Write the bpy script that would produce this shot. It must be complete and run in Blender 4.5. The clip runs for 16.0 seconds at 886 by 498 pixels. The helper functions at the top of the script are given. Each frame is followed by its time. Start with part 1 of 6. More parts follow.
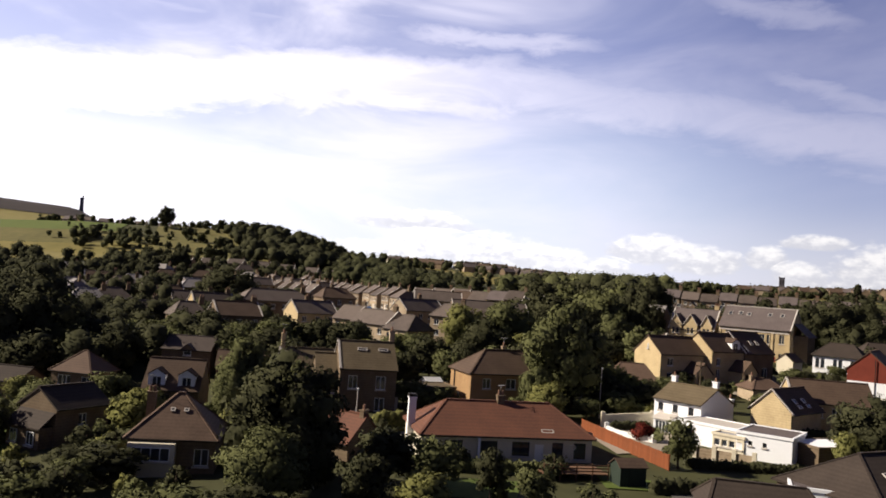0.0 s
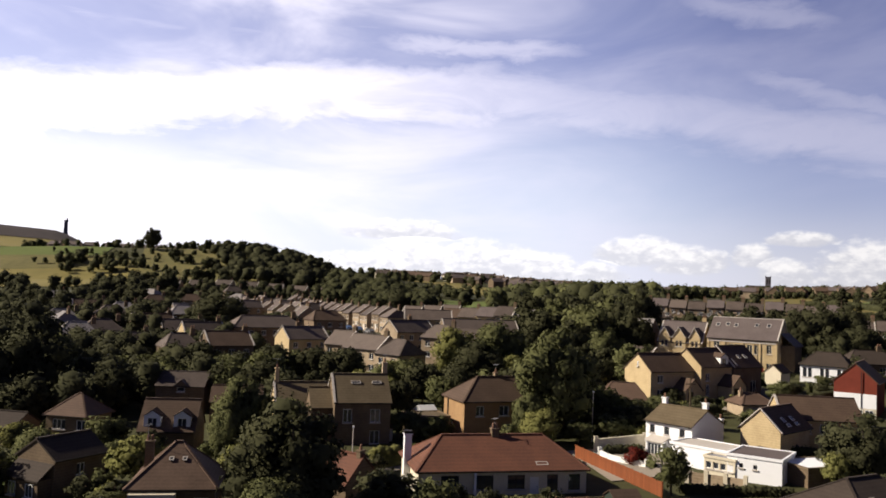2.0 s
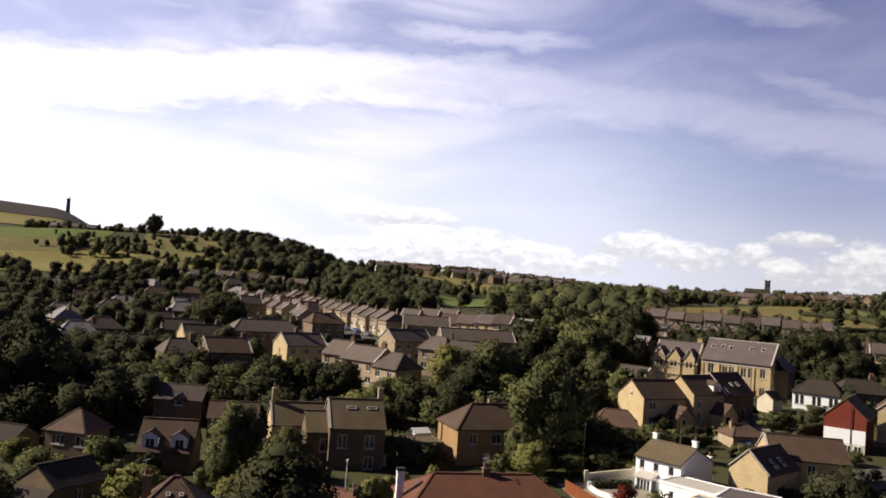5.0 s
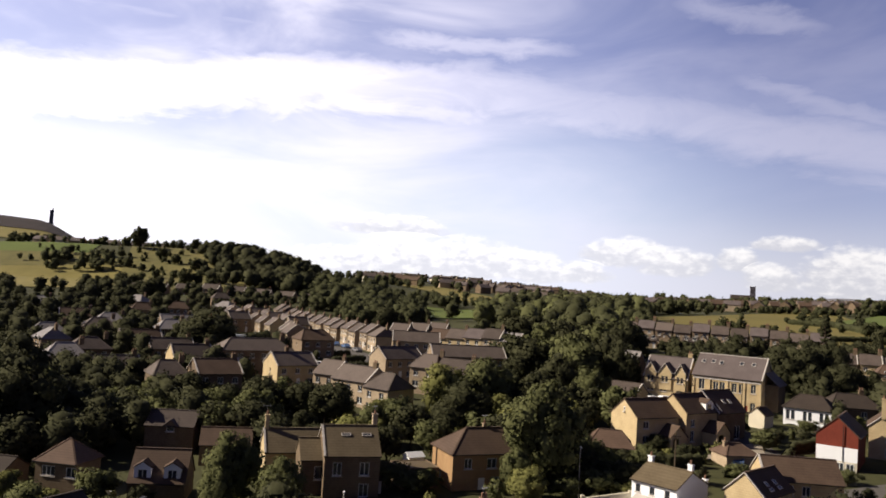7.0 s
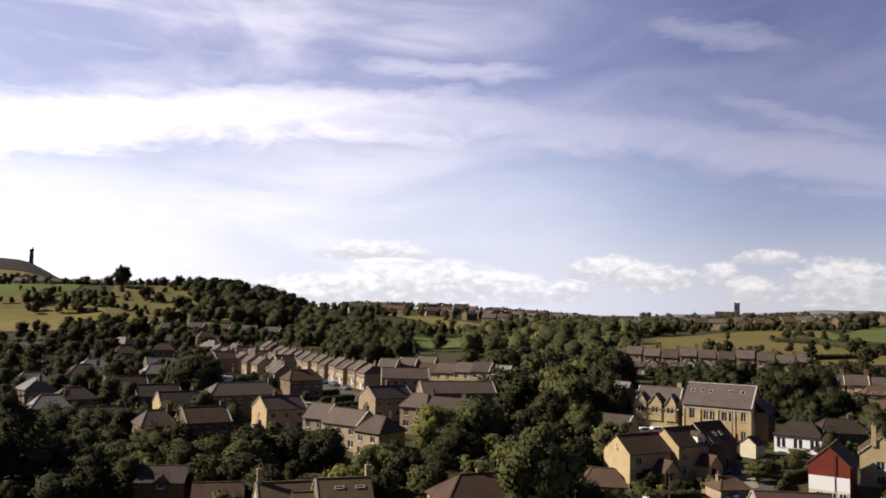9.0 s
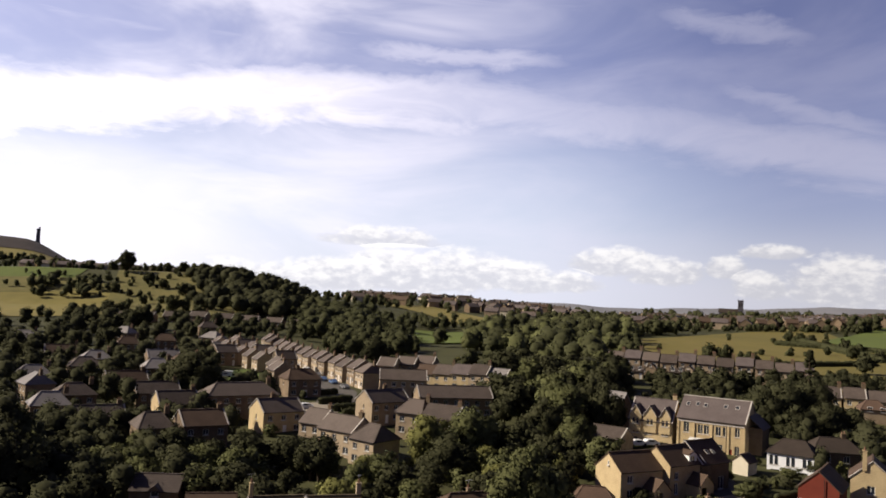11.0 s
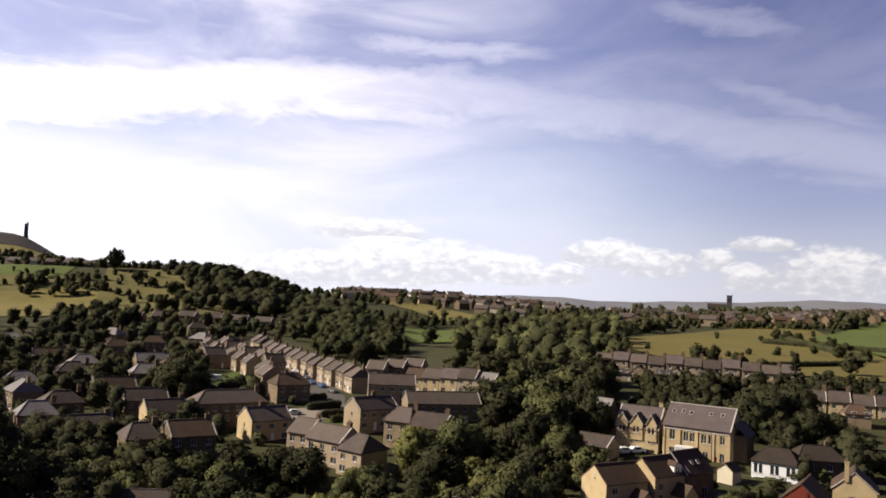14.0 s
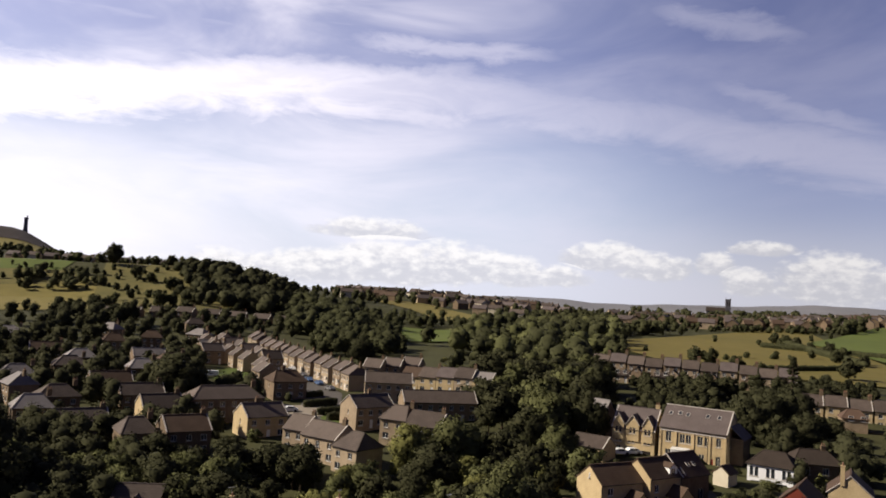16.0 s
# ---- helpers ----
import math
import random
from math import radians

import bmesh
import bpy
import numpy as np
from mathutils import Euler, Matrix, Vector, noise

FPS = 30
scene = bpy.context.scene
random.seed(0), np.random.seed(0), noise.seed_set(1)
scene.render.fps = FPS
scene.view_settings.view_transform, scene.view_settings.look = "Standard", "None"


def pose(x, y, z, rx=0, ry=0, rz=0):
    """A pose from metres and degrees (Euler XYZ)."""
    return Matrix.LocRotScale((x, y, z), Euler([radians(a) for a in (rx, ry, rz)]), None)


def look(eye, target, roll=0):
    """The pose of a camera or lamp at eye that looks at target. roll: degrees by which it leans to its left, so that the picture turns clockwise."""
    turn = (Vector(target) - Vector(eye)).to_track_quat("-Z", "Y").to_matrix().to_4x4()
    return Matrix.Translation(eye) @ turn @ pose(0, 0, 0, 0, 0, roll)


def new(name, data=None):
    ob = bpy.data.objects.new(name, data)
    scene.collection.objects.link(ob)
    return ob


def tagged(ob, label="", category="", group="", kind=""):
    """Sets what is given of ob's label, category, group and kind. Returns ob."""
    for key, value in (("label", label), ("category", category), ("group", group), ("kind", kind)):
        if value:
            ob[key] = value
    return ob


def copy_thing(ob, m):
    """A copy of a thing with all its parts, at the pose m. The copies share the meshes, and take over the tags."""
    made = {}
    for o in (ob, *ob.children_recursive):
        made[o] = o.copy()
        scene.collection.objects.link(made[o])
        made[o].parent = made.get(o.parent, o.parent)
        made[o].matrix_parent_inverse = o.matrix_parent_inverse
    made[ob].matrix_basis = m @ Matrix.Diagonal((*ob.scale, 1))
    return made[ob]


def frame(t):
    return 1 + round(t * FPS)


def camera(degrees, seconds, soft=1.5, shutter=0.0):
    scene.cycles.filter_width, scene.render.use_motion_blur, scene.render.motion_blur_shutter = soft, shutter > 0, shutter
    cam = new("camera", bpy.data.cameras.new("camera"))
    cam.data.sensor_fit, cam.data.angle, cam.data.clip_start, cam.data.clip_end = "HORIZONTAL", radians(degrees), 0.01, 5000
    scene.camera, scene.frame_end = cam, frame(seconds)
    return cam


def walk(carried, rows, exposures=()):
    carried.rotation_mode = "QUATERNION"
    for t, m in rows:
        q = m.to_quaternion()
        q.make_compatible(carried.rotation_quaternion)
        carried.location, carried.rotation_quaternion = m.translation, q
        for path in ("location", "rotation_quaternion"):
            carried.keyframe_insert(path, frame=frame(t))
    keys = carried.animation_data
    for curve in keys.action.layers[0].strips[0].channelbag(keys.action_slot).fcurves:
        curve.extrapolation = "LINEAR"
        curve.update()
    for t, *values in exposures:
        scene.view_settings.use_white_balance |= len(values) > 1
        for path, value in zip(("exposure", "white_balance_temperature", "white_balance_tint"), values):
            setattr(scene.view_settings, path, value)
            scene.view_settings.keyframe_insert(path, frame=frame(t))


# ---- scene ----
cam = camera(57.7, 16.0, soft=1.75)
PATH = [
    (0, (1.174, -1.109, 16.299), (1.174, 0.889, 16.384), 4.1),
    (0.5, (1.002, -1.661, 16.887), (1.017, 0.334, 17.015), 3.8),
    (1, (1.151, -1.702, 17.572), (1.177, 0.296, 17.663), 3.9),
    (1.5, (1.095, -2.133, 18.354), (1.121, -0.137, 18.478), 2.0),
    (2, (0.842, -2.42, 19.034), (0.872, -0.424, 19.142), 2.1),
    (2.5, (0.734, -2.259, 19.809), (0.768, -0.261, 19.898), 2.0),
    (3, (0.697, -2.709, 20.677), (0.737, -0.712, 20.784), 2.8),
    (3.5, (0.775, -3.037, 21.326), (0.827, -1.04, 21.435), 4.6),
    (3.7, (0.761, -2.934, 21.645), (0.806, -0.937, 21.748), 4.7),
    (5.8, (0.741, -4.178, 25.054), (0.774, -2.18, 25.132), 3.6),
    (6, (0.189, -4.18, 25.089), (0.233, -2.182, 25.181), 3.7),
    (6.5, (0.276, -3.875, 25.822), (0.338, -1.879, 25.928), 3.9),
    (7, (-0.329, -3.615, 26.378), (-0.267, -1.619, 26.478), 3.5),
    (7.5, (0.039, -3.276, 27.16), (0.109, -1.279, 27.249), 3.3),
    (8, (-0.625, -3.904, 27.85), (-0.546, -1.911, 28.002), 2.6),
    (8.5, (-0.07, -3.564, 28.642), (0.024, -1.571, 28.77), 2.8),
    (9, (-0.848, -4.003, 29.312), (-0.749, -2.012, 29.474), 1.5),
    (11.3, (0.323, -4.862, 34.18), (0.414, -2.867, 34.291), 3.3),
    (11.5, (0.086, -4.686, 34.237), (0.181, -2.69, 34.331), 3.5),
    (12, (-0.369, -4.85, 34.517), (-0.276, -2.854, 34.618), 1.9),
    (12.5, (-0.242, -4.538, 35.4), (-0.126, -2.543, 35.47), 3.0),
    (13, (-0.062, -4.253, 36.221), (0.062, -2.258, 36.284), 4.3),
    (13.5, (0.516, -5.008, 37.247), (0.632, -3.013, 37.33), 3.9),
    (14, (0.721, -5.546, 37.346), (0.831, -3.552, 37.458), 2.8),
    (14.5, (0.346, -5.071, 37.413), (0.446, -3.075, 37.492), 4.2),
    (15, (0.495, -5.195, 37.343), (0.589, -3.2, 37.431), 4.1),
    (15.5, (0.504, -5.635, 37.425), (0.612, -3.642, 37.564), 2.2),
    (16, (0.984, -5.245, 37.04), (1.095, -3.252, 37.152), 3.6),
]
walk(cam, [(t, look(eye, target, roll)) for t, eye, target, roll in PATH], exposures=[(0, 0.64), (3, 0.56), (7, 0.61), (9, 0.44), (11.5, 0.46), (13, 0.55), (15, 0.50), (16, 0.37)])


# ---- world, sun, exposure ----
SUN = Vector((-0.83, 0.06, 0.53)).normalized()


def make_world():
    w = bpy.data.worlds.new("sky")
    scene.world = w
    w.use_nodes = True
    nt = w.node_tree
    nt.nodes.clear()

    def nd(kind):
        return nt.nodes.new(kind)

    def m(op, a, b=None, c=None, clamp=False):
        n = nd("ShaderNodeMath")
        n.operation, n.use_clamp = op, clamp
        for i, s in enumerate((a, b, c)):
            if s is None:
                continue
            if isinstance(s, (int, float)):
                n.inputs[i].default_value = s
            else:
                nt.links.new(s, n.inputs[i])
        return n.outputs[0]

    def smooth(x, lo, hi):
        """Eases from 0 at lo to 1 at hi; lo may be the greater."""
        if lo > hi:
            return m("SUBTRACT", 1.0, smooth(x, hi, lo))
        n = nd("ShaderNodeMapRange")
        n.interpolation_type = "SMOOTHSTEP"
        nt.links.new(x, n.inputs[0])
        n.inputs[1].default_value, n.inputs[2].default_value = lo, hi
        return n.outputs[0]

    def mix(f, a, b):
        n = nd("ShaderNodeMix")
        n.data_type = "RGBA"
        for s, i in ((f, 0), (a, 6), (b, 7)):
            if isinstance(s, (int, float, tuple)):
                n.inputs[i].default_value = s
            else:
                nt.links.new(s, n.inputs[i])
        return n.outputs[2]

    co = nd("ShaderNodeTexCoord").outputs["Generated"]
    sep = nd("ShaderNodeSeparateXYZ")
    nt.links.new(co, sep.inputs[0])
    x, y, z = sep.outputs
    az = m("MULTIPLY", m("ARCTAN2", x, y), 57.2958)
    el = m("MULTIPLY", m("ARCSINE", z), 57.2958)

    def noise_at(sx, sy, scale, detail, seed, rough=0.55, dist=0.0):
        cb = nd("ShaderNodeCombineXYZ")
        nt.links.new(m("MULTIPLY", az, sx), cb.inputs[0])
        nt.links.new(m("MULTIPLY", el, sy), cb.inputs[1])
        cb.inputs[2].default_value = seed
        n = nd("ShaderNodeTexNoise")
        n.inputs["Scale"].default_value, n.inputs["Detail"].default_value = scale, detail
        n.inputs["Roughness"].default_value, n.inputs["Distortion"].default_value = rough, dist
        nt.links.new(cb.outputs[0], n.inputs["Vector"])
        return n.outputs[0]

    sky = nd("ShaderNodeTexSky")
    sky.sky_type, sky.sun_disc, sky.altitude = "NISHITA", False, 150
    sky.air_density, sky.dust_density, sky.ozone_density = 1.0, 0.6, 3.0
    sky.sun_elevation, sky.sun_rotation = math.asin(SUN.z), math.atan2(SUN.x, SUN.y)
    blue = nd("ShaderNodeMix")
    blue.data_type, blue.blend_type = "RGBA", "MULTIPLY"
    blue.inputs[0].default_value = 1.0
    nt.links.new(sky.outputs[0], blue.inputs[6])
    blue.inputs[7].default_value = SKY_TINT
    base = blue.outputs[2]

    wide = noise_at(0.05, 0.16, 1.0, 5, 3.0, 0.55, 0.6)
    fine = noise_at(0.14, 0.45, 1.0, 7, 9.0, 0.6, 0.8)
    # the broad arch of cirrus
    centre = m("SUBTRACT", 13.8, m("MULTIPLY", m("MULTIPLY", az, az), 0.0042))
    off = m("ADD", m("SUBTRACT", el, centre), m("MULTIPLY", m("SUBTRACT", wide, 0.5), 3.0))
    off = m("ADD", off, m("MULTIPLY", m("SUBTRACT", fine, 0.5), 3.4))
    wisp = noise_at(0.30, 0.9, 1.0, 8, 55.0, 0.62, 0.5)
    off = m("ADD", off, m("MULTIPLY", m("SUBTRACT", wisp, 0.5), 1.6))
    arch = m("SUBTRACT", 1.0, smooth(m("ABSOLUTE", off), 0.5, 3.3))
    arch = m("MULTIPLY", arch, m("ADD", 0.80, m("MULTIPLY", smooth(fine, 0.35, 0.6), 0.20)))
    arch = m("MULTIPLY", arch, m("ADD", 0.55, m("MULTIPLY", smooth(az, 14.0, -14.0), 0.45)))
    # thin upper streaks
    streak = noise_at(0.035, 0.55, 1.0, 6, 21.0, 0.6, 0.5)
    high = m("MULTIPLY", smooth(streak, 0.30, 0.95), smooth(el, 12.0, 18.0))
    high = m("MULTIPLY", high, m("ADD", 0.25, m("MULTIPLY", smooth(az, 22.0, -2.0), 0.50)))
    # bright veil low on the sun's side
    veil = m("MULTIPLY", smooth(az, 6.0, -24.0), smooth(el, 13.5, 6.0))
    veil = m("MULTIPLY", veil, m("ADD", 0.22, m("MULTIPLY", wide, 0.55)))
    veil = m("ADD", veil, m("MULTIPLY", m("MULTIPLY", veil, fine), 0.55))
    # base sky toned down on the right: lens edge darkening put into colour
    dim = nd("ShaderNodeMix")
    dim.data_type, dim.blend_type = "RGBA", "MULTIPLY"
    nt.links.new(smooth(az, 2.0, 30.0), dim.inputs[0])
    nt.links.new(base, dim.inputs[6])
    dim.inputs[7].default_value = (0.80, 0.79, 0.84, 1)
    base = dim.outputs[2]
    haze = m("MULTIPLY", smooth(el, 17.0, 4.0), m("ADD", 0.30, m("MULTIPLY", smooth(az, 28.0, 6.0), 0.55)))
    base = mix(haze, base, (0.485, 0.555, 0.670, 1))
    base = mix(m("MULTIPLY", smooth(el, 7.5, 0.5), 0.7), base, (0.585, 0.605, 0.675, 1))
    thin = m("ADD", 0.18, m("MULTIPLY", smooth(wide, 0.36, 0.75), 0.42))
    thin = m("MULTIPLY", thin, m("ADD", 0.5, m("MULTIPLY", smooth(az, 26.0, 0.0), 0.7)))
    # cumulus above the skyline: azimuth, elevation of the base, half width, height
    puff = noise_at(0.30, 0.62, 1.0, 8, 33.0, 0.56, 0.15)
    crisp = noise_at(1.1, 1.9, 1.0, 6, 12.0, 0.55, 0.1)
    ragged = m("ADD", m("MULTIPLY", m("SUBTRACT", puff, 0.5), 2.6), m("MULTIPLY", m("SUBTRACT", crisp, 0.5), 1.5))
    heap, lit = None, None
    for caz, base_el, half, height in CUMULUS:
        u = m("DIVIDE", m("SUBTRACT", az, caz), half)
        v = m("DIVIDE", m("SUBTRACT", el, base_el), height)
        below = m("MULTIPLY", m("MINIMUM", v, 0.0), -2.2)
        r = m("ADD", m("MULTIPLY", u, u), m("ADD", m("MULTIPLY", m("MAXIMUM", v, 0.0), m("MAXIMUM", v, 0.0)), m("MULTIPLY", below, below)))
        d = m("SUBTRACT", 1.0, r)
        heap = d if heap is None else m("MAXIMUM", heap, d)
        lv = m("SUBTRACT", v, m("MULTIPLY", m("ABSOLUTE", u), 0.25))
        lit = m("MULTIPLY", lv, m("GREATER_THAN", d, -0.6)) if lit is None else m("MAXIMUM", lit, m("MULTIPLY", lv, m("GREATER_THAN", d, -0.6)))
    bank = m("MULTIPLY", smooth(m("ADD", heap, ragged), -0.6, 0.45), 0.9)
    bank = m("MULTIPLY", bank, smooth(el, -0.5, 0.8))
    under = m("ADD", m("MULTIPLY", lit, 0.8), m("MULTIPLY", m("SUBTRACT", crisp, 0.46), 2.4))
    # thin wisps high on either side: azimuth, elevation, half length, half thickness, slope
    for caz, cel, half, thick, tilt, amount in WISPS:
        u = m("SUBTRACT", az, caz)
        v = m("SUBTRACT", m("SUBTRACT", el, cel), m("MULTIPLY", u, tilt))
        v = m("ADD", v, m("MULTIPLY", m("SUBTRACT", wisp, 0.5), 2.2))
        wsp = m("MULTIPLY", smooth(m("ABSOLUTE", v), thick, 0.0), smooth(m("ABSOLUTE", u), half, half * 0.3))
        high = m("MAXIMUM", high, m("MULTIPLY", wsp, amount))
    cloud = m("MAXIMUM", m("MAXIMUM", arch, veil), m("MAXIMUM", high, thin), clamp=True)
    sunside = smooth(az, 25.0, -30.0)
    white = mix(sunside, (0.55, 0.535, 0.66, 1), (1.02, 0.96, 1.02, 1))
    col = mix(cloud, base, white)
    shade = mix(smooth(under, -0.1, 0.95), (0.53, 0.53, 0.58, 1), (0.80, 0.78, 0.78, 1))
    col = mix(bank, col, shade)
    # the right-hand sky is multiplied down, standing in for the lens's dark edge
    edge_dim = nd("ShaderNodeMix")
    edge_dim.data_type, edge_dim.blend_type = "RGBA", "MULTIPLY"
    nt.links.new(smooth(az, 6.0, 30.0), edge_dim.inputs[0])
    nt.links.new(col, edge_dim.inputs[6])
    edge_dim.inputs[7].default_value = (0.83, 0.825, 0.82, 1)
    col = edge_dim.outputs[2]
    # the unseen sky overhead and behind is dimmed, to weaken the fill light
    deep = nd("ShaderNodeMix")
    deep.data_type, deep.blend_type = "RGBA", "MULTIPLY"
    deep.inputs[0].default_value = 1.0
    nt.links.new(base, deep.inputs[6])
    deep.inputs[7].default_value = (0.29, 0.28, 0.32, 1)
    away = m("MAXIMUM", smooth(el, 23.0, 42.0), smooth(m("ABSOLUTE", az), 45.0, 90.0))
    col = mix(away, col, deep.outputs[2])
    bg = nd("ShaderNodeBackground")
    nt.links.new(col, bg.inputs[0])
    bg.inputs[1].default_value = 1.0
    out = nd("ShaderNodeOutputWorld")
    nt.links.new(bg.outputs[0], out.inputs[0])


CUMULUS = [(-11.0, 0.2, 5.0, 1.9), (-5.6, 0.9, 4.6, 1.7), (-0.6, 1.4, 5.0, 2.0), (4.2, 1.6, 3.8, 2.0), (8.2, 1.5, 2.6, 1.4), (14.6, 2.9, 2.8, 1.3), (17.8, 2.4, 2.6, 1.3),
           (22.0, 2.9, 1.3, 1.0), (24.9, 4.1, 2.1, 0.65), (24.0, 1.7, 1.7, 1.2), (29.5, 1.9, 3.6, 2.1), (36.0, 1.8, 4.0, 2.4), (11.2, 1.5, 2.2, 1.0), (-2.0, 4.0, 3.9, 1.0)]
WISPS = [(3.0, 17.2, 11.0, 1.3, -0.03, 0.55), (26.5, 13.4, 9.0, 1.5, -0.34, 0.42), (22.0, 19.0, 8.0, 1.6, -0.22, 0.4)]
SKY_TINT = (0.089, 0.070, 0.090, 1)
make_world()
sun = new("sun", bpy.data.lights.new("sun", "SUN"))
sun.data.energy, sun.data.angle, sun.data.color = 5.0, radians(0.55), (1.0, 0.89, 0.73)
sun.matrix_world = look((0, 0, 0), -SUN)


# ---- materials ----
MATS = {}


def material(name, base, second=None, scale=3.0, fine=30.0, rough=0.85, amount=0.5, bump=0.3, metal=0.0, rows=0.0, per_object=0.0, per_island=0.0, translucent=0.0):
    """Two-scale mottled surface; rows adds courses along the height at that spacing."""
    if name in MATS:
        return MATS[name]
    mt = bpy.data.materials.new(name)
    mt.use_nodes = True
    nt = mt.node_tree
    b = nt.nodes["Principled BSDF"]
    b.inputs["Roughness"].default_value, b.inputs["Metallic"].default_value = rough, metal
    b.inputs["Specular IOR Level"].default_value = 0.15 if rough > 0.5 else 0.5
    tc = nt.nodes.new("ShaderNodeTexCoord")
    big = nt.nodes.new("ShaderNodeTexNoise")
    big.inputs["Scale"].default_value, big.inputs["Detail"].default_value = scale, 5
    small = nt.nodes.new("ShaderNodeTexNoise")
    small.inputs["Scale"].default_value, small.inputs["Detail"].default_value = fine, 4
    for n in (big, small):
        nt.links.new(tc.outputs["Object"], n.inputs["Vector"])
    second = second or tuple(c * 0.55 for c in base)
    mixed = nt.nodes.new("ShaderNodeMix")
    mixed.data_type = "RGBA"
    mr = nt.nodes.new("ShaderNodeMapRange")
    mr.inputs[1].default_value, mr.inputs[2].default_value = 0.5 - 0.22, 0.5 + 0.22
    av = nt.nodes.new("ShaderNodeMath")
    av.operation = "MULTIPLY_ADD"
    nt.links.new(small.outputs[0], av.inputs[0])
    av.inputs[1].default_value = 0.45
    half = nt.nodes.new("ShaderNodeMath")
    half.operation = "MULTIPLY"
    nt.links.new(big.outputs[0], half.inputs[0])
    half.inputs[1].default_value = 0.55
    nt.links.new(half.outputs[0], av.inputs[2])
    last = av.outputs[0]
    if per_object or per_island:
        src = nt.nodes.new("ShaderNodeObjectInfo").outputs["Random"] if per_object else nt.nodes.new("ShaderNodeNewGeometry").outputs["Random Per Island"]
        ad = nt.nodes.new("ShaderNodeMath")
        ad.operation = "MULTIPLY_ADD"
        nt.links.new(src, ad.inputs[0])
        ad.inputs[1].default_value = per_object or per_island
        nt.links.new(last, ad.inputs[2])
        sb = nt.nodes.new("ShaderNodeMath")
        sb.operation = "SUBTRACT"
        nt.links.new(ad.outputs[0], sb.inputs[0])
        sb.inputs[1].default_value = (per_object or per_island) / 2
        last = sb.outputs[0]
    if rows:
        sp = nt.nodes.new("ShaderNodeSeparateXYZ")
        nt.links.new(tc.outputs["Object"], sp.inputs[0])
        wv = nt.nodes.new("ShaderNodeMath")
        wv.operation = "PINGPONG"
        nt.links.new(sp.outputs[2], wv.inputs[0])
        wv.inputs[1].default_value = rows
        sc = nt.nodes.new("ShaderNodeMath")
        sc.operation = "MULTIPLY_ADD"
        nt.links.new(wv.outputs[0], sc.inputs[0])
        sc.inputs[1].default_value = 0.13 / rows
        nt.links.new(last, sc.inputs[2])
        sb = nt.nodes.new("ShaderNodeMath")
        sb.operation = "SUBTRACT"
        nt.links.new(sc.outputs[0], sb.inputs[0])
        sb.inputs[1].default_value = 0.065
        last = sb.outputs[0]
    nt.links.new(last, mr.inputs[0])
    nt.links.new(mr.outputs[0], mixed.inputs[0])
    mixed.inputs[6].default_value = (*[a + (c - a) * amount for a, c in zip(base, second)], 1)
    mixed.inputs[7].default_value = (*base, 1)
    nt.links.new(mixed.outputs[2], b.inputs["Base Color"])
    if bump:
        bp = nt.nodes.new("ShaderNodeBump")
        bp.inputs["Strength"].default_value, bp.inputs["Distance"].default_value = bump, 0.03
        nt.links.new(last, bp.inputs["Height"])
        nt.links.new(bp.outputs[0], b.inputs["Normal"])
    if translucent:
        tr = nt.nodes.new("ShaderNodeBsdfTranslucent")
        nt.links.new(mixed.outputs[2], tr.inputs[0])
        ms = nt.nodes.new("ShaderNodeMixShader")
        ms.inputs[0].default_value = translucent
        nt.links.new(b.outputs[0], ms.inputs[1])
        nt.links.new(tr.outputs[0], ms.inputs[2])
        nt.links.new(ms.outputs[0], nt.nodes["Material Output"].inputs[0])
        b.inputs["Specular IOR Level"].default_value = 0.04
    MATS[name] = mt
    return mt


STONE = material("gold_stone", (0.56, 0.44, 0.26), (0.33, 0.245, 0.135), 0.55, 4, 0.9, 0.85, 0.6, rows=0.14, per_object=0.2)
STONE_PALE = material("pale_stone", (0.40, 0.315, 0.22), (0.19, 0.138, 0.09), 0.6, 5, 0.9, 0.85, 0.5, rows=0.14, per_object=0.45)
# browner than the pale stone, putting shade on the estate walls into colour
STONE_BROWN = material("dim_brown_stone", (0.27, 0.20, 0.135), (0.11, 0.080, 0.055), 0.6, 5, 0.9, 0.9, 0.5, rows=0.14, per_object=0.4)
# soot-dark stone that also puts shade into the colour of unlit walls
STONE_DARK = material("sooty_shaded_stone", (0.19, 0.140, 0.09), (0.09, 0.063, 0.042), 0.7, 5, 0.9, 0.9, 0.5, rows=0.14)
# grey with a violet cast that stands in for haze over distance
TOWER_STONE = material("hazed_grey_stone", (0.15, 0.14, 0.165), (0.10, 0.095, 0.11), 0.3, 2, 0.9, 0.9, 0.3)
BRICK = material("brown_brick", (0.37, 0.235, 0.118), (0.19, 0.110, 0.058), 0.8, 9, 0.9, 0.8, 0.4, rows=0.075)
RENDER = material("white_render", (0.83, 0.84, 0.87), (0.70, 0.70, 0.71), 0.5, 8, 0.75, 0.5, 0.1)
CREAM = material("cream_render", (0.66, 0.60, 0.47), (0.46, 0.40, 0.30), 0.6, 7, 0.8, 0.6, 0.15)
TILE_HUNG = material("red_hung_tile", (0.19, 0.042, 0.026), (0.12, 0.026, 0.017), 0.8, 7, 0.8, 0.8, 0.5, rows=0.12)
SLATE = material("stone_slate", (0.132, 0.104, 0.089), (0.062, 0.048, 0.041), 0.5, 4, 0.72, 0.9, 0.6, rows=0.13, per_object=0.5)
# pale base puts the sun's glint on the slate into its colour
PALE_SLATE = material("pale_glint_slate", (0.27, 0.245, 0.235), (0.15, 0.135, 0.128), 0.4, 4, 0.55, 0.9, 0.5, rows=0.12, per_object=0.3)
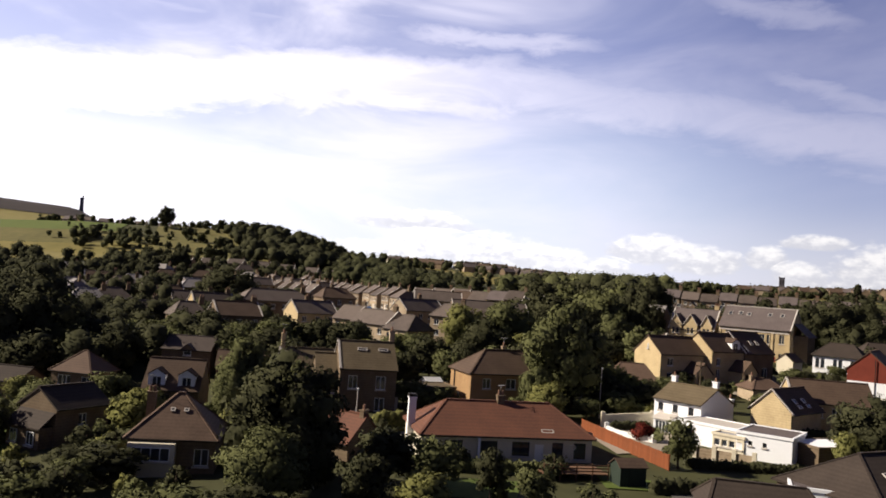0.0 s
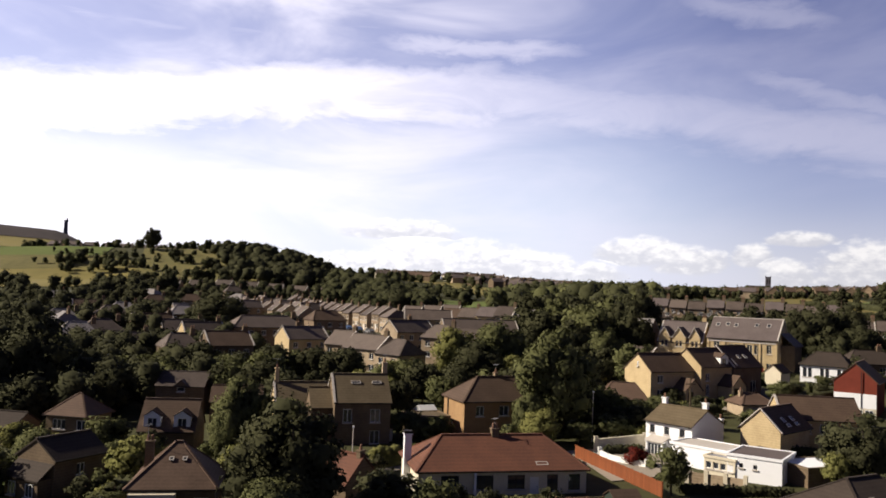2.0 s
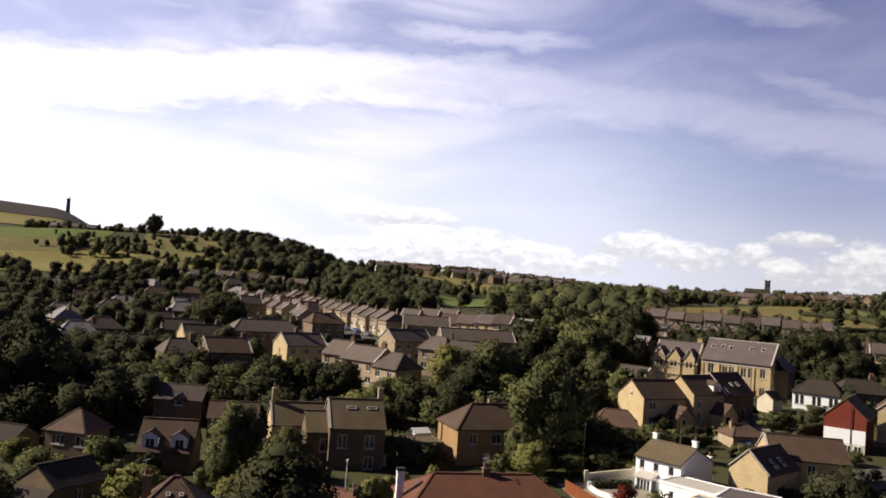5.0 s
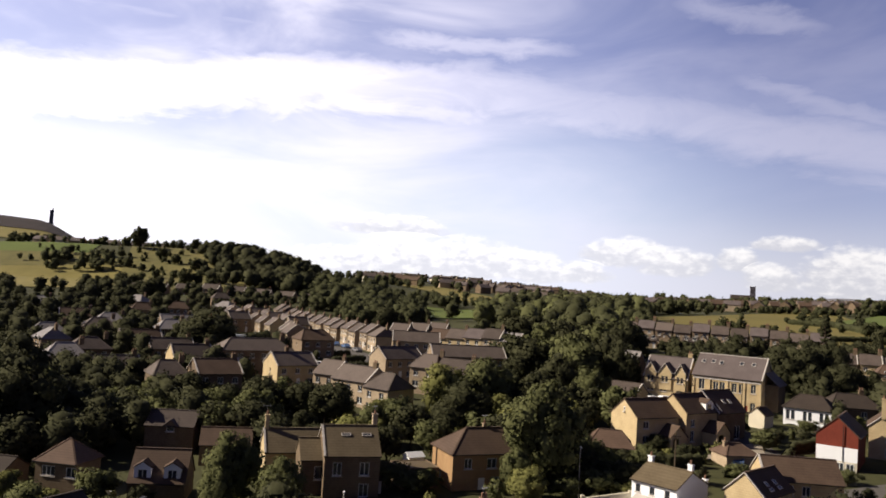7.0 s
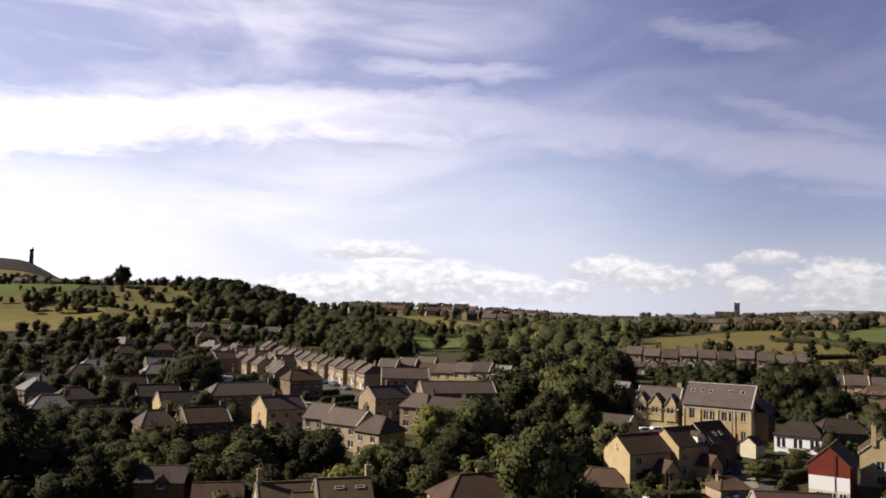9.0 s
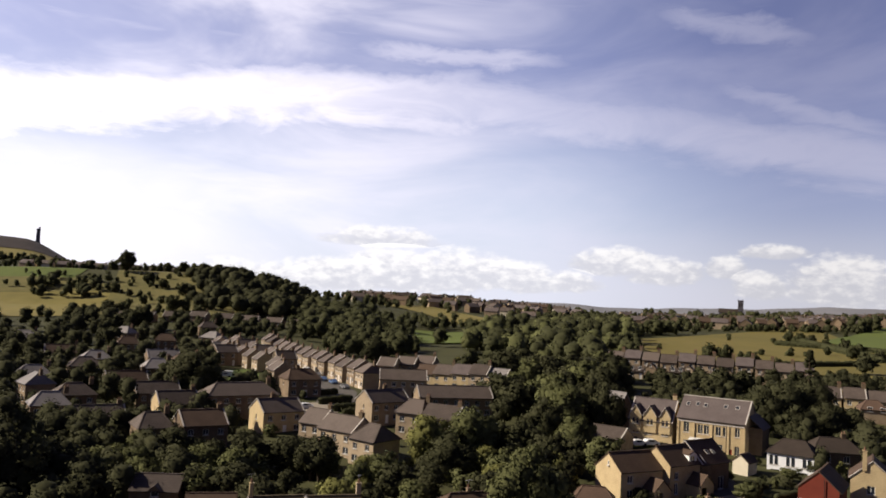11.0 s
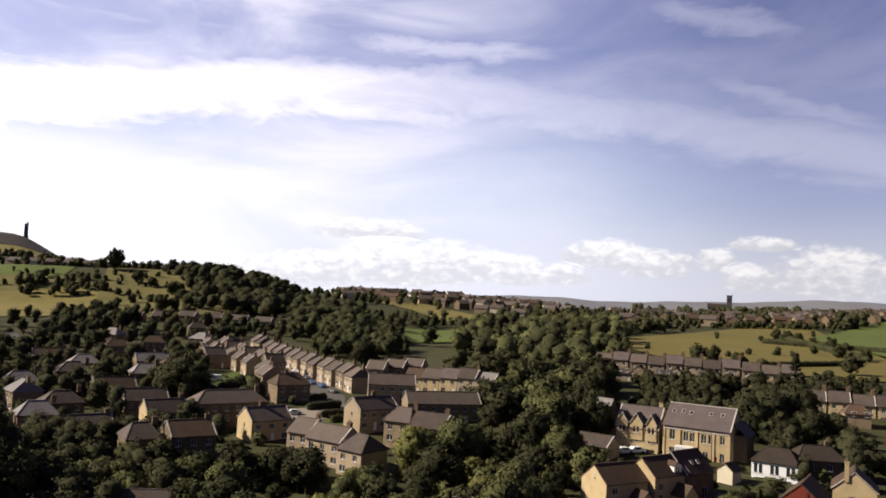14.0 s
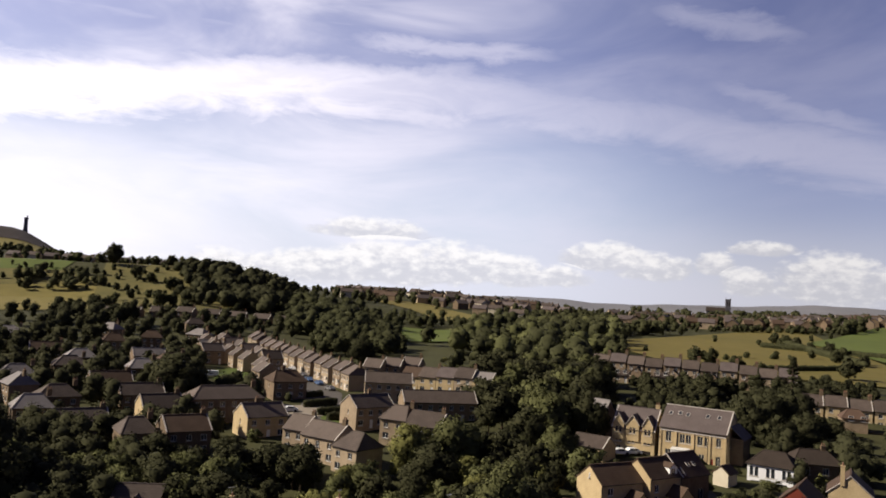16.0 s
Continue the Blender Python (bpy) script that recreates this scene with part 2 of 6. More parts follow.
SLATE_DARK = material("dark_brown_tile", (0.105, 0.070, 0.050), (0.055, 0.036, 0.026), 0.5, 5, 0.8, 0.9, 0.6, rows=0.13)
SLATE_GREY = material("blue_grey_slate", (0.145, 0.118, 0.112), (0.080, 0.063, 0.060), 0.4, 4, 0.75, 0.9, 0.5, rows=0.12)
# near-black slate; on the sunward houses its tone stands in for edge dimming
BLACK_SLATE = material("near_black_slate", (0.058, 0.044, 0.036), (0.030, 0.023, 0.019), 0.5, 5, 0.85, 0.9, 0.6, rows=0.13)
MOSSY = material("mossy_slate", (0.145, 0.112, 0.070), (0.080, 0.060, 0.036), 0.6, 4, 0.85, 0.9, 0.6, rows=0.13)
RED_TILE = material("red_clay_tile", (0.165, 0.070, 0.044), (0.085, 0.042, 0.030), 0.45, 5, 0.8, 0.9, 0.6, rows=0.12)
BROWN_TILE = material("brown_clay_tile", (0.135, 0.088, 0.064), (0.070, 0.045, 0.033), 0.5, 5, 0.8, 0.9, 0.6, rows=0.12)
COPING = material("pale_coping", (0.50, 0.46, 0.42), (0.36, 0.32, 0.28), 1.5, 12, 0.8)
WHITE = material("white_paint", (0.80, 0.80, 0.78), (0.66, 0.65, 0.63), 2, 14, 0.5, 0.5, 0.1)
DARK = material("dark_trim", (0.03, 0.025, 0.022), (0.018, 0.015, 0.013), 2, 14, 0.6)
GLASS = material("window_glass", (0.035, 0.04, 0.05), (0.02, 0.022, 0.03), 1, 3, 0.08, 0.5, 0.0)
POT = material("terracotta_pot", (0.22, 0.125, 0.085), None, 3, 20, 0.85)
LEAD = material("lead_flashing", (0.22, 0.22, 0.24), None, 2, 12, 0.5)
WOOD_FENCE = material("orange_fence_boards", (0.25, 0.080, 0.032), (0.15, 0.048, 0.020), 1.2, 10, 0.75, 0.8, 0.3, per_object=0.3)
ASPHALT = material("asphalt", (0.11, 0.10, 0.092), (0.07, 0.064, 0.058), 0.3, 4, 0.9)
PAVE = material("pale_paving", (0.30, 0.26, 0.21), (0.18, 0.15, 0.12), 0.4, 3, 0.9)
GRASS = material("lawn_grass", (0.098, 0.128, 0.030), (0.055, 0.076, 0.018), 0.15, 2, 0.95, 0.8, 0.4)
FIELD_TAN = material("dry_pasture", (0.215, 0.178, 0.058), (0.135, 0.118, 0.036), 0.018, 0.12, 0.95, 0.9, 0.3)
FIELD_OLIVE = material("olive_pasture", (0.172, 0.138, 0.042), (0.112, 0.100, 0.030), 0.018, 0.12, 0.95, 0.9, 0.3)
FIELD_GREEN = material("green_pasture", (0.115, 0.142, 0.036), (0.075, 0.098, 0.026), 0.018, 0.15, 0.95, 0.8, 0.3)
SCRUB = material("rough_scrub", (0.165, 0.140, 0.050), (0.075, 0.075, 0.026), 0.03, 0.2, 0.95, 0.9, 0.3)
HEATH = material("dark_heath", (0.046, 0.035, 0.032), (0.026, 0.020, 0.018), 0.02, 0.1, 0.95, 0.9, 0.3)
# hills tinted blue-grey, so distance haze is put into their colour
MOOR = material("hazed_far_moor", (0.215, 0.215, 0.235), (0.150, 0.152, 0.168), 0.004, 0.02, 0.95, 0.9, 0.0)
EARTH = material("garden_ground", (0.066, 0.066, 0.027), (0.034, 0.035, 0.015), 0.05, 0.5, 0.95, 0.9, 0.4)
BARK = material("bark", (0.10, 0.075, 0.05), None, 3, 20, 0.9)
LEAF = material("leaf_green", (0.122, 0.127, 0.054), (0.070, 0.073, 0.033), 0.28, 1.4, 0.9, 1.0, 0.0, per_island=0.16, translucent=0.14)
LEAF_LIGHT = material("leaf_yellow_green", (0.195, 0.190, 0.066), (0.118, 0.118, 0.042), 0.28, 1.4, 0.9, 1.0, 0.0, per_island=0.16, translucent=0.16)
# dark leaf; on the sunward-side trees its tone also stands in for shade
LEAF_DARK = material("leaf_dark", (0.060, 0.060, 0.031), (0.033, 0.034, 0.018), 0.28, 1.4, 0.9, 1.0, 0.0, per_island=0.16, translucent=0.08)
LEAF_RED = material("leaf_copper", (0.16, 0.03, 0.02), (0.06, 0.012, 0.01), 0.5, 2.0, 0.6, 1.0, 0.0, per_island=0.5, translucent=0.2)
LEAF_FAR = material("leaf_far", (0.068, 0.070, 0.034), (0.040, 0.042, 0.021), 0.28, 1.4, 0.9, 1.0, 0.0, per_island=0.16, translucent=0.08)
CAR_WHITE = material("white_car_paint", (0.75, 0.76, 0.78), (0.6, 0.6, 0.62), 1, 5, 0.25, 0.3, 0.0)
CAR_BLUE = material("blue_car_paint", (0.10, 0.16, 0.30), None, 1, 5, 0.25, 0.3, 0.0)
CAR_GREY = material("grey_car_paint", (0.18, 0.18, 0.19), None, 1, 5, 0.25, 0.3, 0.0)
RUBBER = material("tyre_rubber", (0.02, 0.02, 0.02), None, 3, 20, 0.9)


# ---- terrain ----
SIDE = [-0.7, -0.45, -0.25, -0.1, 0.05, 0.25, 0.42, 0.62]
NEAR_ROWS = {
    0: (0, 0, 0, .5, .5, 0, 0, 0), 60: (-2, -1.2, -.8, 0, .3, .3, .3, .5), 100: (-2.5, -1.5, -.6, .2, .4, .6, 1.2, 2),
    150: (0, 1, 2, 2.5, 2.5, 3.5, 4.5, 5), 230: (4, 4.5, 5, 5.5, 6.5, 9, 10.5, 11), 330: (9, 8, 6.5, 6, 9, 13, 14.5, 15),
    430: (14, 14, 15, 11, 11, 17, 18, 19)}
FAR_ROWS = {
    520: (17, 18, 24, 17, 13, 19, 21, 23), 620: (36, 44, 45.2, 28.5, 22, 21, 24, 30), 850: (40, 42, 40, 32, 34, 24, 26, 36),
    1000: (45, 50, 40, 26, 28, 22, 26, 36), 1600: (96, 68, 40, 10, 10, 5, 5, 5), 2300: (0, 0, 0, 0, 0, 0, 0, 0),
    3000: (10, 10, 15, 20, 25, 32, 52, 72), 4600: (0, 0, 0, 0, 0, 0, 0, 0)}
ROWS_Z = {**NEAR_ROWS, **FAR_ROWS}
ROWS_Y = sorted(ROWS_Z)


def ease(t):
    t = min(max(t, 0.0), 1.0)
    return t * t * (3 - 2 * t)


def ground(x, y):
    s = min(max(x / max(y, 60.0), SIDE[0]), SIDE[-1])
    yc = min(max(y, 0.0), ROWS_Y[-1] - 0.01)
    i = max(k for k in range(len(SIDE) - 1) if SIDE[k] <= s)
    j = max(k for k in range(len(ROWS_Y) - 1) if ROWS_Y[k] <= yc)
    a = (s - SIDE[i]) / (SIDE[i + 1] - SIDE[i])
    lo, hi = ROWS_Z[ROWS_Y[j]], ROWS_Z[ROWS_Y[j + 1]]
    b = (yc - ROWS_Y[j]) / (ROWS_Y[j + 1] - ROWS_Y[j])
    z = (lo[i] * (1 - a) + lo[i + 1] * a) * (1 - b) + (hi[i] * (1 - a) + hi[i + 1] * a) * b
    z += 42 * ease((-0.385 - s) / 0.085) * math.exp(-((yc - 1600) / 240.0) ** 2)
    return z


def mesh_object(name, bm, mat, parent=None):
    me = bpy.data.meshes.new(name)
    bm.to_mesh(me)
    bm.free()
    me.materials.append(mat)
    ob = new(name, me)
    ob.parent = parent
    return ob


def part(name, bm, mat, parent, label=""):
    ob = mesh_object(name, bm, mat, parent)
    return tagged(ob, label) if label else ob


def raw_mesh(name, verts, faces, mat):
    me = bpy.data.meshes.new(name)
    me.from_pydata(verts, [], faces)
    me.materials.append(mat)
    return me


def terrain():
    ss = sorted(set([-3.0, -2.0, -1.4, -1.0, -0.8] + [round(-0.7 + 0.02 * k, 3) for k in range(67)] + [0.8, 1.0, 1.4, 2.0, 3.0] + SIDE))
    ys = sorted(set([-400, -200, -100, -50] + list(range(0, 640, 10)) + list(range(640, 1100, 30)) + list(range(1100, 2000, 60)) + list(range(2000, 4600, 150)) + [4600] + ROWS_Y))
    verts, faces = [], []
    for y in ys:
        for s in ss:
            x = s * max(y, 60)
            verts.append((x, y, ground(x, y)))
    n = len(ss)
    for j in range(len(ys) - 1):
        for i in range(n - 1):
            a = j * n + i
            faces.append((a, a + 1, a + n + 1, a + n))
    return tagged(new("ground", raw_mesh("ground", verts, faces, EARTH)), "rough garden earth and grass over rolling hillside", "ground", kind="structure")


terrain()


def draped(name, corners, mat, label, category="field", lift=0.12, step=8, kind="structure", relief=0.0):
    """A patch laid on the ground between four corners in order round it."""
    a, b, c, d = [Vector(p) for p in corners]
    verts, faces = [], []
    n = max(2, int(max((b - a).length, (c - d).length) / step))
    k = max(2, int(max((d - a).length, (c - b).length) / step))
    for j in range(k + 1):
        for i in range(n + 1):
            u, v = i / n, j / k
            p = (a * (1 - u) + b * u) * (1 - v) + (d * (1 - u) + c * u) * v
            verts.append((p.x, p.y, ground(p.x, p.y) + lift + min(1.0, 5 * (1 - v)) * relief * (1.7 + math.sin(p.x / 210 + p.y / 500) + 0.5 * math.sin(p.x / 83 + 1) + 0.2 * math.sin(p.x / 31))))
    for j in range(k):
        for i in range(n):
            q = j * (n + 1) + i
            faces.append((q, q + 1, q + n + 2, q + n + 1))
    return tagged(new(name, raw_mesh(name, verts, faces, mat)), label, category, kind=kind)


draped("field", ((-330, 540), (-165, 560), (-150, 470), (-230, 412)), FIELD_TAN, "sloping dry tan pasture with uneven grass", lift=0.5)
draped("field", ((-420, 660), (-245, 650), (-240, 590), (-360, 590)), FIELD_GREEN, "bright green pasture on the hill", lift=0.5)
draped("field", ((-420, 590), (-240, 592), (-165, 560), (-330, 541)), SCRUB, "rough grass between two pastures", lift=0.45)
draped("field", ((-225, 640), (-120, 660), (-95, 470), (-165, 430)), SCRUB, "rough hillside scrub with pale grass", lift=0.6)
draped("field", ((-150, 660), (-140, 660), (-95, 490), (-112, 490)), FIELD_TAN, "pale grassy strip beside the wood", lift=0.9)
draped("field", ((-34, 720), (25, 720), (85, 560), (45, 555)), FIELD_TAN, "sloping straw-coloured meadow above the trees", lift=0.6)
draped("field", ((4, 515), (42, 520), (36, 425), (8, 420)), FIELD_GREEN, "small green paddock between trees", lift=0.6)
draped("field", ((110, 420), (330, 640), (200, 270), (120, 300)), FIELD_OLIVE, "wide olive hillside pasture with hedges", lift=0.6)
draped("field", ((250, 470), (420, 660), (420, 420), (235, 360)), FIELD_GREEN, "bright green pasture on the valley side", lift=1.2)
draped("field", ((-1000, 1400), (-520, 1400), (-480, 1240), (-850, 1240)), FIELD_TAN, "tan pasture under the hilltop", lift=1.5, step=20)
draped("heath", ((-1200, 1720), (-640, 1720), (-545, 1395), (-1100, 1395)), HEATH, "dark heather on the hilltop", "heath", lift=2.5, step=20)
draped("far_hills", ((-1500, 4590), (2800, 4590), (1900, 2500), (-1000, 2500)), MOOR, "far wooded hills along the horizon, tinted blue-grey for haze", "hills", lift=2.0, step=30, relief=5.5)
draped("road", ((-22, 232), (-12.5, 234), (-52, 372), (-60, 369)), ASPHALT, "grey asphalt estate street", "road", 0.12, 4)
draped("pavement", ((-24.5, 231), (-22, 232), (-60, 369), (-62.5, 368)), PAVE, "pale paved footway by the street", "pavement", 0.2, 4)
draped("road", ((-22, 232), (-12.5, 234), (-11, 190), (-23, 190)), ASPHALT, "grey asphalt estate street junction", "road", 0.1, 4)
draped("road", ((48, 100), (58, 98), (62, 150), (54, 150)), ASPHALT, "shaded asphalt lane", "road", 0.1, 4)
draped("road", ((44, 140), (62, 146), (60, 158), (44, 152)), PAVE, "worn paved yard before the stone houses", "pavement", 0.14, 4)
draped("yard", ((46, 121), (57, 124), (60, 133), (50, 128)), PAVE, "brown paved parking yard by the houses", "yard", 0.18, 3)
draped("road", ((56, 96), (76, 104), (74, 112), (55, 104)), ASPHALT, "shaded asphalt side lane", "road", 0.16, 4)
draped("road", ((20, 60), (60, 62), (60, 71), (22, 69)), ASPHALT, "dark asphalt lane", "road", 0.1, 4)
draped("road", ((-9, 70), (-1, 84), (-2, 89), (-11, 88)), PAVE, "pale paved drive", "drive", 0.12, 4)
draped("lawn", ((-46, 82), (-36, 82), (-36, 70), (-46, 70)), GRASS, "bright green garden lawn", "lawn", 0.1, 3)
draped("lawn", ((2, 66), (9, 66), (8, 60), (2, 60)), GRASS, "small mown garden lawn", "lawn", 0.1, 3)
draped("lawn", ((-60, 285), (-48, 290), (-43, 262), (-55, 255)), GRASS, "green verge before the estate houses", "lawn", 0.15, 4)
draped("lawn", ((22, 176), (29, 176), (31, 160), (24, 160)), GRASS, "sunlit strip of lawn between trees", "lawn", 0.15, 4)
draped("drive", ((-30, 213), (-16, 214), (-15, 200), (-29, 197)), PAVE, "pale worn concrete drive by the junction", "drive", 0.22, 4)
draped("lawn", ((-15.5, 201), (-8.5, 203), (-8, 190), (-15, 189)), GRASS, "garden lawn with hedge", "lawn", 0.15, 4)
draped("yard", ((18, 95), (28, 99), (30, 84), (20, 80)), PAVE, "pale paved terrace garden", "yard", 0.12, 3)


# ---- houses ----
def box(bm, x0, x1, y0, y1, z0, z1):
    vs = [bm.verts.new(p) for p in ((x0, y0, z0), (x1, y0, z0), (x1, y1, z0), (x0, y1, z0), (x0, y0, z1), (x1, y0, z1), (x1, y1, z1), (x0, y1, z1))]
    for f in ((0, 3, 2, 1), (4, 5, 6, 7), (0, 1, 5, 4), (1, 2, 6, 5), (2, 3, 7, 6), (3, 0, 4, 7)):
        bm.faces.new([vs[i] for i in f])
    return vs


def bar(bm, a, b, w, h):
    """A beam of width w and height h from a to b, its top along the line."""
    a, b = Vector(a), Vector(b)
    d = (b - a).normalized()
    side = d.cross(Vector((0, 0, 1)))
    side = side.normalized() * w / 2 if side.length > 1e-4 else Vector((w / 2, 0, 0))
    up = side.cross(d).normalized() * h
    vs = [bm.verts.new(p) for p in (a - side - up, a + side - up, a + side, a - side, b - side - up, b + side - up, b + side, b - side)]
    for f in ((0, 1, 2, 3), (7, 6, 5, 4), (0, 4, 5, 1), (1, 5, 6, 2), (2, 6, 7, 3), (3, 7, 4, 0)):
        bm.faces.new([vs[i] for i in f])


def holed(bm, at, along, inward, length, z0, z1, holes, depth=0.14):
    """An upright wall face with openings that run into its thickness."""
    at, along, inward = Vector(at), Vector(along), Vector(inward)
    us = sorted({0.0, length, *[h[0] for h in holes], *[h[0] + h[2] for h in holes]})
    zs = sorted({z0, z1, *[h[1] for h in holes], *[h[1] + h[3] for h in holes]})

    def q(pts):
        bm.faces.new([bm.verts.new(at + along * u + Vector((0, 0, z)) + inward * d) for u, z, d in pts])

    for u0, u1 in zip(us, us[1:]):
        for a, b in zip(zs, zs[1:]):
            mu, mz = (u0 + u1) / 2, (a + b) / 2
            if not any(h[0] < mu < h[0] + h[2] and h[1] < mz < h[1] + h[3] for h in holes):
                q(((u0, a, 0), (u1, a, 0), (u1, b, 0), (u0, b, 0)))
    for u, z, w, h in holes:
        q(((u, z, 0), (u, z, depth), (u + w, z, depth), (u + w, z, 0)))
        q(((u, z + h, 0), (u + w, z + h, 0), (u + w, z + h, depth), (u, z + h, depth)))
        q(((u, z, 0), (u, z + h, 0), (u, z + h, depth), (u, z, depth)))
        q(((u + w, z, 0), (u + w, z, depth), (u + w, z + h, depth), (u + w, z + h, 0)))


SHARED = {}


def window_mesh(w, h, lights):
    key = ("frame", round(w, 2), round(h, 2), lights)
    if key not in SHARED:
        bm = bmesh.new()
        t = 0.07
        pw = (w - t * (lights + 1)) / lights
        panes = [(t + k * (pw + t), t, pw, h - 2 * t) for k in range(lights)]
        holed(bm, (-w / 2, 0, 0), (1, 0, 0), (0, 1, 0), w, 0, h, panes, 0.07)
        for z0, z1, x0, x1 in ((0, 0, -w / 2, w / 2), (h, h, w / 2, -w / 2), (0, h, -w / 2, -w / 2), (h, 0, w / 2, w / 2)):
            bm.faces.new([bm.verts.new(p) for p in ((x0, 0, z0), (x0, 0.07, z0), (x1, 0.07, z1), (x1, 0, z1))])
        bmesh.ops.remove_doubles(bm, verts=bm.verts, dist=0.001)
        me = bpy.data.meshes.new("window")
        bm.to_mesh(me)
        bm.free()
        bm = bmesh.new()
        box(bm, -w / 2 + 0.02, w / 2 - 0.02, 0.03, 0.05, 0.02, h - 0.02)
        pane = bpy.data.meshes.new("pane")
        bm.to_mesh(pane)
        bm.free()
        pane.materials.append(GLASS)
        SHARED[key] = (me, pane)
    return SHARED[key]


def put_window(house_ob, m, w, h, lights, mat):
    me, pane = window_mesh(w, h, lights)
    key = ("fm", me.name, mat.name)
    if key not in SHARED:
        c = me.copy()
        c.materials.clear()
        c.materials.append(mat)
        SHARED[key] = c
    wn = new("window", SHARED[key])
    wn.parent = house_ob
    wn.matrix_basis = m
    pn = new("pane", pane)
    pn.parent = wn
    sill = SHARED.get(("sill", round(w, 2)))
    if sill is None:
        bm = bmesh.new()
        box(bm, -w / 2 - 0.1, w / 2 + 0.1, -0.2, 0.01, -0.14, -0.003)
        sill = bpy.data.meshes.new("sill")
        bm.to_mesh(sill)
        bm.free()
        sill.materials.append(COPING)
        SHARED[("sill", round(w, 2))] = sill
    sl = new("sill", sill)
    sl.parent = wn


def roof_shell(bm, top, faces, thick):
    lo = [bm.verts.new((x, y, z - thick)) for x, y, z in top]
    hi = [bm.verts.new(p) for p in top]
    edges = {}
    for f in faces:
        bm.faces.new([hi[i] for i in f])
        bm.faces.new([lo[i] for i in reversed(f)])
        for a, b in zip(f, f[1:] + f[:1]):
            edges[(a, b)] = 1
    for a, b in edges:
        if (b, a) not in edges:
            bm.faces.new((hi[a], lo[a], lo[b], hi[b]))


def chimney(parent, u, v, z0, z1, w=0.9, d=0.6, pots=2, mat=None, label=""):
    bm = bmesh.new()
    box(bm, u - w / 2, u + w / 2, v - d / 2, v + d / 2, z0, z1)
    box(bm, u - w / 2 - 0.07, u + w / 2 + 0.07, v - d / 2 - 0.07, v + d / 2 + 0.07, z1 + 0.002, z1 + 0.14)
    st = part("chimney", bm, mat or STONE_DARK, parent, label)
    for k in range(pots):
        bm = bmesh.new()
        pu = u + (k - (pots - 1) / 2) * w / max(pots, 1)
        bmesh.ops.create_cone(bm, cap_ends=True, segments=8, radius1=0.15, radius2=0.11, depth=0.5, matrix=Matrix.Translation((pu, v, z1 + 0.39)))
        part("pot", bm, POT, st)


FOOT = []


def house(label, cx, cy, yaw, L, W, wall, rise, lr=None, eave_z=None, walls=None, roof=None, wins=(), doors=(), stacks=(), frame_mat=None, verge="", over=0.3,
          name="house", category="house", group="", gutters=True, extra_mats=None, ridge_mat=None):
    """wins and doors: (face F/B/L/R, place along the face from its left seen from outside, sill above the floor, width, height, lights).
    lr: the ridge's length; shorter than L gives hipped ends. stacks: (u, v, height above the ridge, width, pots)."""
    walls, roof, frame_mat = walls or STONE, roof or SLATE, frame_mat or WHITE
    g = ground(cx, cy)
    z0 = g if eave_z is None else eave_z - wall
    base = new(name)
    base.matrix_basis = pose(cx, cy, z0, 0, 0, yaw)
    tagged(base, label, category, group)
    FOOT.append((cx, cy, 0.5 * math.hypot(L, W)))
    low = -2.2
    lr = L if lr is None else lr
    hu, hv = L / 2, W / 2
    faces = {"F": ((-hu, -hv, 0), (1, 0, 0), (0, 1, 0), L), "R": ((hu, -hv, 0), (0, 1, 0), (-1, 0, 0), W),
             "B": ((hu, hv, 0), (-1, 0, 0), (0, -1, 0), L), "L": ((-hu, hv, 0), (0, -1, 0), (1, 0, 0), W)}
    bm = bmesh.new()
    for key, (at, along, inward, length) in faces.items():
        holes = [(w[1] - w[3] / 2, w[2], w[3], w[4]) for w in (*wins, *doors) if w[0] == key and w[2] + w[4] < wall]
        holed(bm, at, along, inward, length, low, wall, holes)
    gables = lr > L - 0.01
    if gables:
        for sgn in (-1, 1):
            vs = [bm.verts.new(p) for p in ((sgn * hu, -hv, wall), (sgn * hu, hv, wall), (sgn * hu, 0, wall + rise))]
            bm.faces.new(vs if sgn > 0 else vs[::-1])
    part("wall", bm, walls, base)
    slope = rise / hv
    drop = over * slope
    ov = 0.12 if gables else over
    zt = 0.13
    top = [(-hu - ov, -hv - over, wall - drop + zt), (hu + ov, -hv - over, wall - drop + zt), (hu + ov, hv + over, wall - drop + zt), (-hu - ov, hv + over, wall - drop + zt),
           (-lr / 2 - (ov if gables else 0), 0, wall + rise + zt), (lr / 2 + (ov if gables else 0), 0, wall + rise + zt)]
    rf = [[0, 1, 5, 4], [2, 3, 4, 5]] + ([] if gables else [[1, 2, 5], [3, 0, 4]])
    bm = bmesh.new()
    roof_shell(bm, top, rf, 0.16)
    part("roof", bm, roof, base)
    lines = [(4, 5, 0.3, 0.14)] + ([] if gables else [(0, 4, 0.22, 0.1), (3, 4, 0.22, 0.1), (1, 5, 0.22, 0.1), (2, 5, 0.22, 0.1)])
    for a, b, w, h in lines:
        bm = bmesh.new()
        bar(bm, Vector(top[a]) + Vector((0, 0, h / 2)), Vector(top[b]) + Vector((0, 0, h / 2)), w, h)
        part("ridge_tile", bm, ridge_mat or roof, base)
    for sgn, tag in ((-1, "L"), (1, "R")):
        if gables and tag in verge:
            u = sgn * (hu + 0.02)
            for s2 in (-1, 1):
                bm = bmesh.new()
                bar(bm, (u, s2 * (hv + over), wall - drop + zt + 0.10), (u, 0, wall + rise + zt + 0.10), 0.26, 0.11)
                part("coping", bm, COPING, base, "pale stone verge coping")
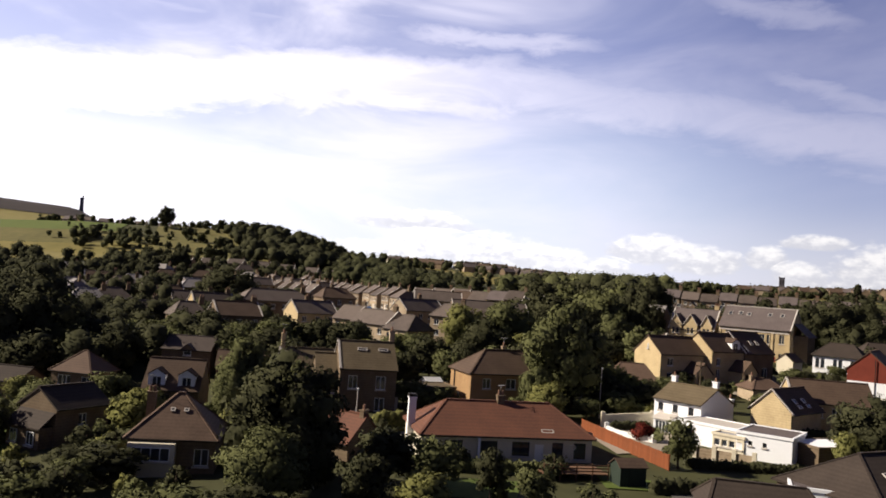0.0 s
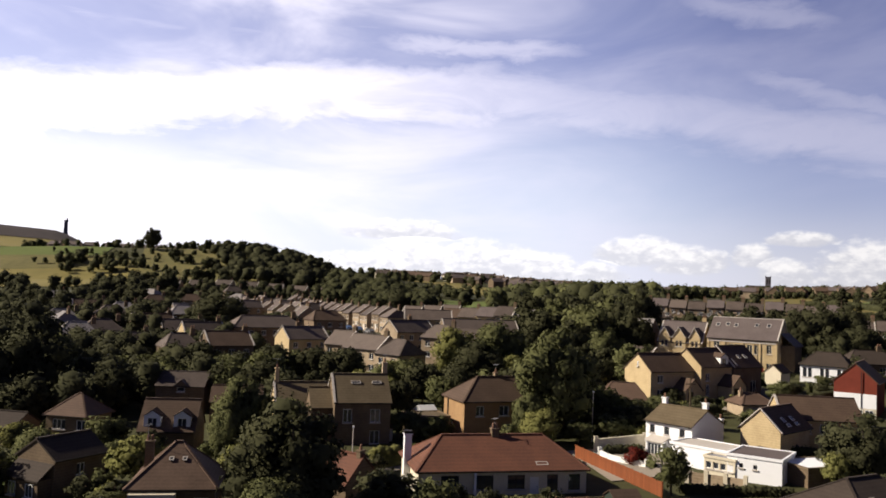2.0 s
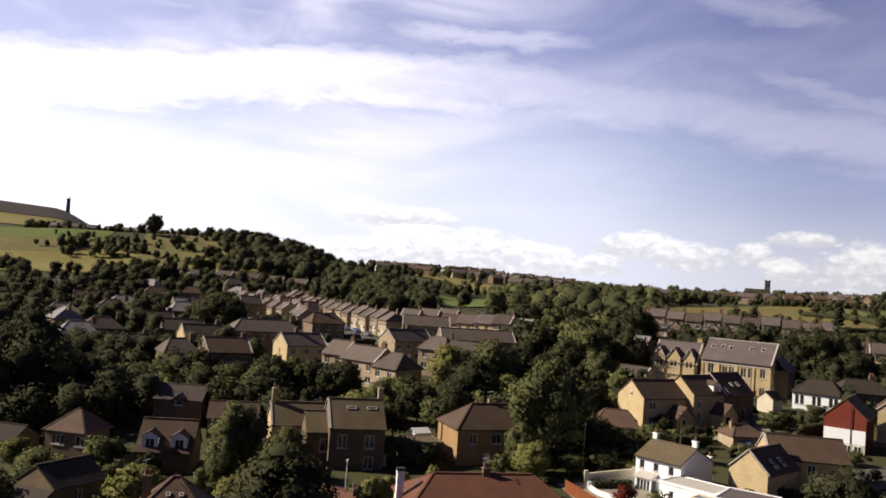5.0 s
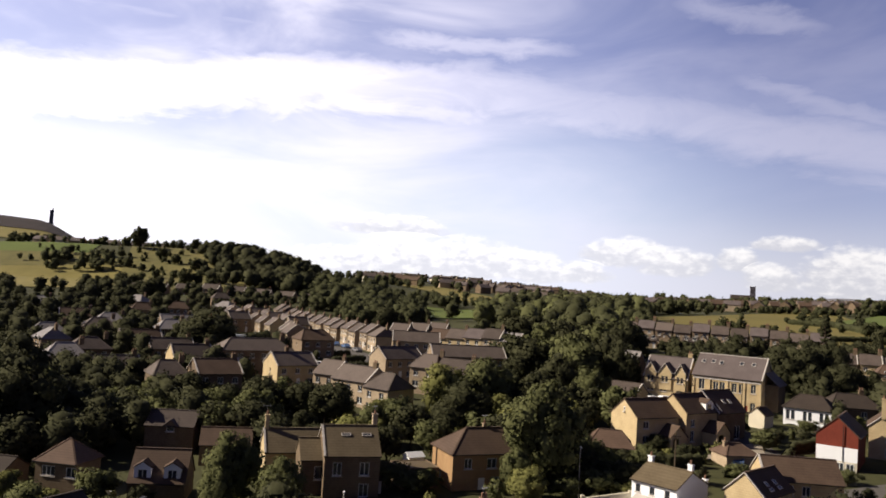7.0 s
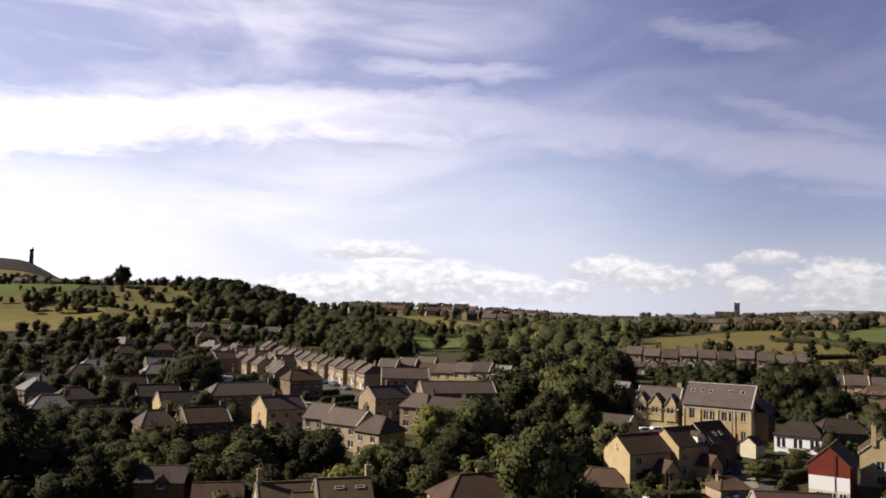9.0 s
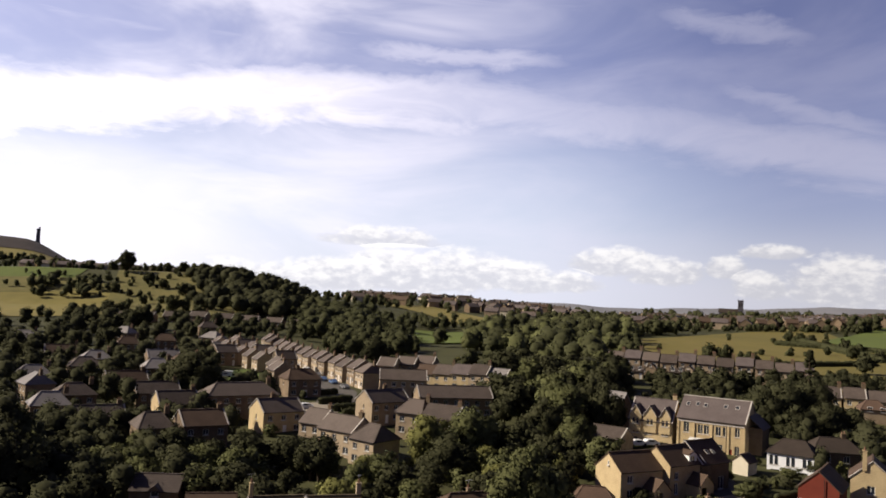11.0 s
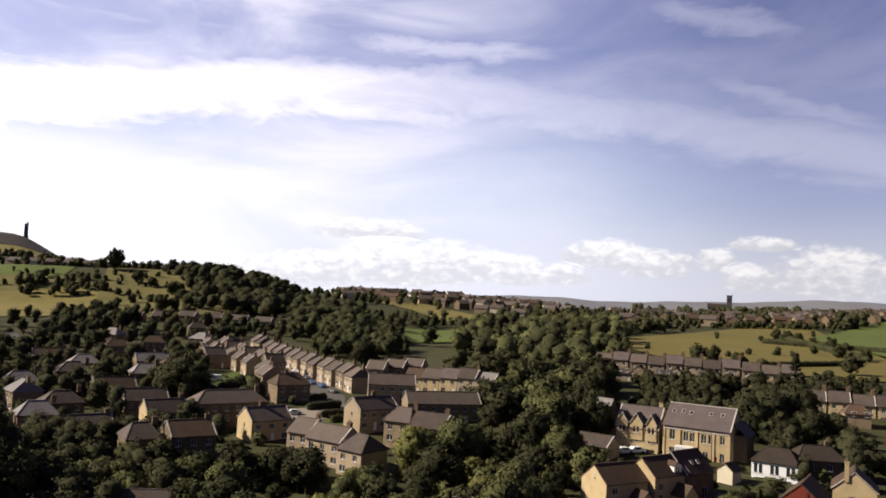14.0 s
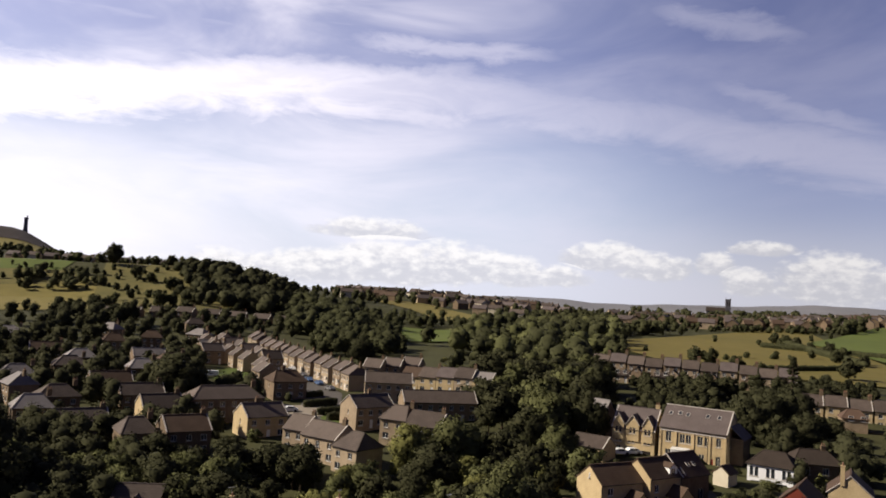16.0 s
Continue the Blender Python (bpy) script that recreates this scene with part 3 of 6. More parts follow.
    if gutters:
        for sgn in (-1, 1):
            bm = bmesh.new()
            y = sgn * (hv + over + 0.04)
            bar(bm, (-hu - ov, y, wall - drop + zt - 0.02), (hu + ov, y, wall - drop + zt - 0.02), 0.11, 0.11)
            part("gutter", bm, DARK, base, "dark gutter")
    for face, u, z, w, h, lights in wins:
        at, along, inward, length = faces[face]
        d = 0.09 if z + h < wall else -0.03
        p = Vector(at) + Vector(along) * u + Vector(inward) * d + Vector((0, 0, z))
        m = Matrix.Translation(p) @ Matrix.Rotation(math.atan2(along[1], along[0]), 4, "Z")
        put_window(base, m, w, h, lights, frame_mat)
    for face, u, z, w, h, dm in doors:
        at, along, inward, length = faces[face]
        p = Vector(at) + Vector(along) * u + Vector(inward) * 0.09
        bm = bmesh.new()
        box(bm, -w / 2, w / 2, 0, 0.06, z + 0.01, z + h - 0.003)
        dr = part("door", bm, dm, base)
        dr.matrix_basis = Matrix.Translation(p) @ Matrix.Rotation(math.atan2(along[1], along[0]), 4, "Z")
        bm = bmesh.new()
        box(bm, w * 0.3, w * 0.36, -0.05, -0.002, z + 1.0, z + 1.12)
        part("handle", bm, LEAD, dr)
    for k, (u, v, h, w, pots) in enumerate(stacks):
        zb = wall + rise * (1 - abs(v) / hv) - 0.5
        chimney(base, u, v, zb, wall + rise + h, w, 0.65, pots, STONE_DARK if group else walls)
    return base


def rooflight(parent, u, v, W, wall, rise, w=0.8, l=1.0, raised=0.22, label="pale framed rooflight"):
    """A skylight that lies in the slope at (u, v) in the house's own axes."""
    hv = W / 2
    z = wall + rise * (1 - abs(v) / hv) + raised - 0.05
    tilt = math.atan2(rise, hv) * (1 if v < 0 else -1)
    m = Matrix.Translation((u, v, z)) @ Matrix.Rotation(tilt, 4, "X")
    bm = bmesh.new()
    t = 0.09
    box(bm, -w / 2, w / 2, -l / 2, -l / 2 + t, 0, 0.09)
    box(bm, -w / 2, w / 2, l / 2 - t, l / 2, 0, 0.09)
    box(bm, -w / 2, -w / 2 + t, -l / 2 + t, l / 2 - t, 0, 0.088)
    box(bm, w / 2 - t, w / 2, -l / 2 + t, l / 2 - t, 0, 0.088)
    fr = part("rooflight", bm, COPING, parent, label)
    fr.matrix_basis = m
    bm = bmesh.new()
    box(bm, -w / 2 + t, w / 2 - t, -l / 2 + t, l / 2 - t, 0.01, 0.06)
    part("pane", bm, GLASS, fr)
    return fr


def dormer(parent, u, v_front, z_sill, w, h, rise, depth, walls, roof, lights=2):
    """A small gabled window house that stands out of the slope and looks to the front."""
    bm = bmesh.new()
    hw = w / 2
    holed(bm, (u - hw, v_front, 0), (1, 0, 0), (0, 1, 0), w, z_sill - 0.5, z_sill + h, [(hw - w * 0.28, z_sill, w * 0.56, h * 0.8)])
    vs = [bm.verts.new(p) for p in ((u - hw, v_front, z_sill + h), (u + hw, v_front, z_sill + h), (u, v_front, z_sill + h + rise))]
    bm.faces.new(vs)
    for s in (-1, 1):
        x = u + s * hw
        vs = [bm.verts.new(p) for p in ((x, v_front, z_sill - 0.5), (x, v_front + depth, z_sill - 0.5), (x, v_front + depth, z_sill + h), (x, v_front, z_sill + h))]
        bm.faces.new(vs if s > 0 else vs[::-1])
    dm = part("dormer", bm, walls, parent)
    bm = bmesh.new()
    o = 0.14
    top = [(u - hw - o, v_front - o, z_sill + h - 0.04), (u + hw + o, v_front - o, z_sill + h - 0.04), (u + hw + o, v_front + depth, z_sill + h - 0.04),
           (u - hw - o, v_front + depth, z_sill + h - 0.04), (u, v_front - o, z_sill + h + rise + 0.1), (u, v_front + depth + 0.6, z_sill + h + rise + 0.1)]
    roof_shell(bm, top, [[1, 2, 5, 4], [3, 0, 4, 5]], 0.12)
    part("dormer_roof", bm, roof, dm)
    me, pane = window_mesh(w * 0.56, h * 0.8, lights)
    put_window(dm, Matrix.Translation((u, v_front + 0.07, z_sill)), w * 0.56, h * 0.8, lights, WHITE)
    return dm


# bungalow pair with the red roof
B = house("long white bungalow with red clay hipped roof", 7.6, 77.9, 12, 16.4, 8.6, 2.7, 2.4, lr=10.4, eave_z=2.7, walls=CREAM, roof=RED_TILE,
          wins=[("F", 6.2, 0.9, 1.9, 1.3, 3), ("F", 9.4, 0.9, 1.7, 1.3, 2), ("F", 13.0, 0.7, 1.1, 1.5, 2), ("F", 15.2, 0.7, 1.2, 1.5, 2), ("F", 3.0, 0.9, 1.7, 1.3, 2), ("R", 4, 0.8, 1.6, 1.2, 2), ("L", 3, 0.8, 1.4, 1.2, 2)],
          doors=[("F", 11.2, 0, 0.9, 2.0, WHITE)], frame_mat=DARK)
chimney(B, 0.2, -0.1, 4.5, 5.7, 0.7, 0.6, 2, STONE_DARK)
chimney(B, -8.45, 0.2, -1.0, 5.2, 0.7, 0.6, 0, RENDER, "tall white rendered chimney stack")
bm = bmesh.new()
box(bm, -8.86, -8.04, -0.16, 0.56, 5.35, 5.6)
part("chimney_cap", bm, DARK, B, "dark chimney cap")
rooflight(B, 3.9, -3.7, 8.6, 2.7, 2.4, 1.2, 0.5, 0.1, "dark framed flush rooflight")
bm = bmesh.new()
box(bm, -3.0, -2.8, -4.75, -4.55, -1.5, 2.5)
part("porch_post", bm, RENDER, B, "white porch post")

# white house by the terrace, with its flat-roofed wings
Wh = house("white rendered house with mossy slate roof", 32.4, 96.0, -50, 6.3, 6.5, 4.6, 1.6, eave_z=4.5, walls=RENDER, roof=MOSSY,
           wins=[("F", 0.9, 3.2, 0.7, 0.9, 2), ("F", 2.9, 3.2, 0.7, 0.9, 2), ("F", 5.0, 3.2, 0.7, 0.9, 2), ("F", 4.9, 0.7, 0.9, 1.1, 2)], frame_mat=DARK)
chimney(Wh, -2.8, 0.2, 5.4, 7.0, 0.6, 0.5, 1, RENDER, "white chimney stack")
chimney(Wh, 2.8, 0.2, 5.4, 7.0, 0.6, 0.5, 1, RENDER, "white chimney stack")
chimney(Wh, 2.8, 3.6, -1.0, 4.9, 0.6, 0.5, 1, RENDER, "white chimney stack")
bm = bmesh.new()
holed(bm, (-2.2, -4.5, 0), (1, 0, 0), (0, 1, 0), 2.2, -2, 2.5, [(0.15, 0.2, 1.9, 2.0)])
holed(bm, (0.0, -4.5, 0), (0, 1, 0), (-1, 0, 0), 1.25, -2, 2.5, [(0.2, 0.2, 0.9, 2.0)])
holed(bm, (-2.2, -3.25, 0), (0, -1, 0), (1, 0, 0), 1.25, -2, 2.5, [(0.2, 0.2, 0.9, 2.0)])
porch = part("porch", bm, RENDER, Wh, "glazed white garden porch")
put_window(porch, Matrix.Translation((-1.1, -4.45, 0.2)), 1.9, 2.0, 4, WHITE)
bm = bmesh.new()
roof_shell(bm, [(-2.4, -4.7, 2.45), (0.2, -4.7, 2.45), (0.2, -3.2, 2.95), (-2.4, -3.2, 2.95)], [[0, 1, 2, 3]], 0.14)
part("porch_roof", bm, COPING, porch)
bm = bmesh.new()
box(bm, -4.5, -3.153, -1.6, 2.6, -2.0, 2.3)
wing = part("side_wing", bm, RENDER, Wh, "low white lean-to side wing")
bm = bmesh.new()
roof_shell(bm, [(-4.65, -1.75, 2.25), (-3.153, -1.75, 2.9), (-3.153, 2.7, 2.9), (-4.65, 2.7, 2.25)], [[0, 1, 2, 3]], 0.12)
part("wing_roof", bm, MOSSY, wing)


def flat_block(name, label, cx, cy, yaw, L, W, h, walls, roof, wins=(), parapet=0.25, category="extension", frame_mat=None, z=None):
    base = new(name)
    z = ground(cx, cy) if z is None else z
    base.matrix_basis = pose(cx, cy, z, 0, 0, yaw)
    tagged(base, label, category)
    FOOT.append((cx, cy, 0.5 * math.hypot(L, W)))
    hu, hv = L / 2, W / 2
    faces = {"F": ((-hu, -hv, 0), (1, 0, 0), (0, 1, 0), L), "R": ((hu, -hv, 0), (0, 1, 0), (-1, 0, 0), W),
             "B": ((hu, hv, 0), (-1, 0, 0), (0, -1, 0), L), "L": ((-hu, hv, 0), (0, -1, 0), (1, 0, 0), W)}
    bm = bmesh.new()
    for key, (at, along, inward, length) in faces.items():
        holed(bm, at, along, inward, length, -2.0, h, [(w[1] - w[3] / 2, w[2], w[3], w[4]) for w in wins if w[0] == key])
    part("wall", bm, walls, base)
    bm = bmesh.new()
    box(bm, -hu - 0.02, hu + 0.02, -hv - 0.02, hv + 0.02, h + 0.003, h + 0.16)
    part("roof", bm, roof, base)
    bm = bmesh.new()
    for x0, x1, y0, y1 in ((-hu - 0.1, hu + 0.1, -hv - 0.1, -hv + 0.12), (-hu - 0.1, hu + 0.1, hv - 0.12, hv + 0.1), (-hu - 0.1, -hu + 0.12, -hv + 0.12, hv - 0.12), (hu - 0.12, hu + 0.1, -hv + 0.12, hv - 0.12)):
        box(bm, x0, x1, y0, y1, h - 0.02, h + parapet)
    part("parapet", bm, walls, base)
    for face, u, z1, w, hh, lights in wins:
        at, along, inward, length = faces[face]
        p = Vector(at) + Vector(along) * u + Vector(inward) * 0.09 + Vector((0, 0, z1))
        put_window(base, Matrix.Translation(p) @ Matrix.Rotation(math.atan2(along[1], along[0]), 4, "Z"), w, hh, lights, frame_mat or DARK)
    return base


flat_block("extension", "white flat-roofed wing of the white house", 32.7, 88.0, -48, 6.8, 4.6, 2.2, RENDER, COPING, [("F", 1.6, 0.7, 0.5, 0.8, 1), ("F", 5.2, 0.6, 0.9, 1.0, 2)])
flat_block("garage", "white flat-roofed garage block with small windows", 36.4, 82.6, -36, 5.4, 6.0, 2.4, RENDER, SLATE_GREY, [("F", 1.4, 1.3, 0.4, 0.45, 1), ("F", 2.8, 1.3, 0.4, 0.45, 1)])
flat_block("garage", "low dark timber garage with white fascia", 41.2, 81.2, 20, 6.0, 4.6, 1.7, STONE_DARK, RENDER, [])
flat_block("shelter", "cream glazed garden room with flat roof", 32.5, 83.0, -45, 3.4, 1.8, 1.9, CREAM, LEAD, [("F", 0.5, 0.8, 0.6, 0.7, 1), ("F", 1.3, 0.8, 0.6, 0.7, 1), ("F", 2.1, 0.8, 0.6, 0.7, 1), ("F", 2.9, 0.8, 0.6, 0.7, 1)], frame_mat=WHITE)

# yellow stone house with its cross wing
Y1 = house("yellow stone cottage with dark tiled gable roof", 42.9, 94.2, 42, 8.0, 4.8, 3.6, 2.3, eave_z=4.5, walls=STONE, roof=SLATE_DARK, verge="L")
for k in (-1.6, 0.6):
    rooflight(Y1, k, -1.6, 5.2, 3.6, 2.4, 0.7, 0.7)
    rooflight(Y1, k + 0.1, -2.2, 5.2, 3.6, 2.4, 0.9, 0.5, 0.24)
house("yellow stone cross wing with long brown roof", 50.0, 99.5, -8, 9.5, 6.5, 4.2, 2.3, eave_z=5.2, walls=STONE, roof=SLATE_DARK, verge="L", wins=[("F", 3, 2.4, 1.0, 1.2, 2), ("F", 5, 2.4, 1.0, 1.2, 2), ("F", 7.5, 0.6, 1.0, 1.4, 2)])

# the three modern gabled houses
G1 = house("modern yellow stone house with dark brown gable roof", 39.1, 130.2, 26, 9.0, 6.3, 5.1, 2.5, eave_z=7.8, walls=STONE, roof=SLATE_DARK,
           wins=[("F", 2.0, 0.8, 1.2, 1.3, 2), ("F", 2.0, 3.2, 1.2, 1.2, 2), ("L", 3.2, 5.6, 0.3, 0.8, 1)], verge="")
G2 = house("modern yellow stone house with dormer and brown roof", 47.5, 133.1, 31, 8.6, 6.2, 5.4, 2.6, eave_z=8.6, walls=STONE, roof=SLATE_DARK,
           wins=[("F", 1.6, 0.6, 0.9, 1.8, 2), ("F", 1.6, 3.0, 1.0, 1.2, 2)], verge="R")
# third house takes the dark stone: its front's shade is put into colour
G3 = house("modern stone house with brown roof and rooflights", 53.4, 137.0, 34, 7.8, 7.0, 4.9, 3.2, eave_z=8.4, walls=STONE_DARK, roof=SLATE_DARK,
           wins=[("F", 5.5, 0.2, 1.6, 2.2, 2)], verge="L")
dormer(G2, 1.6, -2.9, 5.6, 1.9, 1.3, 0.5, 2.2, WHITE, SLATE_DARK, 2)
rooflight(G3, -0.5, -2.0, 7.0, 4.9, 3.2, 0.7, 0.9)
rooflight(G3, 1.2, -2.0, 7.0, 4.9, 3.2, 0.7, 0.9)
for hs, u in ((G1, 0.2), (G2, -0.2)):
    bm = bmesh.new()
    holed(bm, (u, -6.0, 0), (1, 0, 0), (0, 1, 0), 3.4, -2, 2.4, [(0.5, 0.0, 1.2, 2.0)])
    holed(bm, (u + 3.4, -6.0, 0), (0, 1, 0), (-1, 0, 0), 3.0, -2, 2.4, [])
    holed(bm, (u, -3.0, 0), (0, -1, 0), (1, 0, 0), 3.0, -2, 2.4, [])
    bm.faces.new([bm.verts.new(p) for p in ((u, -6.0, 2.4), (u + 3.4, -6.0, 2.4), (u + 1.7, -6.0, 4.0))])
    pr = part("porch", bm, STONE, hs, "stone gabled porch wing")
    bm = bmesh.new()
    roof_shell(bm, [(u - 0.2, -6.2, 2.3), (u + 3.6, -6.2, 2.3), (u + 3.6, -2.6, 2.3), (u - 0.2, -2.6, 2.3), (u + 1.7, -6.2, 4.1), (u + 1.7, -2.6, 4.1)], [[1, 2, 5, 4], [3, 0, 4, 5]], 0.14)
    part("porch_roof", bm, SLATE_DARK, pr)

# the large gabled stone building
H = house("large three-storey gold stone building with grey slate roof", 68.4, 166.9, -35, 14.0, 11.0, 8.2, 4.1, eave_z=11.8, walls=STONE, roof=SLATE_GREY, verge="R", ridge_mat=COPING,
          wins=[("F", 2.0, 5.2, 1.2, 2.2, 2), ("F", 4.9, 5.2, 1.1, 1.9, 2), ("F", 6.2, 5.2, 1.1, 1.9, 2), ("F", 8.6, 5.2, 1.1, 1.9, 2), ("F", 9.8, 5.2, 0.6, 1.9, 1), ("F", 12.4, 5.4, 1.0, 1.8, 2),
                ("F", 2.0, 1.6, 1.2, 2.0, 2), ("F", 4.9, 1.6, 1.1, 1.9, 2), ("F", 6.2, 1.6, 1.1, 1.9, 2), ("F", 9.0, 1.6, 1.1, 1.9, 2), ("F", 12.4, 1.6, 1.0, 1.9, 2), ("R", 3, 5.2, 1.1, 1.9, 2), ("R", 7, 5.2, 1.1, 1.9, 2)],
          doors=[("F", 10.9, 0.6, 1.0, 2.2, material("red_door", (0.35, 0.05, 0.03), None, 2, 12, 0.5))], frame_mat=CREAM)
for u, v in ((-3.6, -2.0), (-1.9, -2.2), (2.2, -2.0), (4.6, -2.0), (-5.6, -2.2)):
    rooflight(H, u, v, 11.0, 8.2, 4.1, 0.8, 1.1)
bm = bmesh.new()
box(bm, -6.8, 6.8, -5.62, -5.503, 7.4, 7.75)
part("cornice", bm, COPING, H, "moulded stone cornice")
for u in (-6.75, -3.45, 0.2, 3.6, 6.75):
    bm = bmesh.new()
    box(bm, u - 0.22, u + 0.22, -5.68, -5.503, -2.0, 7.38)
    part("pilaster", bm, STONE, H, "flat gold stone pilaster")
for u in (-3.1, 3.25):
    bm = bmesh.new()
    box(bm, u - 0.06, u + 0.06, -5.62, -5.503, -1, 7.3)
    part("downpipe", bm, DARK, H)
# lower cross wing behind the shaded gable; darker stone puts its shade into colour
bm = bmesh.new()
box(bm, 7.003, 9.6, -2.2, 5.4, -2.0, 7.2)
xw = part("cross_wing", bm, STONE_DARK, H, "stone cross wing with its shade put into darker stone")
bm = bmesh.new()
roof_shell(bm, [(7.003, -2.5, 9.6), (9.9, -2.5, 7.0), (9.9, 5.7, 7.0), (7.003, 5.7, 9.6)], [[0, 1, 2, 3]], 0.16)
part("wing_roof", bm, SLATE_GREY, xw)
Hw = house("gabled gold stone wing with three gablets", 56.9, 172.6, -33, 9.4, 8.5, 5.6, 4.2, eave_z=10.4, walls=STONE, roof=SLATE_GREY, verge="LR",
           wins=[("F", 1.1, 2.6, 0.6, 1.3, 1), ("F", 1.9, 2.6, 0.6, 1.3, 1), ("F", 3.9, 2.6, 0.6, 1.3, 1), ("F", 4.7, 2.6, 0.6, 1.3, 1), ("F", 7.4, 2.6, 0.6, 1.3, 1), ("F", 8.2, 2.6, 0.6, 1.3, 1),
                 ("F", 1.6, 0.2, 1.0, 1.6, 2), ("F", 4.3, 0.2, 1.2, 1.6, 2)], doors=[("F", 7.4, -1.4, 2.6, 2.6, DARK)], frame_mat=CREAM, stacks=[(4.0, 0.3, 0.9, 0.9, 2)])
for u, s in ((-3.2, 2.4), (-0.1, 2.8), (3.2, 2.2)):
    bm = bmesh.new()
    holed(bm, (u - s / 2, -4.55, 0), (1, 0, 0), (0, 1, 0), s, 3.0, 6.6, [(s / 2 - 0.7, 4.6, 0.6, 1.3), (s / 2 + 0.1, 4.6, 0.6, 1.3)])
    bm.faces.new([bm.verts.new(p) for p in ((u - s / 2, -4.55, 6.6), (u + s / 2, -4.55, 6.6), (u, -4.55, 8.6))])
    for sg in (-1, 1):
        vs = [bm.verts.new(p) for p in ((u + sg * s / 2, -4.55, 3.0), (u + sg * s / 2, -1.5, 3.0), (u + sg * s / 2, -1.5, 6.6), (u + sg * s / 2, -4.55, 6.6))]
        bm.faces.new(vs if sg > 0 else vs[::-1])
    gb = part("gablet", bm, STONE, Hw, "pale gablet with paired windows")
    for du in (-0.4, 0.4):
        put_window(gb, Matrix.Translation((u + du, -4.46, 4.6)), 0.6, 1.3, 1, CREAM)
    bm = bmesh.new()
    o = 0.15
    roof_shell(bm, [(u - s / 2 - o, -4.7, 6.5), (u + s / 2 + o, -4.7, 6.5), (u + s / 2 + o, -1.0, 6.5), (u - s / 2 - o, -1.0, 6.5), (u, -4.7, 8.75), (u, -0.4, 8.75)], [[1, 2, 5, 4], [3, 0, 4, 5]], 0.15)
    part("gablet_roof", bm, SLATE_GREY, gb)
    for sg in (-1, 1):
        bm = bmesh.new()
        bar(bm, (u + sg * (s / 2 + 0.2), -4.73, 6.48), (u, -4.73, 8.78), 0.08, 0.1)
        part("bargeboard", bm, COPING, gb, "thin pale bargeboard")
house("grey slate house behind the stone building", 51.0, 184.0, -45, 5.2, 5.2, 5.4, 3.2, walls=STONE_DARK, roof=PALE_SLATE)
house("small cream outbuilding with gable end", 65.8, 146.4, 42, 3.8, 3.0, 2.4, 1.2, walls=CREAM, roof=SLATE_DARK)

# house with red hung tiles over white render
R = house("house with red tile-hung gable over white walls", 67.4, 120.9, 54, 9.0, 5.8, 5.1, 2.6, eave_z=8.1, walls=TILE_HUNG, roof=SLATE_DARK, wins=[])
bm = bmesh.new()
for x0, x1, y0, y1 in ((-4.62, -4.503, -2.85, 2.85),):
    box(bm, x0, x1, y0, y1, 1.2, 3.3)
part("render_band", bm, RENDER, R, "white rendered band")
bm = bmesh.new()
box(bm, -4.58, -4.503, -2.83, 2.83, -2.0, 1.19)
lw = part("lower_wall", bm, CREAM, R, "cream ground-floor wall")
for v in (-1.9, -0.5, 1.3):
    put_window(R, Matrix.Translation((-4.66, v, -0.6)) @ Matrix.Rotation(-math.pi / 2, 4, "Z"), 1.1, 1.6, 2, WHITE)
bm = bmesh.new()
box(bm, -4.72, -4.625, -0.9, -0.8, 1.2, 6.6)
part("downpipe", bm, DARK, R)

house("cream bay-windowed house with grey hipped roof", 77.5, 151.0, -35, 8.4, 8.0, 5.0, 2.2, lr=4.0, eave_z=8.0, walls=RENDER, roof=BLACK_SLATE,
          wins=[("F", 0.8, 2.7, 0.65, 1.7, 1), ("F", 1.7, 2.7, 0.65, 1.7, 1), ("F", 3.8, 2.7, 0.65, 1.7, 1), ("F", 4.7, 2.7, 0.65, 1.7, 1), ("F", 6.7, 2.7, 0.65, 1.7, 1), ("F", 7.6, 2.7, 0.65, 1.7, 1), ("F", 1.5, 0.1, 1.6, 1.7, 3), ("F", 6.5, 0.1, 1.6, 1.7, 3)], doors=[("F", 4.2, 0, 1.0, 2.0, WHITE)], frame_mat=DARK)
house("dark hipped house beside the cream house", 86.0, 152.5, -10, 9.0, 7.0, 4.8, 2.2, lr=5.0, eave_z=ground(86.0, 152.5) + 3.5, walls=STONE_DARK, roof=BLACK_SLATE, wins=[("F", 2.5, 2.8, 1.1, 1.3, 2), ("F", 6.0, 2.8, 1.1, 1.3, 2)], stacks=[(2.0, 0, 0.8, 0.9, 2)])
house("stone house with tall end chimney", 79.0, 127.0, 60, 8.0, 6.5, 5.0, 2.8, walls=STONE, roof=SLATE_DARK, verge="L", wins=[("L", 3.0, 2.6, 1.2, 1.3, 2), ("L", 3.0, 0.3, 1.2, 1.3, 2)], stacks=[(-3.8, 1.2, 1.6, 0.9, 2)])
house("red clay roofed garage by the yard", 50.0, 119.5, 8, 5.0, 4.6, 1.7, 1.3, lr=2.0, walls=STONE_PALE, roof=BROWN_TILE, stacks=[(-1.6, 0, 0.3, 0.5, 1)])
house("brown-roofed low house behind the trees", 31.0, 121.0, -10, 6.6, 6.4, 2.4, 2.0, lr=3.4, walls=STONE_DARK, roof=BROWN_TILE)
house("low pale stone house with brown gable roof", 44.8, 164.8, -40, 7.6, 6.2, 3.4, 1.9, eave_z=7.4, walls=STONE, roof=SLATE, verge="R", wins=[("F", 1.4, 0.9, 1.2, 1.2, 2), ("F", 3.6, 0.9, 1.2, 1.2, 2), ("F", 6.2, 0.9, 1.2, 1.2, 2)])

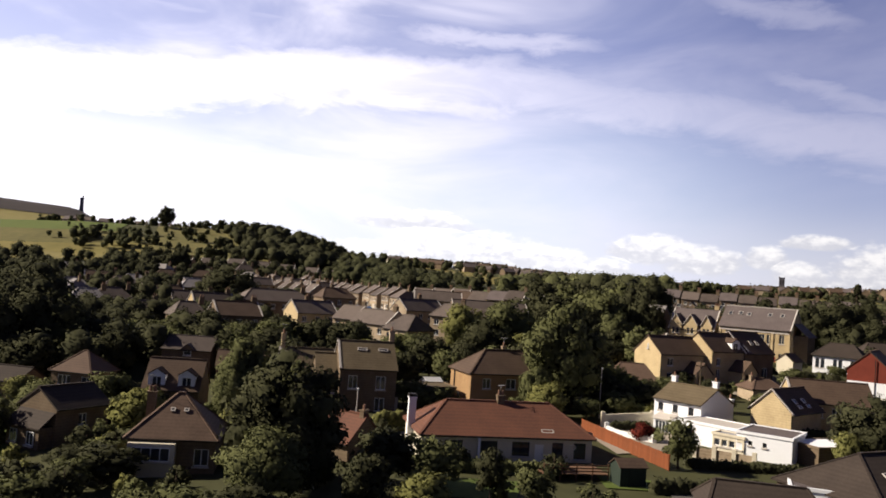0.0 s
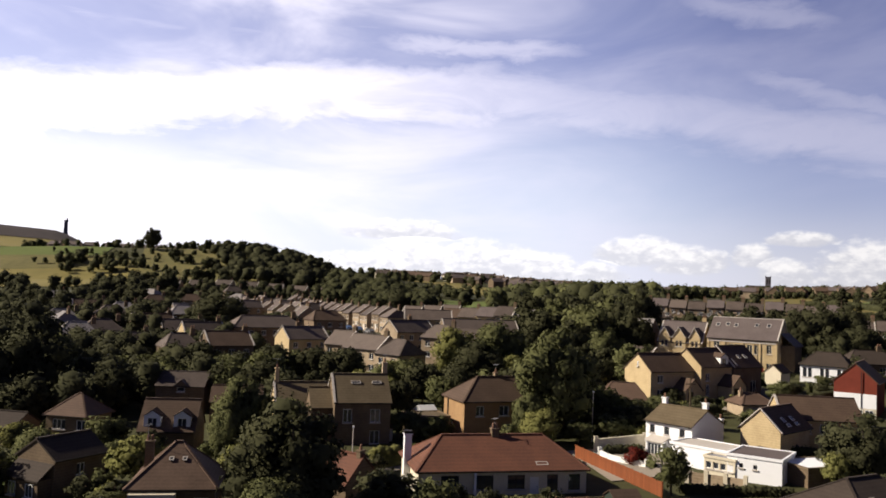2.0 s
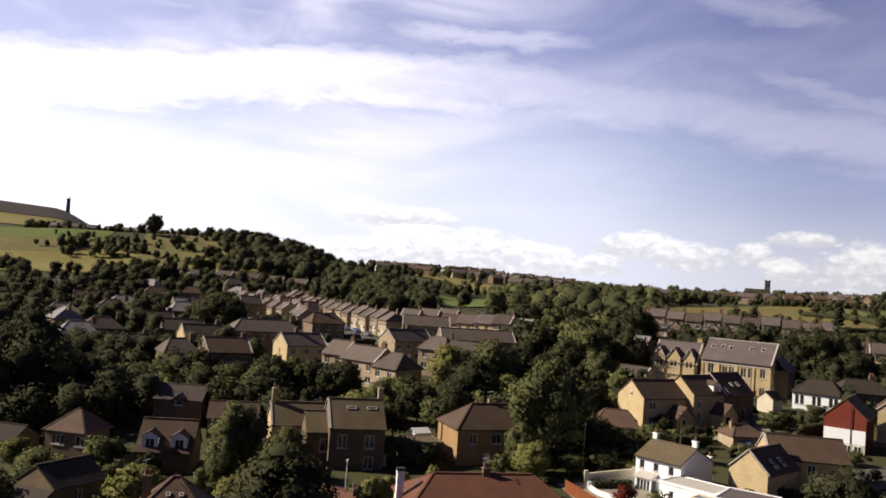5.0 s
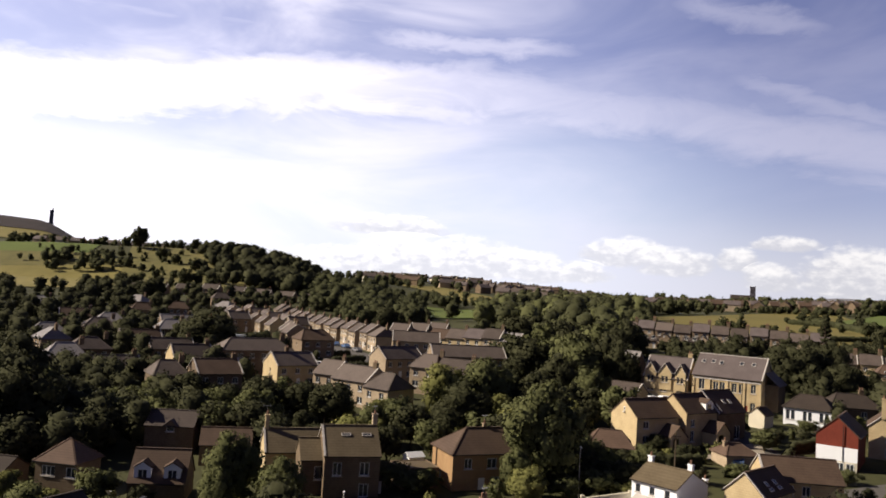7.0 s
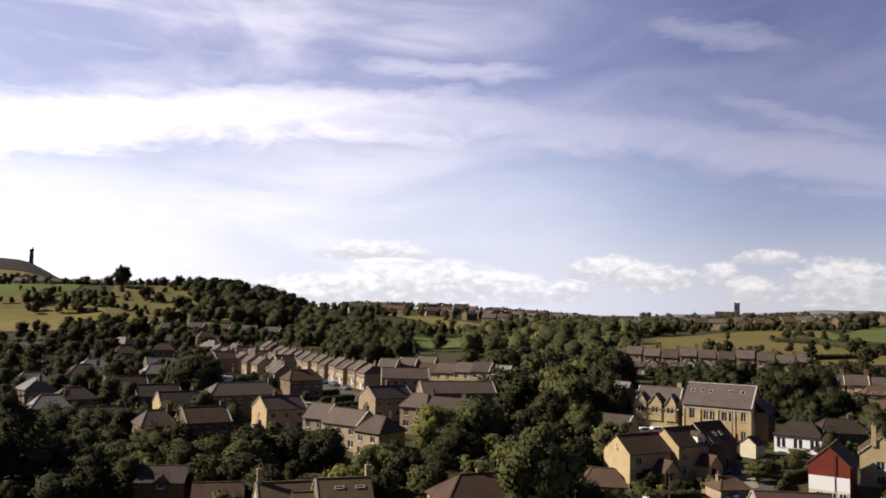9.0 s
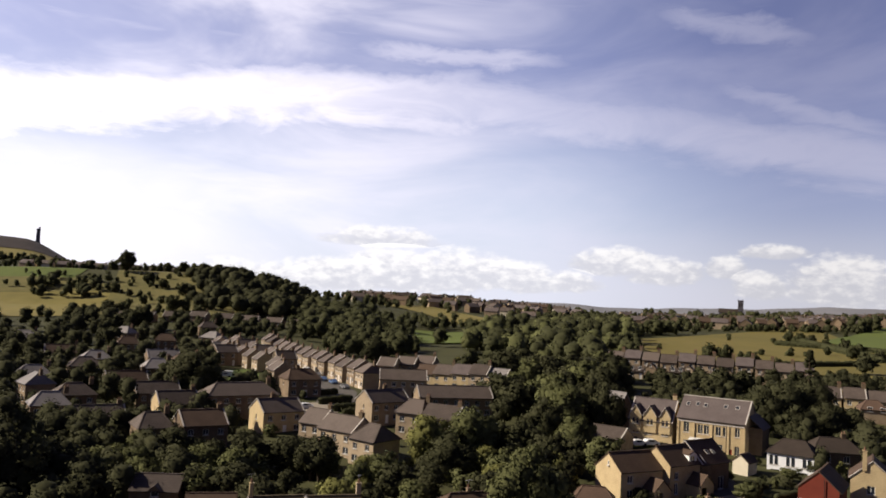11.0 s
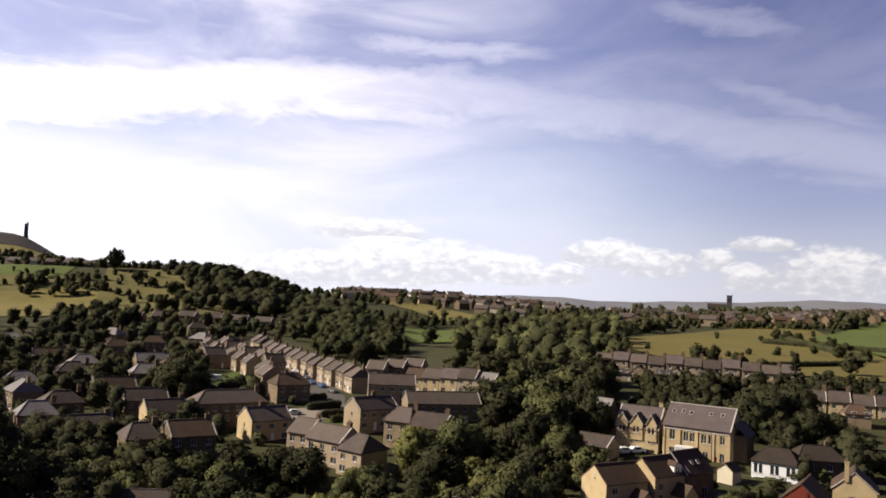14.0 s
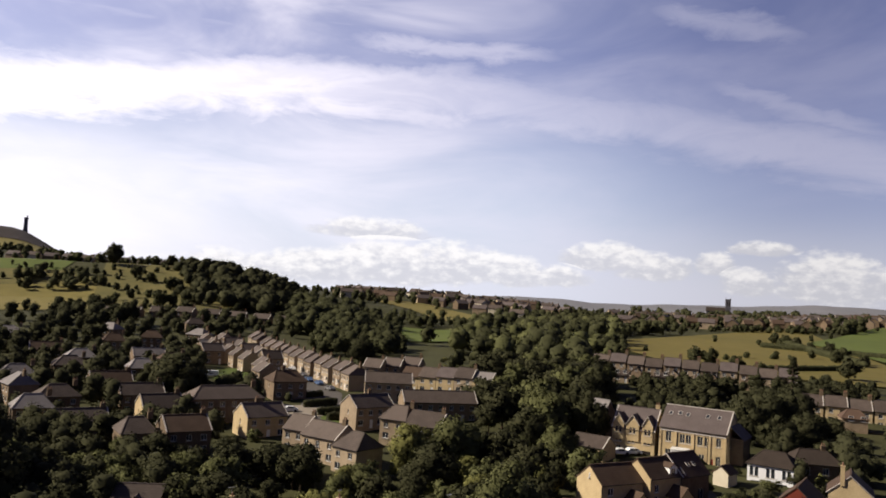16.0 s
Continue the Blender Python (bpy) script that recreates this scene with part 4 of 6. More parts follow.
# brick house
Bk = house("brown brick house with dark hipped roof", 10.1, 106.6, 20, 11.6, 7.2, 4.9, 2.6, lr=5.2, eave_z=5.3, walls=BRICK, roof=SLATE_DARK,
           wins=[("F", 2.2, 2.9, 1.1, 1.3, 2), ("F", 5.6, 2.9, 1.4, 1.3, 2), ("F", 8.6, 2.9, 1.1, 1.3, 2), ("F", 6.2, 0.5, 1.2, 1.3, 2), ("F", 8.4, 0.5, 1.3, 1.3, 2), ("L", 3.0, 0.9, 0.9, 1.0, 2)],
           doors=[("F", 4.2, -0.4, 0.95, 2.1, WHITE)])
chimney(Bk, 0.2, 0.2, 6.8, 8.0, 0.45, 0.45, 1, STONE_PALE)
bm = bmesh.new()
box(bm, -5.92, -5.803, 1.9, 2.1, -1.5, 4.7)
part("downpipe", bm, DARK, Bk)
flat_block("garage", "low mossy flat-roofed garage beside the brick house", 1.0, 104.0, 20, 5.0, 4.5, 2.4, STONE_DARK, MOSSY, [])

# stone house with rooflights and lower wing
S1 = house("dark stone house with mossy slate roof and rooflights", -7.6, 100.2, 14, 6.9, 7.4, 5.1, 2.9, eave_z=5.4, walls=STONE_DARK, roof=MOSSY, verge="L",
           wins=[("F", 1.6, 2.6, 1.1, 1.6, 2), ("F", 5.0, 2.6, 1.2, 1.6, 2), ("F", 5.0, 0.0, 1.2, 1.6, 2)])
rooflight(S1, -0.6, -1.3, 7.4, 5.1, 2.9, 1.2, 0.45)
rooflight(S1, 2.0, -1.3, 7.4, 5.1, 2.9, 1.2, 0.45)
chimney(S1, 3.3, 0.5, 7.0, 9.4, 0.6, 0.6, 1, STONE_PALE)
house("lower dark stone wing with gable roof", -12.3, 100.2, 14, 3.0, 6.0, 4.3, 2.0, eave_z=4.5, walls=STONE_DARK, roof=MOSSY, wins=[("F", 2.2, 1.8, 1.0, 1.6, 1)])
S3 = house("old stone house with sunlit gable", -15.8, 107.0, 16, 7.4, 6.0, 4.0, 2.4, eave_z=3.9, walls=STONE, roof=MOSSY, verge="L")
chimney(S3, -3.4, 0, 5.2, 8.2, 0.5, 0.5, 1, STONE)

# houses among the trees on the sunward side
D = house("brown-roofed cottage with two white dormers", -29.6, 96.4, 6, 6.4, 7.0, 2.5, 3.1, eave_z=1.8, walls=STONE_DARK, roof=SLATE_DARK)
for u in (-1.7, 1.7):
    dormer(D, u, -3.2, 2.5, 1.9, 1.7, 0.55, 2.6, RENDER, SLATE_DARK, 2)
house("bungalow with brown pyramid roof", -42.6, 100.6, -12, 5.4, 5.4, 2.4, 2.2, lr=0.4, eave_z=2.4, walls=STONE_DARK, roof=BROWN_TILE, wins=[("F", 1.8, 0.6, 1.8, 1.2, 3), ("F", 4.9, 0.6, 1.4, 1.2, 2)])
house("dark gabled annexe with brown roof", -52.0, 101.5, -12, 5.6, 5.0, 2.2, 1.4, walls=STONE_DARK, roof=BLACK_SLATE)
Py = house("near house with brown pyramid roof and white bay", -20.4, 68.9, 9, 7.0, 7.0, 2.9, 3.0, lr=0.6, eave_z=2.15, walls=STONE_DARK, roof=BROWN_TILE, wins=[("F", 5.9, 0.6, 1.2, 1.4, 2)])
chimney(Py, -2.5, 0.2, 3.0, 5.9, 0.7, 0.6, 2, STONE_DARK)
bm = bmesh.new()
box(bm, -3.3, 0.4, -4.4, -3.503, -1.6, 2.5)
bay = part("bay", bm, CREAM, Py, "cream bay front")
put_window(bay, Matrix.Translation((-1.45, -4.46, 1.1)), 3.0, 1.1, 4, WHITE)
for u in (-0.4, 0.7):
    rooflight(Py, u, -1.5, 7.0, 2.9, 3.0, 0.4, 0.4, 0.24)
O1 = house("dark gabled house with brown roof and front lean-to", -34.0, 77.0, 62, 5.8, 5.2, 3.6, 1.6, eave_z=2.3, walls=STONE_DARK, roof=BLACK_SLATE, wins=[("F", 2.9, 1.8, 0.9, 1.1, 2), ("R", 2.6, 2.2, 0.9, 1.1, 2)])
bm = bmesh.new()
roof_shell(bm, [(-4.5, 2.5, 1.9), (-4.5, -2.5, 1.9), (-2.903, -2.5, 3.2), (-2.903, 2.5, 3.2)], [[0, 1, 2, 3]], 0.14)
part("lean_to_roof", bm, BLACK_SLATE, O1)
bm = bmesh.new()
box(bm, -4.3, -2.903, -2.3, 2.3, -2.0, 1.88)
lt = part("lean_to", bm, STONE_DARK, O1, "dark stone lean-to")
for v in (-1.2, 1.2):
    put_window(lt, Matrix.Translation((-4.38, v, 0.3)) @ Matrix.Rotation(-math.pi / 2, 4, "Z"), 1.0, 1.2, 2, WHITE)
house("small house with red clay gable roof", -6.2, 73.0, -38, 4.2, 4.4, 1.7, 2.1, walls=STONE_DARK, roof=RED_TILE, stacks=[(1.7, 0, 0.4, 0.5, 1)])
M = house("mossy slate cottage with small front gable", -35.2, 120.0, 2, 7.0, 6.6, 3.8, 1.7, eave_z=4.0, walls=STONE_DARK, roof=SLATE)
dormer(M, 0.2, -3.5, 3.0, 2.0, 0.8, 0.8, 3.0, STONE_DARK, SLATE, 1)
house("dark mossy roof deep among trees", -26.0, 114.0, 10, 7.0, 6.0, 2.6, 1.8, walls=STONE_DARK, roof=SLATE_DARK)

# big brown roof beside the lane and its neighbours
N1 = house("near house with broad brown tiled roof", 36.6, 63.4, 28, 11.0, 9.2, 3.0, 2.7, lr=4.0, eave_z=2.5, walls=STONE_DARK, roof=BLACK_SLATE, verge="")
rooflight(N1, -1.8, -2.2, 9.2, 3.0, 2.7, 0.5, 0.5)
house("near low house with dark brown roof", 24.0, 54.5, -10, 7.5, 6.0, 2.2, 1.6, lr=6.0, walls=STONE_DARK, roof=BLACK_SLATE)
flat_block("shed", "low white flat-roofed shed", 31.5, 62.5, -20, 3.6, 3.4, 2.0, RENDER, SLATE_GREY, [])
house("white gabled house at the lane", 64.0, 86.0, 75, 7.0, 5.6, 4.2, 2.6, walls=CREAM, roof=TILE_HUNG, wins=[("L", 3.4, 3.9, 0.9, 1.2, 2)])


# ---- the estate ----
def estate(cx, cy, yaw, L, W, eave_z=None, lr=None, wall=5.0, rise=2.5, walls=None, roof=None, label="", stacks=None, n=None, verge="LR", front="F", group="estate houses"):
    n = n or max(2, int(L / 2.6))
    wins, doors = [], []
    for k in range(n):
        u = (k + 0.5) * L / n
        wins.append(("F", u, 3.1, 1.1, 1.15, 2))
        wins.append(("B", u, 3.1, 1.1, 1.15, 2))
        if k % 2:
            doors.append(("F", u + 0.3, 0.0, 0.9, 2.05, WHITE if k % 4 == 1 else DARK))
        else:
            wins.append(("F", u, 0.8, 1.4, 1.25, 2))
    wins.append(("L", W / 2, 3.2, 0.5, 1.0, 1))
    stacks = [(L * 0.42, 0.0, 0.9, 1.0, 2)] if stacks is None else stacks
    return house(label or "stone estate house with slate roof", cx, cy, yaw, L, W, wall, rise, lr=lr, eave_z=eave_z, walls=walls or STONE_PALE, roof=roof or SLATE,
                 wins=wins, doors=doors, stacks=stacks, verge=verge, group=group)


estate(-27.2, 178.6, 36, 9.8, 7.1, 7.8, walls=STONE, label="estate house with sunlit yellow stone gable", stacks=[(-1.0, 0.3, 0.9, 0.9, 2)])
estate(-51.0, 183.6, 31, 9.0, 7.2, 7.8, walls=STONE, label="estate house with sunlit yellow stone gable")
estate(-39.5, 160.4, 30, 8.8, 8.2, 7.2, lr=8.8, walls=STONE_BROWN, roof=SLATE_DARK, label="dark-roofed estate house with pale verges")
estate(-48.5, 158.5, 30, 6.5, 8.0, 6.6, lr=3.0, walls=STONE_BROWN, label="hipped end house of the estate row")
estate(-38.4, 192.0, 30, 17.0, 8.0, 9.4, lr=11.2, walls=STONE_BROWN, label="long hipped estate block of brown stone")
estate(-16.0, 163.8, -32, 5.4, 6.8, 7.9, label="sunlit pinkish stone terrace house", stacks=[(2.2, 0.3, 0.8, 0.8, 2)], verge="R", group="stepped terrace")
estate(-10.2, 158.2, -38, 9.2, 6.8, 7.6, label="sunlit pinkish stone terrace house", verge="R", group="stepped terrace")
estate(-4.2, 150.4, -42, 6.4, 7.2, 7.3, lr=3.0, label="hipped end house of the stepped terrace", stacks=[], group="stepped terrace")
estate(-28.2, 225.5, 28, 9.6, 8.0, ground(-28.2, 225.5) + 5.0, lr=6.0, walls=STONE_BROWN, roof=SLATE_DARK, label="shaded hipped stone house at the junction", stacks=[(-1.0, 0.0, 0.9, 0.9, 2)])
estate(-36.5, 243.0, -62, 7.0, 6.4, ground(-36.5, 243.0) + 5.2, n=2, label="stone semi with its back to the sun", group="houses on the sunward side of the street")
estate(-39.5, 259.5, -62, 6.6, 6.4, ground(-39.5, 259.5) + 5.0, n=2, label="stone semi with its back to the sun", group="houses on the sunward side of the street")
estate(-3.8, 189.4, 37, 11.0, 6.8, 9.6, walls=STONE_PALE, label="gabled stone house by the junction", stacks=[(0.5, 0.3, 0.9, 0.9, 2)])
estate(4.0, 175.0, -26, 6.0, 8.2, 9.3, lr=3.4, label="hipped pale stone flats", stacks=[(2.6, 0.3, 0.9, 0.9, 2)])
estate(10.2, 171.2, -26, 8.0, 8.2, 8.8, label="pale stone flats with slate roof", verge="R")
estate(0.7, 225.5, 3, 13.2, 7.0, 11.4, label="long shaded stone block with pale roof", stacks=[])
estate(13.6, 200.8, 12, 19.0, 6.8, 10.0, label="long low stone block with slate roof", stacks=[])

# the row along the street
for k in range(7):
    d = k * 19.0
    x, y = -11.5 - 0.40 * d, 240.0 + 0.915 * d
    zg = ground(x, y + 5)
    estate(x + 2.2, y + 5.0, -66, 6.8, 7.5, zg + 5.0, lr=4.2 if k % 2 == 0 else None, label="pale stone semi by the street", n=3, verge="R", group="houses along the street")
    estate(x - 0.9, y + 12.0, -66, 6.4, 7.5, zg + 5.5, label="pale stone semi by the street, stepped up", n=3, verge="R", group="houses along the street")
for k in range(6):
    d = k * 13.5
    x, y = -41.0 - 0.42 * d, 281.0 + 0.86 * d
    estate(x, y, -62 if k % 2 else 28, 7.0, 6.4, ground(x, y) + 5.4, walls=STONE_PALE, label="stone semi with its back to the sun", n=2, group="houses on the sunward side of the street")
    estate(x - 7.5, y + 1.5, -62, 6.0, 6.4, ground(x, y) + 4.6, label="stone semi with its back to the sun", n=2, group="houses on the sunward side of the street")
# short yellow terrace and its neighbours
for k in range(5):
    estate(8.5 + 5.2 * k, 243.0 - 2.6 * k, -27, 5.7, 7.0, ground(20, 236) + (4.6, 5.0, 5.5, 5.9, 5.2)[k], walls=(STONE, STONE, STONE, STONE_PALE, STONE)[k], roof=(SLATE_DARK, SLATE, SLATE_GREY, SLATE, PALE_SLATE)[k], n=2, label="yellow stone terrace house with slate roof", verge="R" if k > 1 else "",
           stacks=[(2.4, 0.0, 1.0, 0.9, 2)] if k % 2 else [], group="short terrace")
for k in range(3):
    estate(-4.0 + 6.4 * k, 266.0 + 3 * k, -20, 6.2, 7.0, None, n=2, label="stone house behind the terrace", group="houses behind the terrace")
# terraces on the far side of the valley
for k in range(11):
    x, y = 77.0 + 5.6 * k, 283.0 - 2.6 * k
    estate(x, y, -25, 5.5, 7.2, ground(x, y) + 5.2 - 0.08 * k + (0.0, 0.75, 0.35)[k % 3], walls=(STONE_BROWN, STONE_PALE)[k % 2], roof=(SLATE, SLATE_GREY, SLATE)[k % 3], n=2, label="stone terrace house with slate roof and chimney", verge="",
           stacks=[(2.5, 0.0, 1.1, 1.1, 3)], group="valley terrace")
    if k % 2 == 0:
        estate(x - 1.5, y - 5.2, 65, 4.2, 3.4, ground(x, y) + 3.0, wall=3.0, rise=1.3, walls=(STONE_PALE, STONE_BROWN)[k % 4 // 2], roof=SLATE, n=1, label="low rear wing of the terrace with lit gable", stacks=[], verge="", group="terrace rear wings")
for k in range(3):
    estate(80.0 + 13 * k, 268.0 - 3 * k, -20, 5.0, 3.6, None, wall=2.6, rise=1.2, n=2, label="low pale rear wing of the terrace", stacks=[], verge="", group="terrace rear wings")
for k in range(8):
    estate(120.0 + 5.6 * k, 217.0 - 2.4 * k, -24, 5.5, 7.0, ground(120.0 + 5.6 * k, 217.0 - 2.4 * k) + 3.0 + 0.3 * (k % 2), walls=STONE, n=2, label="sunlit stone terrace house with slate roof", verge="R", stacks=[(2.4, 0.0, 1.1, 1.0, 3)], group="upper terrace")
house("stone house with brown hipped roof", 121.0, 198.0, -20, 6.0, 5.6, 3.4, 2.0, lr=2.6, walls=STONE_PALE, roof=BROWN_TILE, wins=[("F", 2, 2.8, 1.2, 1.2, 2), ("F", 5, 2.8, 1.2, 1.2, 2)])
house("stone cottage by the upper terrace", 109.0, 205.0, -30, 6.0, 6.0, 4.0, 2.2, walls=STONE_PALE, roof=SLATE)
house("brick house with brown roof by the upper terrace", 131.0, 190.0, -20, 7.0, 6.5, 4.6, 2.2, walls=BRICK, roof=BROWN_TILE)

# pale-roofed houses among the trees on the sunward side
LEFT = [(-77, 178, 30), (-79, 196, 32), (-75.5, 222, 30), (-73, 241, 28), (-101.5, 224, 30), (-64, 171, 30), (-106, 313, 25), (-149, 321, 20), (-72.6, 332, 28), (-93, 385, 25),
        (-72, 268, 30), (-84, 284, 28), (-92, 205, -50), (-96, 246, 30), (-118, 282, 25), (-120, 350, -20), (-100, 265, 28), (-62, 205, 30), (-98, 335, 15), (-84, 358, -30)]
for k, (x, y, a) in enumerate(LEFT):
    estate(x, y, a, 8.0 + (k % 3) * 1.4, 7.0, ground(x, y) + (4.8, 3.9, 3.4)[k % 3], lr=None if k % 3 == 2 else 3.6, walls=(STONE_BROWN, STONE_DARK, STONE_BROWN)[k % 3], roof=(PALE_SLATE, SLATE, SLATE_DARK, PALE_SLATE)[k % 4], n=3, label="slate-roofed stone house among trees", group="houses among the trees")
for k in range(9):
    x = -150 + 13 * k
    y = 428 + 4.0 * k
    estate(x, y, -14 + 5 * (k % 3), 9.5, 6.5, ground(x, y) + 3.0, n=3, walls=STONE_BROWN, label="pale-roofed house at the estate's upper edge", group="houses at the upper edge")
estate(-66, 300, 35, 8.0, 7.0, None, label="stone house with narrow lit gable", n=2)

# ---- far village on the ridge ----
rnd = random.Random(11)


def far_house_mesh():
    meshes = []
    # greyer walls and roofs, with the haze of distance put into their colours
    for walls, roof in ((STONE_PALE, SLATE_GREY), (STONE_DARK, SLATE_GREY), (CREAM, SLATE), (STONE_DARK, SLATE_DARK)):
        bm = bmesh.new()
        hu, hv, wall, rise = 5.5, 4.0, 5.2, 2.8
        for x in (-hu, hu):
            pts = [(x, -hv, -3), (x, hv, -3), (x, hv, wall), (x, 0, wall + rise), (x, -hv, wall)]
            vs = [bm.verts.new(p) for p in pts]
            bm.faces.new(vs if x > 0 else vs[::-1])
        for y in (-hv, hv):
            vs = [bm.verts.new(p) for p in ((-hu, y, -3), (hu, y, -3), (hu, y, wall), (-hu, y, wall))]
            bm.faces.new(vs if y < 0 else vs[::-1])
        a = bpy.data.meshes.new("wall")
        bm.to_mesh(a)
        bm.free()
        a.materials.append(walls)
        bm = bmesh.new()
        roof_shell(bm, [(-hu - .2, -hv - .4, wall - .1), (hu + .2, -hv - .4, wall - .1), (hu + .2, hv + .4, wall - .1), (-hu - .2, hv + .4, wall - .1), (-hu - .2, 0, wall + rise + .15), (hu + .2, 0, wall + rise + .15)],
                   [[0, 1, 5, 4], [2, 3, 4, 5]], 0.2)
        b = bpy.data.meshes.new("roof")
        bm.to_mesh(b)
        bm.free()
        b.materials.append(roof)
        bm = bmesh.new()
        box(bm, hu - 1.2, hu - 0.1, -0.4, 0.4, wall + rise - 0.8, wall + rise + 1.1)
        c = bpy.data.meshes.new("chimney")
        bm.to_mesh(c)
        bm.free()
        c.materials.append(STONE_DARK)
        meshes.append((a, b, c))
    return meshes


FAR = far_house_mesh()


def far_house(x, y, yaw, k, sx=1.0):
    e = new("house")
    e.matrix_basis = pose(x, y, ground(x, y), 0, 0, yaw) @ Matrix.Diagonal((sx, 1, 1, 1))
    tagged(e, "distant stone house with slate roof on the ridge", "house", "ridge village")
    for nm, me in zip(("wall", "roof", "chimney"), FAR[k]):
        o = new(nm, me)
        o.parent = e


for k in range(120):
    s, y = rnd.uniform(0.27, 0.68), rnd.uniform(600, 960)
    far_house(s * y, y, rnd.choice((-20, -15, -30, 10, 65, 75, 55)), rnd.randrange(4), rnd.uniform(0.6, 1.35))
for k in range(12):
    s, y = 0.38 + 0.017 * k + rnd.uniform(-0.006, 0.006), 590 + rnd.uniform(-9, 40)
    far_house(s * y, y, rnd.choice((-18, -14, -24, 62, -8)), (3, 0, 3, 1, 3)[k % 5], rnd.choice((0.6, 0.8, 1.0, 1.1)))
for k in range(60):
    s, y = rnd.uniform(-0.07, 0.22), rnd.uniform(700, 900)
    far_house(s * y, y, rnd.choice((-20, -35, 15, 50, -60)), rnd.randrange(4), rnd.uniform(0.8, 1.6))
for x, y, a, k in ((70, 640, -20, 0), (84, 655, -20, 2), (58, 690, 30, 1), (40, 700, -25, 0), (95, 610, -15, 2), (110, 560, -15, 0)):
    far_house(x, y, a, k)
for k in range(10):
    far_house(-320 + 14 * k, 690 + 3 * k, -12 + 8 * (k % 3), (0, 2, 1)[k % 3], 1.0)


# ---- landmarks ----
def hill_tower():
    x, y = -724, 1600
    z = ground(x, y) + 0.5
    base = new("hilltop_tower")
    base.matrix_basis = pose(x, y, z, 0, 0, 20)
    tagged(base, "slender dark stone tower on the hilltop", "tower")
    bm = bmesh.new()
    for z0, z1, r0, r1 in ((-6, 4, 5.2, 4.2), (4, 26, 3.6, 3.1), (26, 28.0, 3.8, 3.8), (28.0, 28.8, 3.4, 3.4)):
        lo = [bm.verts.new((sx * r0, sy * r0, z0)) for sx, sy in ((-1, -1), (1, -1), (1, 1), (-1, 1))]
        hi = [bm.verts.new((sx * r1, sy * r1, z1)) for sx, sy in ((-1, -1), (1, -1), (1, 1), (-1, 1))]
        for i in range(4):
            bm.faces.new((lo[i], lo[(i + 1) % 4], hi[(i + 1) % 4], hi[i]))
        bm.faces.new(hi)
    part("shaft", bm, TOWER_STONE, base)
    bm = bmesh.new()
    box(bm, 0.6, 2.9, -1.2, 1.2, 28.7, 32.0)
    box(bm, 0.3, 3.2, -1.5, 1.5, 32.0, 32.6)
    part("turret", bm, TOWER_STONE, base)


def church():
    x, y = 425, 1000
    z = ground(x, y)
    base = new("church")
    base.matrix_basis = pose(x, y, z, 0, 0, -20)
    tagged(base, "dark stone church with square tower on the ridge", "church")
    bm = bmesh.new()
    box(bm, -3.2, 3.2, -3.2, 3.2, -3, 27)
    box(bm, -3.5, 3.5, -3.5, 3.5, 16, 16.6)
    box(bm, -3.5, 3.5, -3.5, 3.5, 26.4, 27.2)
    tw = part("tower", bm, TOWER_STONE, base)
    for sx in (-1, 1):
        for sy in (-1, 1):
            bm = bmesh.new()
            bmesh.ops.create_cone(bm, cap_ends=True, segments=4, radius1=0.6, radius2=0.05, depth=1.4, matrix=Matrix.Translation((sx * 3.0, sy * 3.0, 27.9)) @ Matrix.Rotation(radians(45), 4, "Z"))
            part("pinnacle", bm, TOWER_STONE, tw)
    for dx in (-1.3, 1.3):
        bm = bmesh.new()
        box(bm, dx - 0.6, dx + 0.6, -3.3, -3.22, 18.5, 24.0)
        part("louvre", bm, DARK, tw)
    bm = bmesh.new()
    hv, wall, rise = 7, 11, 5
    box(bm, -26, -3.203, -hv, hv, -3, wall)
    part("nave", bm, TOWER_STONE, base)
    bm = bmesh.new()
    roof_shell(bm, [(-26.5, -hv - .5, wall), (-3.203, -hv - .5, wall), (-3.203, hv + .5, wall), (-26.5, hv + .5, wall), (-26.5, 0, wall + rise), (-3.203, 0, wall + rise)], [[0, 1, 5, 4], [2, 3, 4, 5]], 0.3)
    part("nave_roof", bm, BLACK_SLATE, base)


hill_tower()
church()


